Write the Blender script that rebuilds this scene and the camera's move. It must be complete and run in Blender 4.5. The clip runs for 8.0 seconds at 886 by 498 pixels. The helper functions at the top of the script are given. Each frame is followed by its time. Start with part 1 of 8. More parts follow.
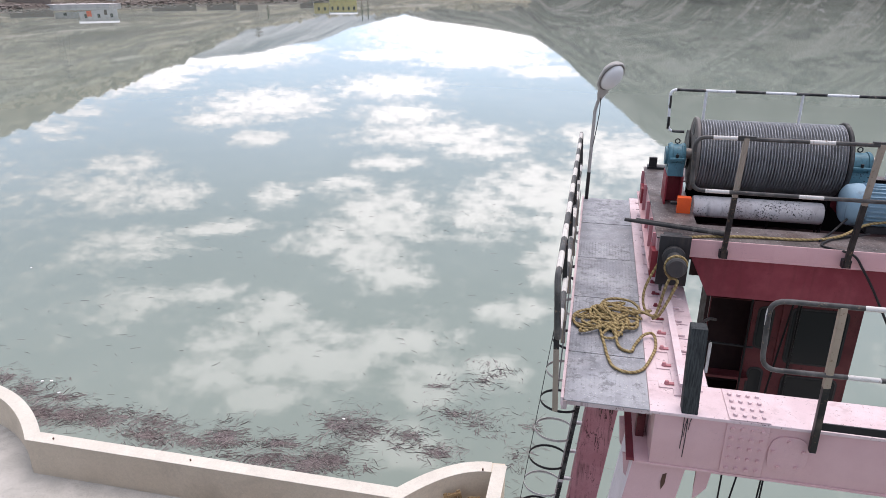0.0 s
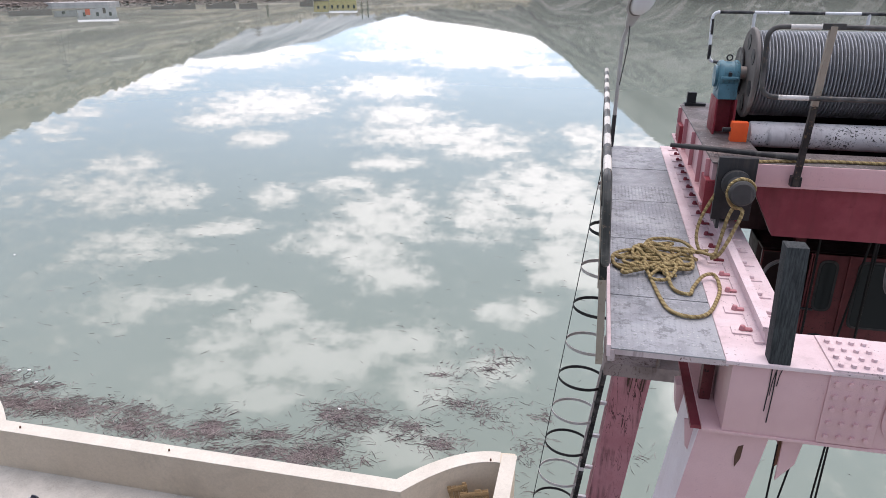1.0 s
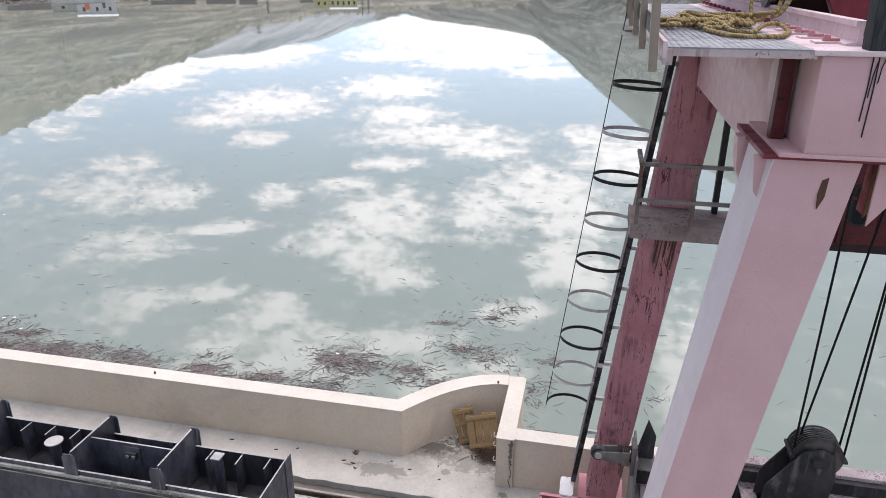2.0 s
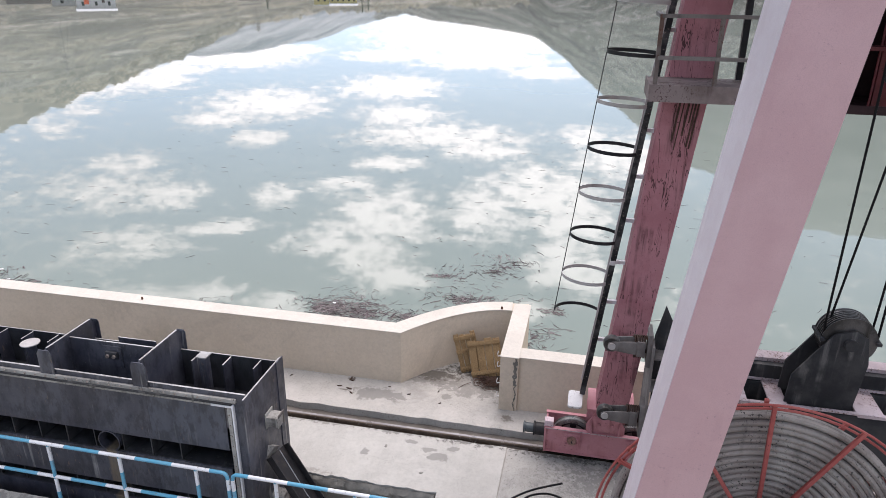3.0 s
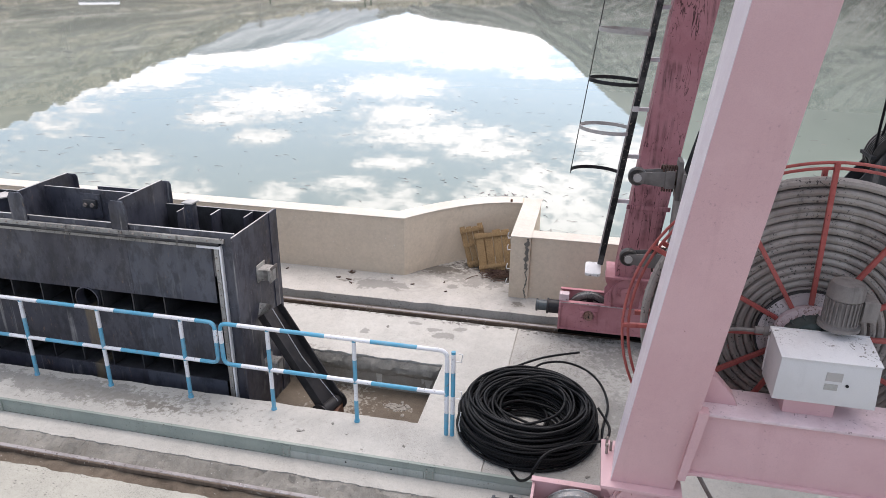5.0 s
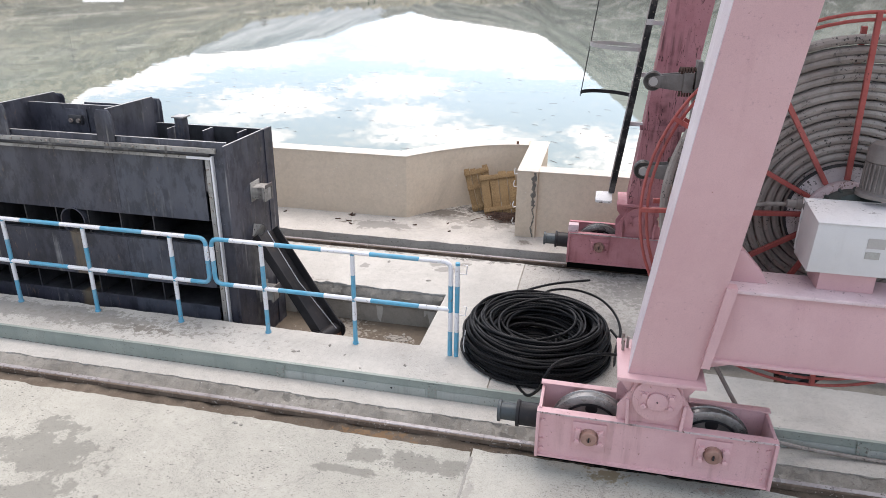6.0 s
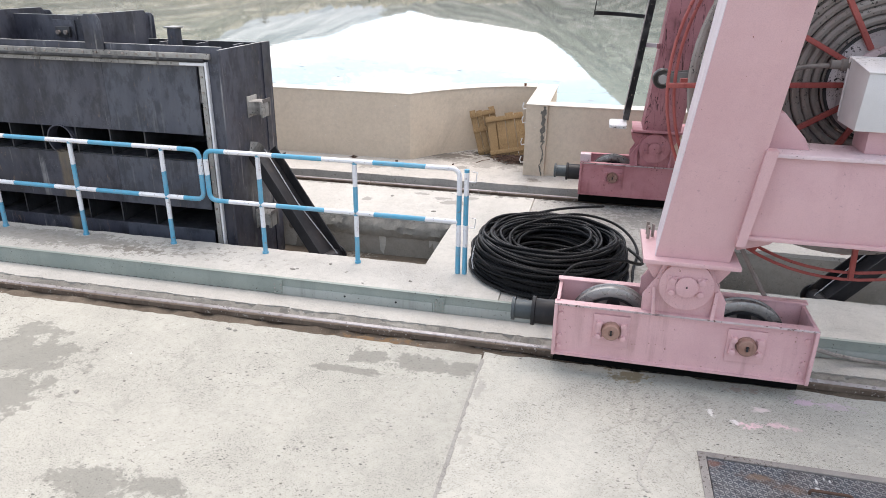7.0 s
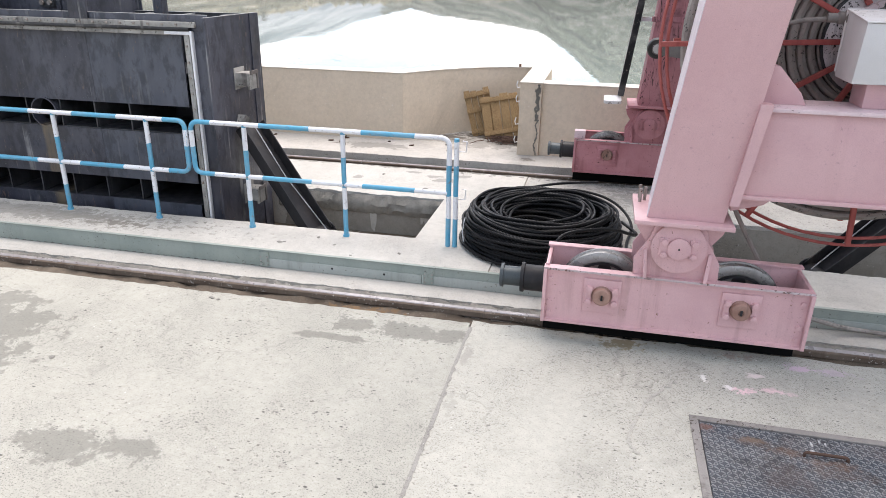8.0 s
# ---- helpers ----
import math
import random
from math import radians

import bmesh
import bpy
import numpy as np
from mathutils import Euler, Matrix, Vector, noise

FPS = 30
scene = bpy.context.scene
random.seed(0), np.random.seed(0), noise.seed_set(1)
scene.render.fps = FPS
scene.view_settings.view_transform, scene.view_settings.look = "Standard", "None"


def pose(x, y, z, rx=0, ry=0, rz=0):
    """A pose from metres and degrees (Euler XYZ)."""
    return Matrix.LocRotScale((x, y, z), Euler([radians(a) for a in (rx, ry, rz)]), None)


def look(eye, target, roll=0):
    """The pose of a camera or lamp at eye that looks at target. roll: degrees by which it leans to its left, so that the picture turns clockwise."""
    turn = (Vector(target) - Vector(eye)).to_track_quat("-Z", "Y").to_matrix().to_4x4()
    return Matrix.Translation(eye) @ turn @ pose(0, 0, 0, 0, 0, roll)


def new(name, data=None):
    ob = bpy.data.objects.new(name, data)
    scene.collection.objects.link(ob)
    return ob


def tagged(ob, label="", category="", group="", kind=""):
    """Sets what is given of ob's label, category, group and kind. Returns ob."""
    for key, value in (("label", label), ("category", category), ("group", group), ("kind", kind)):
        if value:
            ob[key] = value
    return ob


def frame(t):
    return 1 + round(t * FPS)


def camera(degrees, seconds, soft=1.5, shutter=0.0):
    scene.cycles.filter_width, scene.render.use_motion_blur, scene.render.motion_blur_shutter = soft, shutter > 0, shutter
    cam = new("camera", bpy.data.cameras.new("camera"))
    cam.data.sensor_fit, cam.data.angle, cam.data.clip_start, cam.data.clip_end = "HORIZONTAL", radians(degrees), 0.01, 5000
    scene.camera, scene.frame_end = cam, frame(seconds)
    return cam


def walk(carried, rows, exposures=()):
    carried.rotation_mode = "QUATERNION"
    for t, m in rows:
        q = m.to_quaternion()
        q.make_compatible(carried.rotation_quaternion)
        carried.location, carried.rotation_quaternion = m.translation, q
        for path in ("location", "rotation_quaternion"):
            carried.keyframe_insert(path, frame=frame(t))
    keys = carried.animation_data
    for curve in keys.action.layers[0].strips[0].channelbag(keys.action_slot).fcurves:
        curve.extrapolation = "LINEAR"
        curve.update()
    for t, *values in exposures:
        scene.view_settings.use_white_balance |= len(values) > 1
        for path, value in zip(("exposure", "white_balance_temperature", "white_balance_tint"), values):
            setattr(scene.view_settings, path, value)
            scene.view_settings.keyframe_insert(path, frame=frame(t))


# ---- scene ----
cam = camera(65.3, 8.0, 0.5)
PATH = [
    (0, (0.395, -6.108, 12.029), (-0.002, -4.294, 11.287), 0.1),
    (0.5, (0.189, -5.338, 11.426), (-0.206, -3.523, 10.685), 0.1),
    (1, (0.086, -5.012, 10.83), (-0.312, -3.198, 10.089), -0.0),
    (1.5, (0.009, -4.847, 9.816), (-0.39, -3.032, 9.075), -0.0),
    (3, (-0.09, -4.832, 7.088), (-0.485, -3.016, 6.348), 0.4),
    (3.5, (-0.092, -4.853, 6.564), (-0.49, -3.038, 5.824), 0.3),
    (4, (-0.091, -4.834, 6.086), (-0.494, -3.024, 5.338), 0.6),
    (4.5, (-0.143, -4.864, 5.505), (-0.539, -3.049, 4.764), 0.6),
    (6, (-0.152, -4.813, 3.883), (-0.56, -3.001, 3.142), 0.6),
    (6.5, (-0.224, -4.785, 3.331), (-0.628, -2.972, 2.59), 0.7),
    (7, (-0.233, -4.772, 2.893), (-0.64, -2.96, 2.15), 0.8),
    (7.5, (-0.189, -4.743, 2.68), (-0.597, -2.934, 1.932), 0.8),
    (8, (-0.146, -4.719, 2.607), (-0.55, -2.909, 1.859), 0.9),
]
walk(cam, [(t, look(eye, target, roll)) for t, eye, target, roll in PATH],
     exposures=[(0.0, 0.33, 6690, 20), (1.5, 0.33, 6690, 20), (3.0, 0.38, 6730, 20), (4.5, 0.45, 6770, 19), (6.0, 0.70, 6900, 18), (7.0, 0.87, 6930, 17), (8.0, 0.91, 6930, 17)])

# ---- sky, sun ----
SUN_AZ, SUN_EL = 16.0, 73.0          # degrees from +y towards +x, and height
world = bpy.data.worlds.new("sky")
scene.world = world
world.use_nodes = True
W = world.node_tree
W.nodes.clear()


def wn(kind, **kw):
    n = W.nodes.new(kind)
    for k, v in kw.items():
        n.inputs[k].default_value = v
    return n


def wmath(op, a, b=None, c=None):
    n = W.nodes.new("ShaderNodeMath")
    n.operation = op
    for i, v in enumerate((a, b, c)):
        if v is None:
            continue
        if isinstance(v, (int, float)):
            n.inputs[i].default_value = v
        else:
            W.links.new(v, n.inputs[i])
    return n.outputs[0]


sky = W.nodes.new("ShaderNodeTexSky")
sky.sky_type = "NISHITA"
sky.sun_disc = False
sky.sun_elevation = radians(SUN_EL)
sky.sun_rotation = radians(SUN_AZ)
sky.altitude = 2500
sky.air_density, sky.dust_density, sky.ozone_density = 1.0, 1.2, 1.0
tc = W.nodes.new("ShaderNodeTexCoord")
sep = W.nodes.new("ShaderNodeSeparateXYZ")
W.links.new(tc.outputs["Generated"], sep.inputs[0])
az = wmath("MULTIPLY", wmath("ARCTAN2", sep.outputs[0], sep.outputs[1]), 57.2958)
el = wmath("MULTIPLY", wmath("ARCSINE", sep.outputs[2]), 57.2958)
azel = W.nodes.new("ShaderNodeCombineXYZ")
W.links.new(az, azel.inputs[0]), W.links.new(el, azel.inputs[1])
# the banks of fair-weather cloud: azimuth, height, half width, half depth in degrees
LOW_BANKS = [(-43, 9.9, 1.6, .5), (-41, 8.9, 2, .4), (-38.6, 8.1, 2.4, .45), (-36, 7.5, 2.4, .4), (-33.4, 6.9, 2.4, .4), (-30.8, 6.3, 2.4, .4), (-24.6, 5.6, 2.6, .3),
             (-34.7, 7.5, 2.6, .7), (-28.4, 6.2, 4.7, .6), (-40, 9.4, 2, .3), (-10.2, 4.7, 6.7, 1.3), (-14.9, 3.8, 2.7, .6), (-16.6, 6.1, 3.2, .4), (-9.3, 6.4, 5, .6), (-4.3, 7.3, 2.7, .4),
             (-16.6, 8.6, 3.9, .8), (-26.4, 9.7, 4.7, 1), (-30.4, 10.7, 2.8, .5), (-27.5, 12.3, 2, .5), (-15.8, 10.8, 3.4, .8), (-12.7, 12.4, 6.6, .8), (-8.9, 13.6, 3.5, .7), (-42.2, 10.4, 1.7, .6),
             (-16.8, 14.6, 2.6, .5), (-.6, 12.2, 2, .7), (-40.1, 15, 4.6, 1.1), (-38.7, 16.1, 2.6, .8), (-37.6, 13.4, 2.4, .6), (-34.3, 16.2, 2.1, .9), (-26.4, 16.8, 1.6, .8)]
HIGH_BANKS = [(-25, 28.8, 4, 1.3), (-14.7, 29.3, 3.5, 1.3), (-13.6, 33.3, 3, 1.2), (-7.5, 31.8, 3, 1.2), (-28.4, 30.5, 3.5, 1.2), (-33, 24, 2.4, .8), (-20.7, 16.2, 2.9, .5), (-17.4, 19.1, 4.4, 2), (-22.7, 20.8, 2.9, 1), (-19, 22, 3.3, 1.5), (-16.8, 24.1, 3.2, 1.1), (-8.8, 18.6, 2.7, 2), (-4, 16.6, 4.5, 1.8), (-1.2, 18.8, 3.3, 2.8),
              (-2.1, 22.6, 2.5, 2.2), (3, 13.8, 3.9, 1.7), (-31.4, 19.1, 3.4, .5), (-38.9, 19.6, 4.2, 1.1), (-6, 26.8, 3.2, .9), (-39.4, 23.9, 3.6, 1.2), (-28, 26.1, 3.2, 1.2), (-32.4, 27.7, 2.9, .9),
              (-17.3, 29.3, 4.4, 1.3), (-22.6, 30.8, 5.8, 1.5), (-33.3, 30.5, 4.7, 1.6), (-13.6, 32.6, 4.6, 1.4), (-28.8, 32.6, 4.7, 1), (-15.9, 37.6, 4.6, 1.4), (10, 29.5, 2.6, 4.2), (0, 23.5, 2.6, 1.6)]
mask = None
for ca, ce, ra, re in LOW_BANKS + HIGH_BANKS:
    mp = W.nodes.new("ShaderNodeMapping")
    mp.vector_type = "TEXTURE"
    mp.inputs["Location"].default_value = (ca, ce, 0)
    mp.inputs["Scale"].default_value = (ra * 1.3, re * 1.4, 1)
    W.links.new(azel.outputs[0], mp.inputs[0])
    ln = W.nodes.new("ShaderNodeVectorMath")
    ln.operation = "LENGTH"
    W.links.new(mp.outputs[0], ln.inputs[0])
    one = wmath("SUBTRACT", 1.0, ln.outputs["Value"])
    mask = one if mask is None else wmath("MAXIMUM", mask, one)
mask = wmath("MINIMUM", wmath("MULTIPLY", wmath("MAXIMUM", mask, -0.35), 1.6), 1.0)
# outside the lake's field of view the cloud field simply goes on
outside = wn("ShaderNodeMapRange", **{"From Min": 24, "From Max": 40})
off_az = wmath("ABSOLUTE", wmath("ADD", az, 10))
W.links.new(off_az, outside.inputs["Value"])
above = wn("ShaderNodeMapRange", **{"From Min": 42, "From Max": 56})
W.links.new(el, above.inputs["Value"])
goes_on = wmath("MAXIMUM", outside.outputs[0], above.outputs[0])
field = wmath("ADD", wmath("MULTIPLY", mask, wmath("SUBTRACT", 1.0, goes_on)), wmath("MULTIPLY", goes_on, -0.05))
stretch = wmath("ADD", sep.outputs[2], 0.09)
plane = W.nodes.new("ShaderNodeCombineXYZ")
W.links.new(wmath("DIVIDE", sep.outputs[0], stretch), plane.inputs[0])
W.links.new(wmath("DIVIDE", sep.outputs[1], stretch), plane.inputs[1])
puff = wn("ShaderNodeTexNoise", Scale=11.0, Detail=15.0, Roughness=0.72, Distortion=0.15)
W.links.new(plane.outputs[0], puff.inputs["Vector"])
dens = wmath("ADD", wmath("MULTIPLY", field, 0.8), wmath("MULTIPLY", wmath("SUBTRACT", puff.outputs["Fac"], 0.505), 4.4))
cover = wn("ShaderNodeMapRange", **{"From Min": -0.3, "From Max": 0.85})
cover.interpolation_type = "SMOOTHSTEP"
W.links.new(dens, cover.inputs["Value"])
tone = wn("ShaderNodeMapRange", **{"From Min": 0.0, "From Max": 0.9, "To Min": 16.5, "To Max": 25.0})
W.links.new(dens, tone.inputs["Value"])
# the banks over the near shore stand in fuller light
fuller = wn("ShaderNodeMapRange", **{"From Min": 12.0, "From Max": 30.0, "To Min": 0.0, "To Max": 1.0})
W.links.new(el, fuller.inputs["Value"])
# clouds and haze brighten towards the sun's side
sunward = wn("ShaderNodeMapRange", **{"From Min": -46.0, "From Max": -12.0, "To Min": 0.72, "To Max": 1.04})
W.links.new(az, sunward.inputs["Value"])
lit = wmath("MULTIPLY", sunward.outputs[0], wmath("ADD", 1.0, wmath("MULTIPLY", fuller.outputs[0], wmath("SUBTRACT", 1.0, goes_on))))
mixer = W.nodes.new("ShaderNodeMix")
mixer.data_type = "RGBA"
haze = wn("ShaderNodeMapRange", **{"From Min": 2.0, "From Max": 22.0, "To Min": 0.75, "To Max": 0.38})
W.links.new(el, haze.inputs["Value"])
hazy = W.nodes.new("ShaderNodeMix")
hazy.data_type = "RGBA"
hazy.inputs["B"].default_value = (11.3, 15.1, 18.6, 1)
W.links.new(wmath("MULTIPLY", haze.outputs[0], sunward.outputs[0]), hazy.inputs["Factor"])
W.links.new(sky.outputs[0], hazy.inputs["A"])
W.links.new(wmath("MULTIPLY", cover.outputs[0], 0.95), mixer.inputs["Factor"])
W.links.new(hazy.outputs["Result"], mixer.inputs["A"])
W.links.new(wmath("MULTIPLY", tone.outputs[0], lit), mixer.inputs["B"])
bg = wn("ShaderNodeBackground", Strength=0.084)
W.links.new(mixer.outputs["Result"], bg.inputs["Color"])
wout = W.nodes.new("ShaderNodeOutputWorld")
W.links.new(bg.outputs[0], wout.inputs[0])

sun_data = bpy.data.lights.new("sun", "SUN")
sun_data.energy, sun_data.angle, sun_data.color = 2.3, radians(52), (1.0, 0.96, 0.9)
sun = new("sun", sun_data)
sd = Vector((math.sin(radians(SUN_AZ)) * math.cos(radians(SUN_EL)), math.cos(radians(SUN_AZ)) * math.cos(radians(SUN_EL)), math.sin(radians(SUN_EL))))
sun.matrix_world = look(sd * 60, (0, 0, 0))


# ---- materials ----
class Nodes:
    """A small builder for one material's nodes."""

    def __init__(self, name):
        self.m = bpy.data.materials.new(name)
        self.m.use_nodes = True
        self.t = self.m.node_tree
        self.b = self.t.nodes["Principled BSDF"]
        self.pos = self.t.nodes.new("ShaderNodeNewGeometry").outputs["Position"]

    def link(self, a, b):
        self.t.links.new(a, b)

    def put(self, sock, v):
        if isinstance(v, (int, float)):
            sock.default_value = v
        elif isinstance(v, (tuple, list)):
            sock.default_value = (*v, 1.0) if len(v) == 3 and sock.type == "RGBA" else v
        else:
            self.link(v, sock)

    def math(self, op, a, b=0.0):
        n = self.t.nodes.new("ShaderNodeMath")
        n.operation = op
        self.put(n.inputs[0], a), self.put(n.inputs[1], b)
        return n.outputs[0]

    def noise(self, scale, detail=6.0, rough=0.6, stretch=None, distort=0.0):
        n = self.t.nodes.new("ShaderNodeTexNoise")
        n.inputs["Scale"].default_value, n.inputs["Detail"].default_value = scale, detail
        n.inputs["Roughness"].default_value, n.inputs["Distortion"].default_value = rough, distort
        src = self.pos
        if stretch:
            mp = self.t.nodes.new("ShaderNodeMapping")
            mp.inputs["Scale"].default_value = stretch
            self.link(src, mp.inputs[0])
            src = mp.outputs[0]
        self.link(src, n.inputs["Vector"])
        return n.outputs["Fac"]

    def downhill(self, scale, detail, rough, along, distort=0.0, skew=0.0):
        """Noise drawn out along the fall line of slopes that rise away from the lake."""
        x, y = self.axis(0), self.axis(1)
        far = self.math("SQRT", self.math("ADD", self.math("MULTIPLY", x, x), self.math("MULTIPLY", y, y)))
        turn = self.math("ADD", self.math("MULTIPLY", self.math("ARCTAN2", x, y), 1600.0), self.math("MULTIPLY", far, skew))
        c = self.t.nodes.new("ShaderNodeCombineXYZ")
        self.link(turn, c.inputs[0]), self.link(self.math("MULTIPLY", far, along), c.inputs[1])
        n = self.t.nodes.new("ShaderNodeTexNoise")
        n.inputs["Scale"].default_value, n.inputs["Detail"].default_value = scale, detail
        n.inputs["Roughness"].default_value, n.inputs["Distortion"].default_value = rough, distort
        self.link(c.outputs[0], n.inputs["Vector"])
        return n.outputs["Fac"]

    def ramp(self, v, lo, hi, a=0.0, b=1.0):
        n = self.t.nodes.new("ShaderNodeMapRange")
        n.interpolation_type = "SMOOTHSTEP"
        self.put(n.inputs["Value"], v)
        for k, x in (("From Min", lo), ("From Max", hi), ("To Min", a), ("To Max", b)):
            n.inputs[k].default_value = x
        return n.outputs[0]

    def mix(self, f, a, b):
        n = self.t.nodes.new("ShaderNodeMix")
        n.data_type = "RGBA"
        self.put(n.inputs["Factor"], f), self.put(n.inputs["A"], a), self.put(n.inputs["B"], b)
        return n.outputs["Result"]

    def axis(self, i):
        n = self.t.nodes.new("ShaderNodeSeparateXYZ")
        self.link(self.pos, n.inputs[0])
        return n.outputs[i]

    def bump(self, v, strength, distance=0.01, after=None):
        n = self.t.nodes.new("ShaderNodeBump")
        n.inputs["Strength"].default_value, n.inputs["Distance"].default_value = strength, distance
        self.link(v, n.inputs["Height"])
        if after is not None:
            self.link(after, n.inputs["Normal"])
        return n.outputs[0]

    def spot(self, x, y, rx, ry, size=0.0, fray=0.0):
        """One at the middle of an oval on the ground, nought at its rim, frayed by noise."""
        mp = self.t.nodes.new("ShaderNodeMapping")
        mp.vector_type = "TEXTURE"
        mp.inputs["Location"].default_value, mp.inputs["Scale"].default_value = (x, y, 0.05), (rx, ry, 5)
        self.link(self.pos, mp.inputs[0])
        ln = self.t.nodes.new("ShaderNodeVectorMath")
        ln.operation = "LENGTH"
        self.link(mp.outputs[0], ln.inputs[0])
        d = self.math("SUBTRACT", 1.0, ln.outputs["Value"])
        if fray:
            d = self.math("ADD", d, self.math("MULTIPLY", self.math("SUBTRACT", self.noise(size, 6, 0.7), 0.5), fray))
        return d

    def done(self, colour, rough, metal=0.0, normal=None, spec=0.5):
        self.put(self.b.inputs["Base Color"], colour), self.put(self.b.inputs["Roughness"], rough)
        self.put(self.b.inputs["Metallic"], metal), self.put(self.b.inputs["Specular IOR Level"], spec)
        if normal is not None:
            self.link(normal, self.b.inputs["Normal"])
        return self.m


def painted(name, c, c2, rough=0.5, streak=(0.2, 0.08, 0.07), streaks=0.35, chips=None, metal=0.0, bump=0.12, tone=2.0, split=0.0, gloss=0.2):
    """Paint with fading, run-down streaks, fine grain and chips."""
    n = Nodes(name)
    col = n.mix(n.ramp(n.noise(tone, 6, 0.65), 0.38, 0.62), c, c2)
    run = n.math("MULTIPLY", n.ramp(n.noise(9, 5, 0.65, (1, 1, 0.06)), 0.5, 0.68), n.ramp(n.noise(1.7, 4), 0.42, 0.58))
    col = n.mix(n.math("MULTIPLY", run, streaks), col, streak)
    grain = n.noise(150, 4, 0.7)
    col = n.mix(n.ramp(grain, 0.4, 0.66, 0.0, 0.18), col, tuple(0.55 * v for v in c))
    smut = n.math("MULTIPLY", n.ramp(n.noise(34, 6, 0.75), 0.585, 0.66), n.ramp(n.noise(1.6, 5, 0.6), 0.46, 0.62))
    col = n.mix(n.math("MULTIPLY", smut, 0.38), col, tuple(0.35 * v for v in c))
    if split:
        thin = n.math("ABSOLUTE", n.math("SUBTRACT", n.noise(7, 4, 0.6, (1, 1, 0.14), 0.5), 0.5))
        line = n.math("MULTIPLY", n.ramp(thin, 0.004, 0.013, 1.0, 0.0), n.ramp(n.noise(1.5, 5, 0.6, (1, 1, 0.6)), 0.44, 0.56))
        col = n.mix(n.math("MULTIPLY", line, split), col, (0.045, 0.02, 0.02))
    if chips:
        spots = n.math("MULTIPLY", n.ramp(n.noise(42, 5, 0.65), chips[1], chips[1] + 0.025), n.ramp(n.noise(2.7, 4), 0.44, 0.56))
        col = n.mix(spots, col, chips[0])
    return n.done(col, n.ramp(n.noise(9, 4), 0.3, 0.7, rough - 0.1, rough + 0.12), metal, n.bump(grain, bump, 0.004), gloss)


def gatecoat(name, c, c2, chalky=1.0):
    """Old gate coating: cloudy, with chalky runs, rusty specks and one brown spill under the pipe."""
    n = Nodes(name)
    col = n.mix(n.ramp(n.noise(1.4, 7, 0.65, (1, 1, 0.35)), 0.36, 0.64), c, c2)
    col = n.mix(n.ramp(n.noise(7, 6, 0.7, (1, 1, 0.5)), 0.45, 0.62, 0.0, 0.65), col, tuple(0.4 * v for v in c))
    run = n.math("MULTIPLY", n.ramp(n.noise(13, 5, 0.6, (1, 1, 0.035)), 0.57, 0.66), n.ramp(n.noise(1.3, 5, 0.6), 0.44, 0.62))
    col = n.mix(n.math("MULTIPLY", run, 0.5 * chalky), col, (0.42, 0.41, 0.395))
    rust = n.math("MULTIPLY", n.ramp(n.noise(24, 6, 0.7, (1, 1, 0.3)), 0.60, 0.66), n.ramp(n.noise(2.1, 4), 0.48, 0.60))
    col = n.mix(n.math("MULTIPLY", rust, 0.7), col, (0.17, 0.115, 0.085))
    chalk = n.math("MULTIPLY", n.ramp(n.noise(60, 4, 0.7), 0.63, 0.67), n.ramp(n.noise(3, 4), 0.45, 0.6))
    col = n.mix(n.math("MULTIPLY", chalk, 0.6 * chalky), col, (0.33, 0.32, 0.31))
    off = n.math("ABSOLUTE", n.math("ADD", n.axis(0), n.math("ADD", 6.225, n.math("MULTIPLY", n.noise(5, 4), 0.05))))
    spill = n.math("MULTIPLY", n.ramp(off, 0.05, 0.10, 1.0, 0.0), n.math("MULTIPLY", n.ramp(n.axis(2), 0.9, 0.98, 1.0, 0.0), n.ramp(n.noise(9, 5, 0.7, (1, 1, 0.2)), 0.3, 0.6, 0.3, 0.9)))
    col = n.mix(spill, col, (0.17, 0.13, 0.085))
    return n.done(col, n.ramp(n.noise(8, 4), 0.3, 0.7, 0.30, 0.55), 0.0, n.bump(n.noise(90, 4, 0.7), 0.12, 0.004), 0.6)


PINK = painted("pink paint", (0.60, 0.368, 0.38), (0.64, 0.403, 0.414), 0.4, (0.36, 0.19, 0.18), 0.1, ((0.22, 0.09, 0.07), 0.70), gloss=0.45)
WORNPINK = painted("scuffed pink paint", (0.60, 0.362, 0.375), (0.64, 0.398, 0.41), 0.42, (0.33, 0.2, 0.17), 0.45, ((0.24, 0.13, 0.10), 0.645), gloss=0.4)
# paler copy of the pink: light on the leg's side as colour
LITPINK = painted("pink paint lightened for the lit side", (0.68, 0.58, 0.61), (0.72, 0.63, 0.66), 0.45, (0.45, 0.33, 0.35), 0.15, gloss=0.4)
# paler pink, used mostly for upward faces of the beams
PALE = painted("pale pink upper paint", (0.72, 0.57, 0.59), (0.62, 0.47, 0.49), 0.5, (0.3, 0.2, 0.2), 0.3, ((0.12, 0.08, 0.08), 0.63))
RED = painted("weathered red paint", (0.25, 0.033, 0.045), (0.30, 0.05, 0.062), 0.5, (0.07, 0.02, 0.02), 0.5, ((0.05, 0.02, 0.02), 0.61))
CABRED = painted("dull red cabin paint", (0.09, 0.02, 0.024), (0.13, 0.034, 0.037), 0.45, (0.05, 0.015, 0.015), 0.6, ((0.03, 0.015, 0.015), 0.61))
DARKBROWN = painted("dark brown for cabin and recesses", (0.035, 0.018, 0.02), (0.05, 0.026, 0.028), 0.6, (0.02, 0.012, 0.012), 0.4)
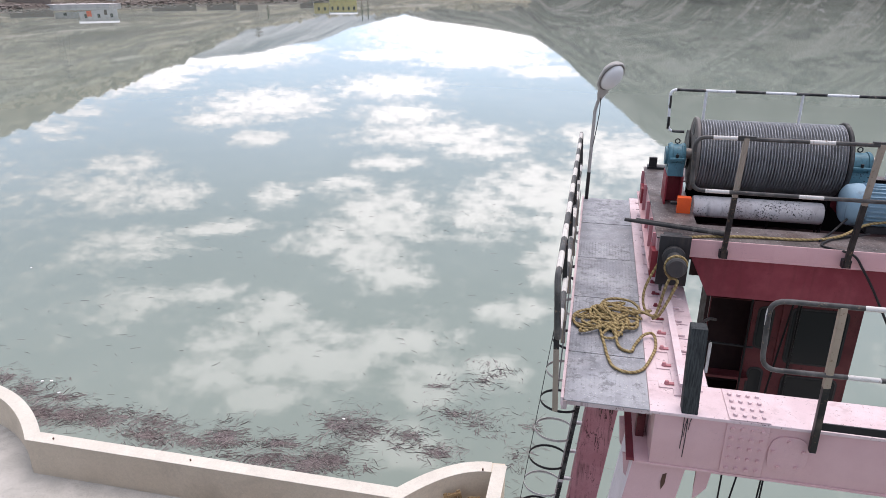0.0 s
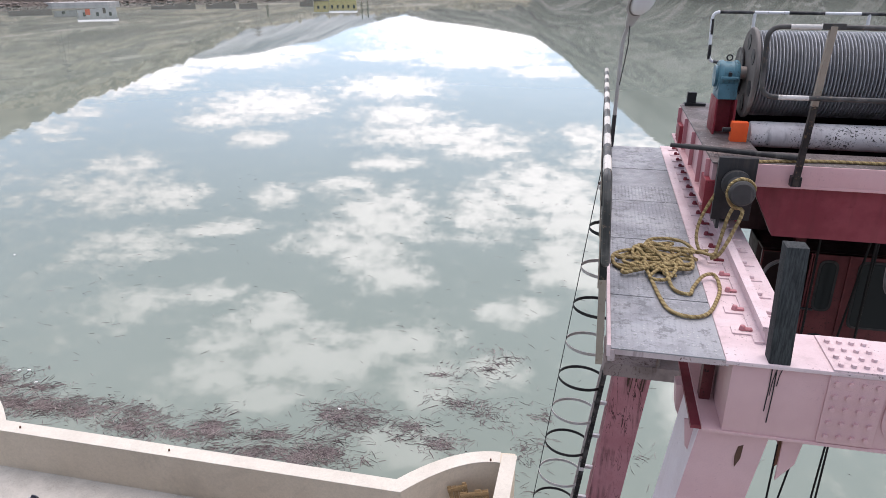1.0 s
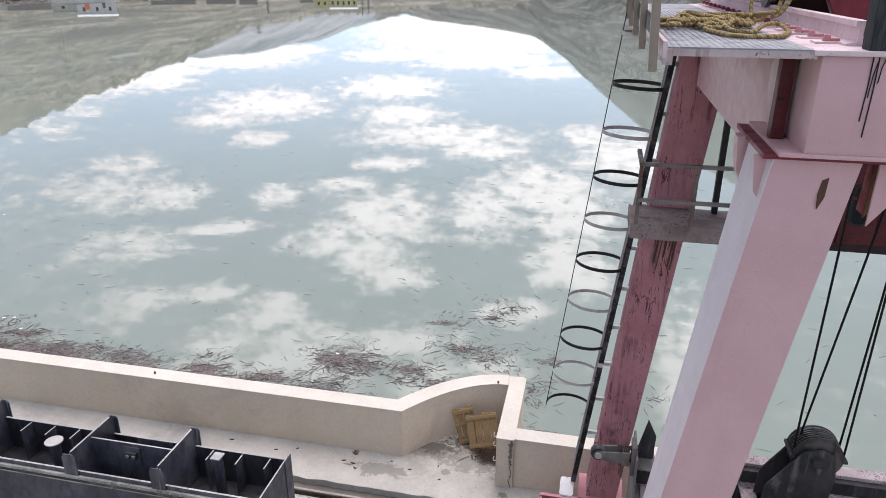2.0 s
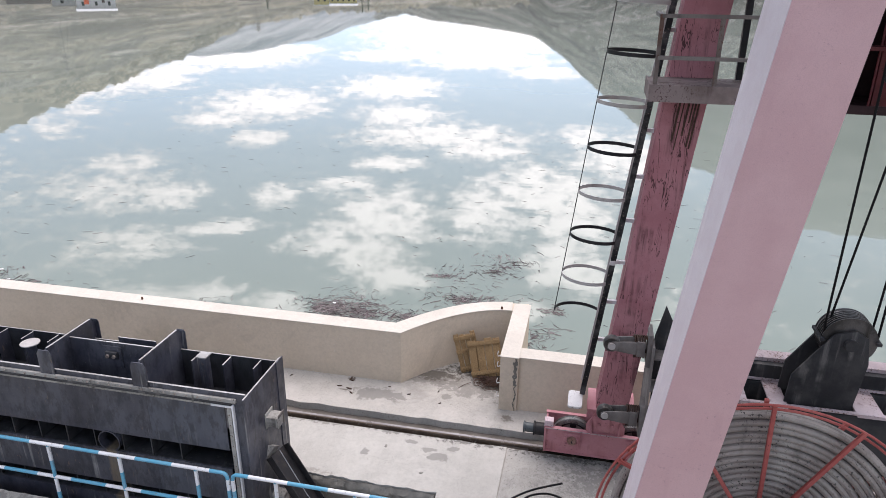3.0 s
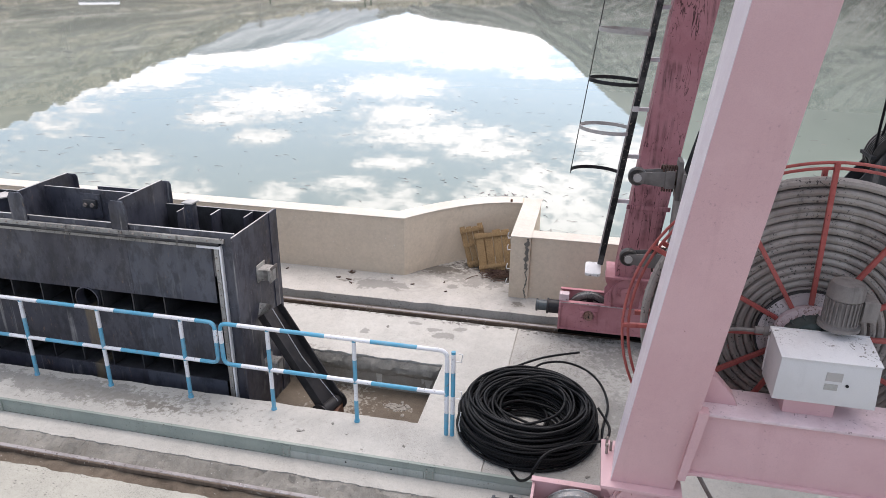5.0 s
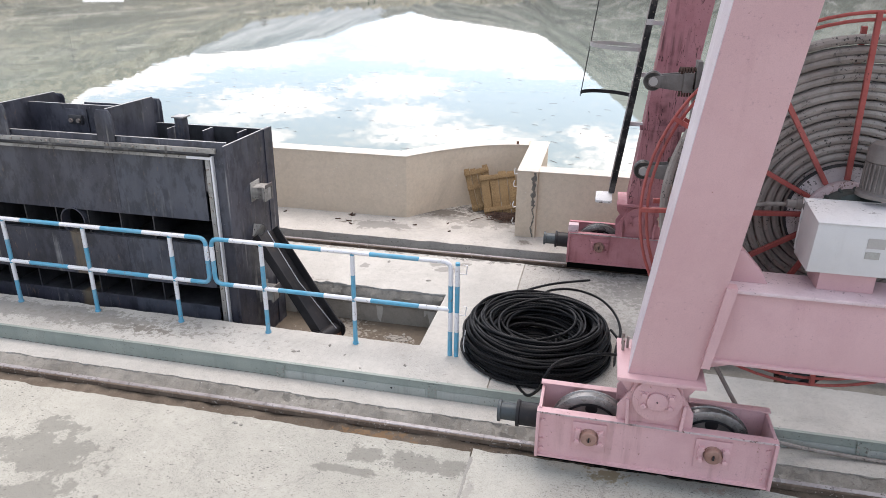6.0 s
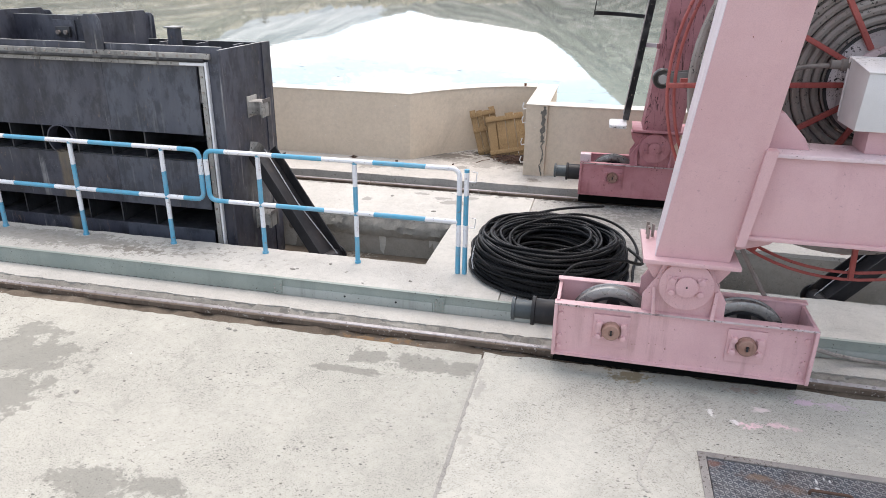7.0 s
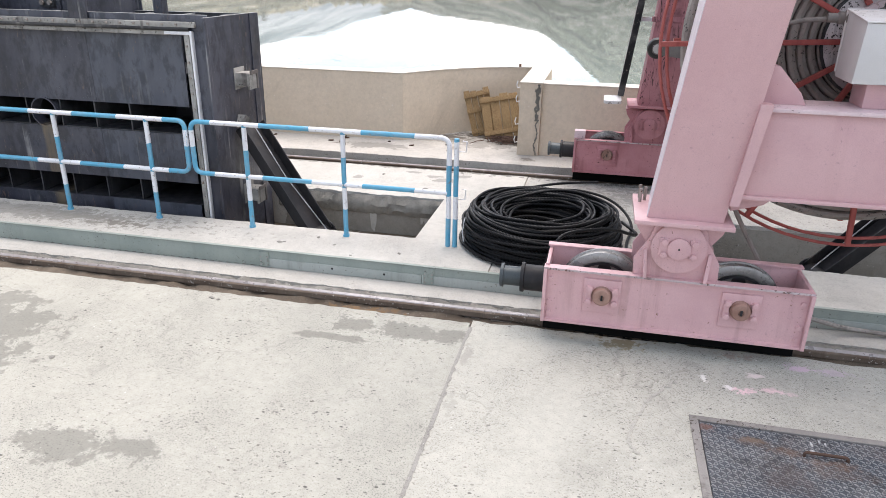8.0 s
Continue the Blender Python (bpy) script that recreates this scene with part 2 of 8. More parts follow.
DEEPROSE = painted("deep rose paint", (0.20, 0.037, 0.05), (0.25, 0.055, 0.07), 0.45, (0.1, 0.03, 0.03), 0.3)
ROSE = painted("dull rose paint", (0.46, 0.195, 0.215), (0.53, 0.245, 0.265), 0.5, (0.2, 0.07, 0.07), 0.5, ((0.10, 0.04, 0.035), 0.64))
CAPRUST = painted("rusty pink axle end", (0.36, 0.22, 0.18), (0.24, 0.13, 0.10), 0.6, (0.1, 0.05, 0.04), 0.5, ((0.06, 0.035, 0.03), 0.58))
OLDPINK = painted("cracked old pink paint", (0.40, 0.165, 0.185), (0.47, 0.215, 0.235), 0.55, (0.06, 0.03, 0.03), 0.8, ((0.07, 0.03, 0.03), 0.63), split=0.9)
REELRED = painted("red oxide paint", (0.36, 0.085, 0.075), (0.43, 0.125, 0.11), 0.5, (0.12, 0.03, 0.03), 0.5, ((0.06, 0.025, 0.02), 0.62))
BLUE = painted("blue machine paint", (0.085, 0.20, 0.25), (0.06, 0.15, 0.195), 0.4, (0.03, 0.03, 0.03), 0.8, ((0.03, 0.03, 0.03), 0.59))
MOTORBLUE = painted("pale blue motor paint", (0.26, 0.38, 0.46), (0.2, 0.31, 0.4), 0.45, (0.06, 0.06, 0.06), 0.5)
CHIPPED = painted("chipped pale pink paint", (0.55, 0.45, 0.46), (0.42, 0.33, 0.33), 0.5, (0.1, 0.05, 0.045), 0.7, ((0.13, 0.07, 0.055), 0.55))
# pale bare steel, with the sky's gleam on top edges mixed into it
LITEDGE = painted("bare worn steel edge brightened by sky", (0.50, 0.49, 0.48), (0.36, 0.35, 0.34), 0.45, (0.15, 0.12, 0.1), 0.4, ((0.10, 0.08, 0.07), 0.58), metal=0.2)
POSTGREY = painted("rust-stained grey post", (0.20, 0.17, 0.155), (0.13, 0.105, 0.095), 0.6, (0.12, 0.05, 0.03), 0.7, ((0.10, 0.045, 0.03), 0.55))
PLATF = painted("stained grey pink planking", (0.27, 0.215, 0.205), (0.17, 0.13, 0.12), 0.7, (0.06, 0.035, 0.03), 0.9, ((0.08, 0.045, 0.04), 0.56))
ORANGE = painted("orange paint", (0.85, 0.13, 0.03), (0.78, 0.1, 0.03), 0.4, (0.4, 0.08, 0.03), 0.2)
BLACK = painted("black paint", (0.018, 0.018, 0.02), (0.035, 0.033, 0.035), 0.45, (0.09, 0.07, 0.06), 0.4)
WHITE = painted("white enamel", (0.78, 0.77, 0.78), (0.70, 0.69, 0.70), 0.4, (0.3, 0.27, 0.25), 0.25)
BOXPLAIN = painted("white box enamel", (0.63, 0.61, 0.605), (0.58, 0.56, 0.555), 0.42, (0.4, 0.36, 0.34), 0.12)
BOXWHITE = painted("white box with flecks of dirt", (0.72, 0.70, 0.69), (0.66, 0.635, 0.63), 0.45, (0.35, 0.3, 0.28), 0.15, ((0.10, 0.08, 0.06), 0.575))
GREYMOTOR = painted("dusty grey casting", (0.155, 0.138, 0.13), (0.235, 0.212, 0.198), 0.65, (0.04, 0.035, 0.03), 0.5)
GATE = gatecoat("dark grey gate coating", (0.032, 0.033, 0.048), (0.076, 0.078, 0.098))
GATE_PLAIN = gatecoat("smooth blue grey gate coating", (0.050, 0.055, 0.074), (0.085, 0.092, 0.116), 0.35)
# darker copy of the gate coating, with the interior's shade in its colour
GATE_IN = gatecoat("gate interior darkened for shade", (0.022, 0.023, 0.027), (0.045, 0.046, 0.051), 0.25)
SEAL = painted("weathered rubber and steel seal strip", (0.42, 0.40, 0.37), (0.24, 0.23, 0.215), 0.7, (0.08, 0.07, 0.065), 0.8, ((0.04, 0.035, 0.03), 0.6))
FRAMEC = painted("cement-smeared hatch frame", (0.20, 0.185, 0.175), (0.27, 0.25, 0.235), 0.8, (0.1, 0.08, 0.07), 0.6, ((0.08, 0.065, 0.055), 0.57))
STRIP = painted("grey green cable trough", (0.27, 0.31, 0.28), (0.32, 0.355, 0.32), 0.6, (0.12, 0.12, 0.1), 0.12, ((0.08, 0.07, 0.06), 0.62))
PALESTRIP = painted("pale grey green plate", (0.36, 0.39, 0.365), (0.41, 0.435, 0.41), 0.6, (0.15, 0.14, 0.12), 0.25, ((0.10, 0.08, 0.06), 0.63))
STEEL = painted("worn rail steel", (0.30, 0.26, 0.235), (0.40, 0.35, 0.32), 0.45, (0.12, 0.07, 0.05), 0.5, ((0.10, 0.05, 0.03), 0.6), metal=0.4)
RAILTOP = painted("polished rail top", (0.42, 0.385, 0.38), (0.30, 0.27, 0.262), 0.35, (0.12, 0.09, 0.08), 0.5, ((0.10, 0.07, 0.06), 0.60), metal=0.3)
RAILSIDE = painted("dirty rail steel", (0.10, 0.072, 0.055), (0.16, 0.122, 0.095), 0.7, (0.07, 0.045, 0.035), 0.5, ((0.33, 0.30, 0.27), 0.60))
WEBPALE = painted("dusty wheel web", (0.34, 0.315, 0.295), (0.22, 0.20, 0.185), 0.5, (0.05, 0.035, 0.03), 0.5, ((0.08, 0.05, 0.04), 0.58))
TYRE = painted("worn wheel rim", (0.34, 0.325, 0.31), (0.17, 0.16, 0.15), 0.30, (0.04, 0.03, 0.025), 0.6, ((0.03, 0.025, 0.02), 0.59), metal=0.4)
WHEEL = painted("greasy wheel steel", (0.05, 0.047, 0.045), (0.14, 0.132, 0.125), 0.4, (0.02, 0.016, 0.014), 0.6, metal=0.4)
RUST = painted("brown rust", (0.16, 0.08, 0.05), (0.10, 0.055, 0.04), 0.8, (0.05, 0.03, 0.02), 0.4)
# matte black that puts deep shade under the trucks and behind the drum
SHADEBLACK = Nodes("black for grease and deep shade").done((0.006, 0.006, 0.006), 0.95, 0.0, None, 0.05)
DARKRUST = painted("dark brown rust", (0.06, 0.035, 0.028), (0.10, 0.06, 0.045), 0.7, (0.03, 0.02, 0.015), 0.4)
BLACKRUB = painted("charcoal plate", (0.028, 0.028, 0.03), (0.055, 0.053, 0.053), 0.6, (0.17, 0.16, 0.15), 0.75)
CABLE_GREY = painted("dusty grey cable sheath", (0.25, 0.222, 0.203), (0.34, 0.31, 0.285), 0.6, (0.05, 0.045, 0.04), 0.4, ((0.03, 0.027, 0.025), 0.595))
LAMPGREY = painted("grey lamp housing", (0.42, 0.39, 0.37), (0.5, 0.47, 0.45), 0.5, (0.15, 0.13, 0.1), 0.3)
DARKGLASS = Nodes("dark cabin glass").done((0.012, 0.013, 0.015), 0.12, 0.0, None, 0.2)
LENS = Nodes("frosted lamp bowl").done((0.72, 0.70, 0.70), 0.25, 0.0)


def roped(name, c, c2, scale, rough, metal=0.0, twist=1.0):
    """Laid rope or wire: a twisted band pattern under noise."""
    n = Nodes(name)
    w = n.t.nodes.new("ShaderNodeTexWave")
    w.inputs["Scale"].default_value, w.inputs["Distortion"].default_value = scale, 1.5 * twist
    w.bands_direction = "DIAGONAL"
    n.link(n.pos, w.inputs["Vector"])
    col = n.mix(n.ramp(w.outputs["Fac"], 0.15, 0.8), c, c2)
    col = n.mix(n.ramp(n.noise(6, 4), 0.4, 0.75, 0.0, 0.45), col, tuple(0.45 * v for v in c))
    return n.done(col, rough, metal, n.bump(w.outputs["Fac"], 0.6, 0.006))


MANILA = roped("yellow manila rope", (0.22, 0.15, 0.062), (0.38, 0.285, 0.13), 9, 0.85)
WIRE = painted("greased black wire rope", (0.006, 0.006, 0.007), (0.011, 0.011, 0.012), 0.40, (0.02, 0.02, 0.02), 0.3, gloss=0.16)
DRUMWIRE = roped("galvanised wire rope", (0.30, 0.305, 0.325), (0.46, 0.47, 0.495), 60, 0.42, 0.65, 0.6)


def concrete(name, c, c2, damp=(), pit=0.35, dirt=0.35, stains_shade=(), cracks=0.0, grit=0.0, flecks=0.8, fray=6.0):
    """Cast concrete: mottled, pitted, dusty, with damp patches given as (x, y, rx, ry)."""
    n = Nodes(name)
    col = n.mix(n.ramp(n.noise(1.1, 9, 0.72), 0.36, 0.64), c, c2)
    col = n.mix(n.ramp(n.noise(16, 8, 0.8), 0.42, 0.64, 0.0, 0.32), col, tuple(0.66 * v for v in c))
    col = n.mix(n.ramp(n.noise(48, 6, 0.8), 0.50, 0.66, 0.0, 0.22), col, tuple(min(0.85, 1.3 * v) for v in c))
    col = n.mix(n.ramp(n.noise(0.6, 9, 0.75, None, 0.8), 0.52, 0.68, 0.0, dirt), col, tuple(0.6 * v for v in c2))
    pits = n.math("MULTIPLY", n.ramp(n.noise(26, 5, 0.7, (1, 1.7, 1)), 0.615, 0.645), n.ramp(n.noise(1.4, 4), 0.42, 0.62, 0.1, 1.0))
    col = n.mix(n.math("MULTIPLY", pits, min(1.0, pit * 1.6)), col, (0.13, 0.118, 0.10))
    specks = n.math("MULTIPLY", n.ramp(n.noise(105, 4, 0.65), 0.555, 0.615), n.ramp(n.noise(1.1, 4), 0.40, 0.6, 0.35, 1.0))
    col = n.mix(n.math("MULTIPLY", specks, min(1.0, pit * 1.35)), col, tuple(0.42 * v for v in c))
    fleck = n.math("MULTIPLY", n.ramp(n.noise(38, 4, 0.65, (1, 1.3, 1.1)), 0.66, 0.69), n.ramp(n.noise(1.3, 4), 0.45, 0.62))
    col = n.mix(n.math("MULTIPLY", fleck, flecks), col, (0.72, 0.71, 0.68))
    if cracks:
        v = n.t.nodes.new("ShaderNodeTexVoronoi")
        v.feature = "DISTANCE_TO_EDGE"
        v.inputs["Scale"].default_value = 0.55
        bend = n.t.nodes.new("ShaderNodeTexNoise")
        bend.inputs["Scale"].default_value, bend.inputs["Detail"].default_value = 2.4, 8.0
        n.link(n.pos, bend.inputs["Vector"])
        vm = n.t.nodes.new("ShaderNodeVectorMath")
        vm.operation = "MULTIPLY_ADD"
        vm.inputs[1].default_value = (0.5, 0.5, 0.5)
        n.link(bend.outputs["Color"], vm.inputs[0]), n.link(n.pos, vm.inputs[2])
        n.link(vm.outputs[0], v.inputs["Vector"])
        line = n.math("MULTIPLY", n.ramp(v.outputs["Distance"], 0.002, 0.007, 1.0, 0.0), n.ramp(n.noise(0.9, 4), 0.44, 0.56))
        col = n.mix(n.math("MULTIPLY", line, cracks), col, tuple(0.45 * q for q in c2))
    holes = pits
    if grit:
        for size, share in ((31.0, 0.72), (62.0, 0.52)):
            v = n.t.nodes.new("ShaderNodeTexVoronoi")
            v.inputs["Scale"].default_value = size
            mp = n.t.nodes.new("ShaderNodeMapping")
            mp.inputs["Scale"].default_value, mp.inputs["Rotation"].default_value = (0.62, 1.0, 1.0), (0, 0, 0.5)
            n.link(n.pos, mp.inputs[0]), n.link(mp.outputs[0], v.inputs["Vector"])
            pick = n.t.nodes.new("ShaderNodeSeparateXYZ")
            n.link(v.outputs["Color"], pick.inputs[0])
            some = n.math("MULTIPLY", n.ramp(pick.outputs[0], share, share + 0.12), n.ramp(n.noise(1.7, 5, 0.7), 0.42, 0.60, 0.25, 1.0))
            hole = n.math("MULTIPLY", n.ramp(v.outputs["Distance"], 0.14, 0.30, 1.0, 0.0), some)
            holes = n.math("MAXIMUM", holes, hole)
            col = n.mix(n.math("MULTIPLY", hole, grit), col, (0.10, 0.094, 0.085))
    wet = None
    for x, y, rx, ry in damp:
        d = n.spot(x, y, rx, ry)
        wet = d if wet is None else n.math("MAXIMUM", wet, d)
    if wet is not None:
        edge = n.math("ADD", wet, n.math("MULTIPLY", n.math("SUBTRACT", n.noise(4.5, 10, 0.75), 0.5), 4.2))
        col = n.mix(n.ramp(edge, 0.0, 0.25, 0.0, 0.66), col, tuple(0.48 * v for v in c2))
    # tinted ovals: stains, and in places shade put into the colour
    for x, y, rx, ry, tint, much in stains_shade:
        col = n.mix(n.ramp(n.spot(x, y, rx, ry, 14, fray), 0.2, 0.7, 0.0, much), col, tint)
    h = n.math("SUBTRACT", n.math("MULTIPLY", n.noise(60, 6, 0.75), 0.7), holes)
    return n.done(col, 0.88, 0.0, n.bump(h, 0.35, 0.012), 0.3)


SLAB = concrete("near slab concrete", (0.408, 0.395, 0.345), (0.362, 0.35, 0.306), ((-1.37, -.24, .42, .13), (-1.79, -.2, .2, .13), (-1.93, -.45, .3, .05), (-2.95, -1.99, .42, .16), (-2.6, -1.95, .2, .08), (-4.5, -.85, .5, .25), (-4.2, -1.4, .36, .3), (-4.65, -.5, .3, .12)), 0.7, 0.2, (), 0.22, 0.95)
GREYSLAB = concrete("greyer slab concrete", (0.475, 0.458, 0.402), (0.415, 0.40, 0.351), (), 0.7, 0.35, ((-.91, -.5, .05, .25, (0.30, 0.285, 0.255), 0.6), (-.90, -1.1, .04, .3, (0.32, 0.305, 0.27), 0.5), (.954, -.455, .12, .05, (0.74, 0.52, 0.55), 0.95), (.86, -.44, .05, .05, (0.72, 0.68, 0.66), 0.9), (1.17, -.412, .13, .04, (0.74, 0.52, 0.55), 0.8), (1.08, -.235, .06, .05, (0.72, 0.62, 0.60), 0.85), (1.41, -.06, .13, .06, (0.62, 0.44, 0.55), 0.8), (1.6, -.06, .18, .06, (0.58, 0.44, 0.54), 0.6), (.72, -.36, .03, .04, (0.74, 0.72, 0.68), 0.9), (.20, .0, .26, .10, (0.24, 0.18, 0.10), 0.8), (1.01, .01, .14, .06, (0.34, 0.24, 0.20), 0.6), (1.9, -.6, .9, .7, (0.36, 0.345, 0.31), 0.4)), 0.3, 0.85)
# darker ovals near the crane and along the far trench edge
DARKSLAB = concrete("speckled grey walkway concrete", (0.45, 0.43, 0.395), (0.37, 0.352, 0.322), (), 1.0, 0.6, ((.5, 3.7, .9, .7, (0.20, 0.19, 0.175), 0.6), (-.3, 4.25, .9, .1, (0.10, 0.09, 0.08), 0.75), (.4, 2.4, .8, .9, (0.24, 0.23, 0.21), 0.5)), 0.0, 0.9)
# the broad oval at x -5.3 paints the gate's soft shadow over a smudge
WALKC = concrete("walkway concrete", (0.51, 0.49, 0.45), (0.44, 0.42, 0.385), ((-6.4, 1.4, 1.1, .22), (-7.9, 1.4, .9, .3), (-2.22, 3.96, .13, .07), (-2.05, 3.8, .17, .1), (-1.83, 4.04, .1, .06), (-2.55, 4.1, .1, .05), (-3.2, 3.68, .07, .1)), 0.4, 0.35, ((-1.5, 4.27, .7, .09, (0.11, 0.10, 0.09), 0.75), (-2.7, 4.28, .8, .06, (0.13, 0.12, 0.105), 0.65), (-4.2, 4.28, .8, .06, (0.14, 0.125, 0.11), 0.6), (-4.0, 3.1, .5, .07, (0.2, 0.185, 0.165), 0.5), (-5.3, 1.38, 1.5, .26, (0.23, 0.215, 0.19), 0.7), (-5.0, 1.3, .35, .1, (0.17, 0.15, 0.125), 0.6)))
# the near-black ovals at x .5 paint the shade beneath the trucks
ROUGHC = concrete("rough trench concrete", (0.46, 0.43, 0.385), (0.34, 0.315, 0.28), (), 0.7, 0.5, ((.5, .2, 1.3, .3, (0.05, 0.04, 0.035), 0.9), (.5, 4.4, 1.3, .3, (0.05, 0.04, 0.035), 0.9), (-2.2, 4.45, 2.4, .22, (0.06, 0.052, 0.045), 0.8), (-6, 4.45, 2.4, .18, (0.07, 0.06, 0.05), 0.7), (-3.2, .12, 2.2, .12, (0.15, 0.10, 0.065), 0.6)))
# its near-black oval is painted shade beneath the near truck
SILT = concrete("brown silt and grit", (0.165, 0.132, 0.102), (0.095, 0.072, 0.053), (), 0.9, 0.7, ((.5, .05, 1.1, .3, (0.03, 0.026, 0.023), 0.95), (-1.9, .05, .5, .2, (0.20, 0.12, 0.06), 0.7)))
BANKC = concrete("broken bank concrete", (0.31, 0.295, 0.265), (0.18, 0.17, 0.152), (), 0.9, 0.6)
# much darker concrete for the far trench's kerb
DARKKERB = concrete("dark trench concrete", (0.20, 0.178, 0.155), (0.11, 0.096, 0.083), (), 0.9, 0.6)
PITC = concrete("stained pit concrete", (0.33, 0.305, 0.27), (0.24, 0.22, 0.19), (), 0.5, 0.6)
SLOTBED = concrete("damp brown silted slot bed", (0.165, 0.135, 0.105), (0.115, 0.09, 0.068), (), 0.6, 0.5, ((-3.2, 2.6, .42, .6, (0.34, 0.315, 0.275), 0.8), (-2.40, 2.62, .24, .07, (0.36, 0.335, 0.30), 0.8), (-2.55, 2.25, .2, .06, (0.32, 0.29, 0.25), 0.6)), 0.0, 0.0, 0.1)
# the darkest ovals lie under and beside the leaning board covers
DIRTC = concrete("soiled and darkened lakeside concrete", (0.51, 0.48, 0.44), (0.42, 0.395, 0.36), ((-1.75, 5.95, .75, .5), (-2.7, 6.0, .6, .3), (-3.4, 5.2, .5, .2), (-2.23, 5.4, .12, .08)), 0.5, 0.5, ((-1.8, 6.35, .95, .42, (0.07, 0.058, 0.046), 0.9), (-1.45, 5.9, .35, .3, (0.07, 0.058, 0.046), 0.9), (-2.4, 5.85, .8, .16, (0.20, 0.19, 0.17), 0.6), (-2.6, 6.05, .7, .3, (0.10, 0.085, 0.07), 0.8), (-4.05, 5.55, .1, .1, (0.08, 0.06, 0.04), 0.8), (-4.05, 5.2, .16, .05, (0.09, 0.07, 0.05), 0.7), (-1.1, 4.98, .14, .16, (0.12, 0.10, 0.08), 0.7)), 0.0, 0.0, 0.3, 2.6)
PARAPET = concrete("cream rendered wall", (0.63, 0.53, 0.42), (0.575, 0.482, 0.377), (), 0.012, 0.35)
REPAIR = concrete("grey repair mortar", (0.45, 0.432, 0.385), (0.38, 0.363, 0.325), (), 0.9, 0.5)
SEAMC = concrete("crumbling joint mortar", (0.34, 0.325, 0.295), (0.25, 0.237, 0.215), (), 0.9, 0.6)
CRACK = concrete("grey broken core", (0.24, 0.225, 0.20), (0.15, 0.14, 0.125), (), 0.6, 0.6)
COPING = concrete("pale coping", (0.66, 0.605, 0.53), (0.60, 0.545, 0.475), (), 0.05, 0.2)


def chequer(name, c, c2, rust, stains_shade=()):
    n = Nodes(name)
    col = n.mix(n.ramp(n.noise(2.2, 7, 0.65), 0.35, 0.65), c, c2)
    col = n.mix(n.ramp(n.noise(1.3, 6, 0.6, None, 0.8), 0.52, 0.72, 0.0, rust), col, (0.22, 0.10, 0.055))
    col = n.mix(n.ramp(n.noise(45, 4), 0.62, 0.68, 0.0, 0.6), col, (0.55, 0.54, 0.53))
    grime = n.math("MULTIPLY", n.ramp(n.noise(9, 8, 0.75), 0.5, 0.6), n.ramp(n.noise(1.1, 5), 0.40, 0.54))
    col = n.mix(n.math("MULTIPLY", grime, 0.55), col, tuple(0.3 * v for v in c))
    scuff = n.math("MULTIPLY", n.ramp(n.noise(6, 8, 0.8), 0.56, 0.66), n.ramp(n.noise(1.2, 5, 0.6, None, 2.0), 0.5, 0.62))
    col = n.mix(n.math("MULTIPLY", scuff, 0.45), col, (0.50, 0.47, 0.48))
    for x, y, rx, ry, tint, much in stains_shade:
        col = n.mix(n.ramp(n.spot(x, y, rx, ry, 11, 2.6), 0.1, 0.8, 0.0, much), col, tint)
    return n.done(col, n.ramp(n.noise(5, 4), 0.3, 0.7, 0.4, 0.65), 0.35, n.bump(n.noise(120, 3), 0.2, 0.004))


DECK = chequer("grey chequer plate", (0.20, 0.203, 0.222), (0.315, 0.317, 0.337), 0.06)
RUSTY = ((.94, -1.005, .11, .04, (0.34, 0.25, 0.19), 0.55), (.97, -1.02, .2, .07, (0.15, 0.095, 0.068), 0.45), (1.12, -1.07, .16, .06, (0.17, 0.095, 0.06), 0.5), (1.32, -1.13, .24, .06, (0.17, 0.095, 0.06), 0.55), (1.36, -1.2, .3, .1, (0.15, 0.09, 0.06), 0.3), (.67, -.93, .1, .05, (0.20, 0.10, 0.075), 0.7), (1.05, -1.3, .2, .2, (0.12, 0.085, 0.075), 0.4), (1.26, -.95, .012, .045, (0.7, 0.7, 0.7), 0.95), (1.245, -1.03, .016, .02, (0.7, 0.7, 0.7), 0.95), (1.31, -.925, .014, .03, (0.7, 0.7, 0.7), 0.9), (1.34, -.94, .01, .02, (0.7, 0.7, 0.7), 0.9))
HATCH = chequer("rusty blue grey chequer plate", (0.060, 0.074, 0.092), (0.115, 0.118, 0.128), 0.2, RUSTY)
STUDS = chequer("worn bright chequer studs", (0.23, 0.235, 0.245), (0.31, 0.305, 0.30), 0.2, RUSTY)
TROLLEYTOP = chequer("dirty trolley plate", (0.165, 0.135, 0.135), (0.07, 0.058, 0.058), 0.2)


def timber(name, c, c2, along):
    n = Nodes(name)
    grain = n.noise(14, 6, 0.65, along)
    col = n.mix(n.ramp(grain, 0.3, 0.7), c, c2)
    col = n.mix(n.ramp(n.noise(3, 5), 0.5, 0.8, 0.0, 0.5), col, tuple(0.5 * v for v in c))
    info = n.t.nodes.new("ShaderNodeObjectInfo")
    col = n.mix(n.math("MULTIPLY", info.outputs["Random"], 0.35), col, tuple(0.6 * v for v in c2))
    return n.done(col, 0.8, 0.0, n.bump(grain, 0.5, 0.006), 0.2)


WOOD = timber("weathered pine boards", (0.15, 0.088, 0.042), (0.43, 0.29, 0.15), (9, 9, 0.9))
DARKWOOD = timber("tarred timber", (0.02, 0.022, 0.024), (0.062, 0.067, 0.07), (6, 6, 0.5))


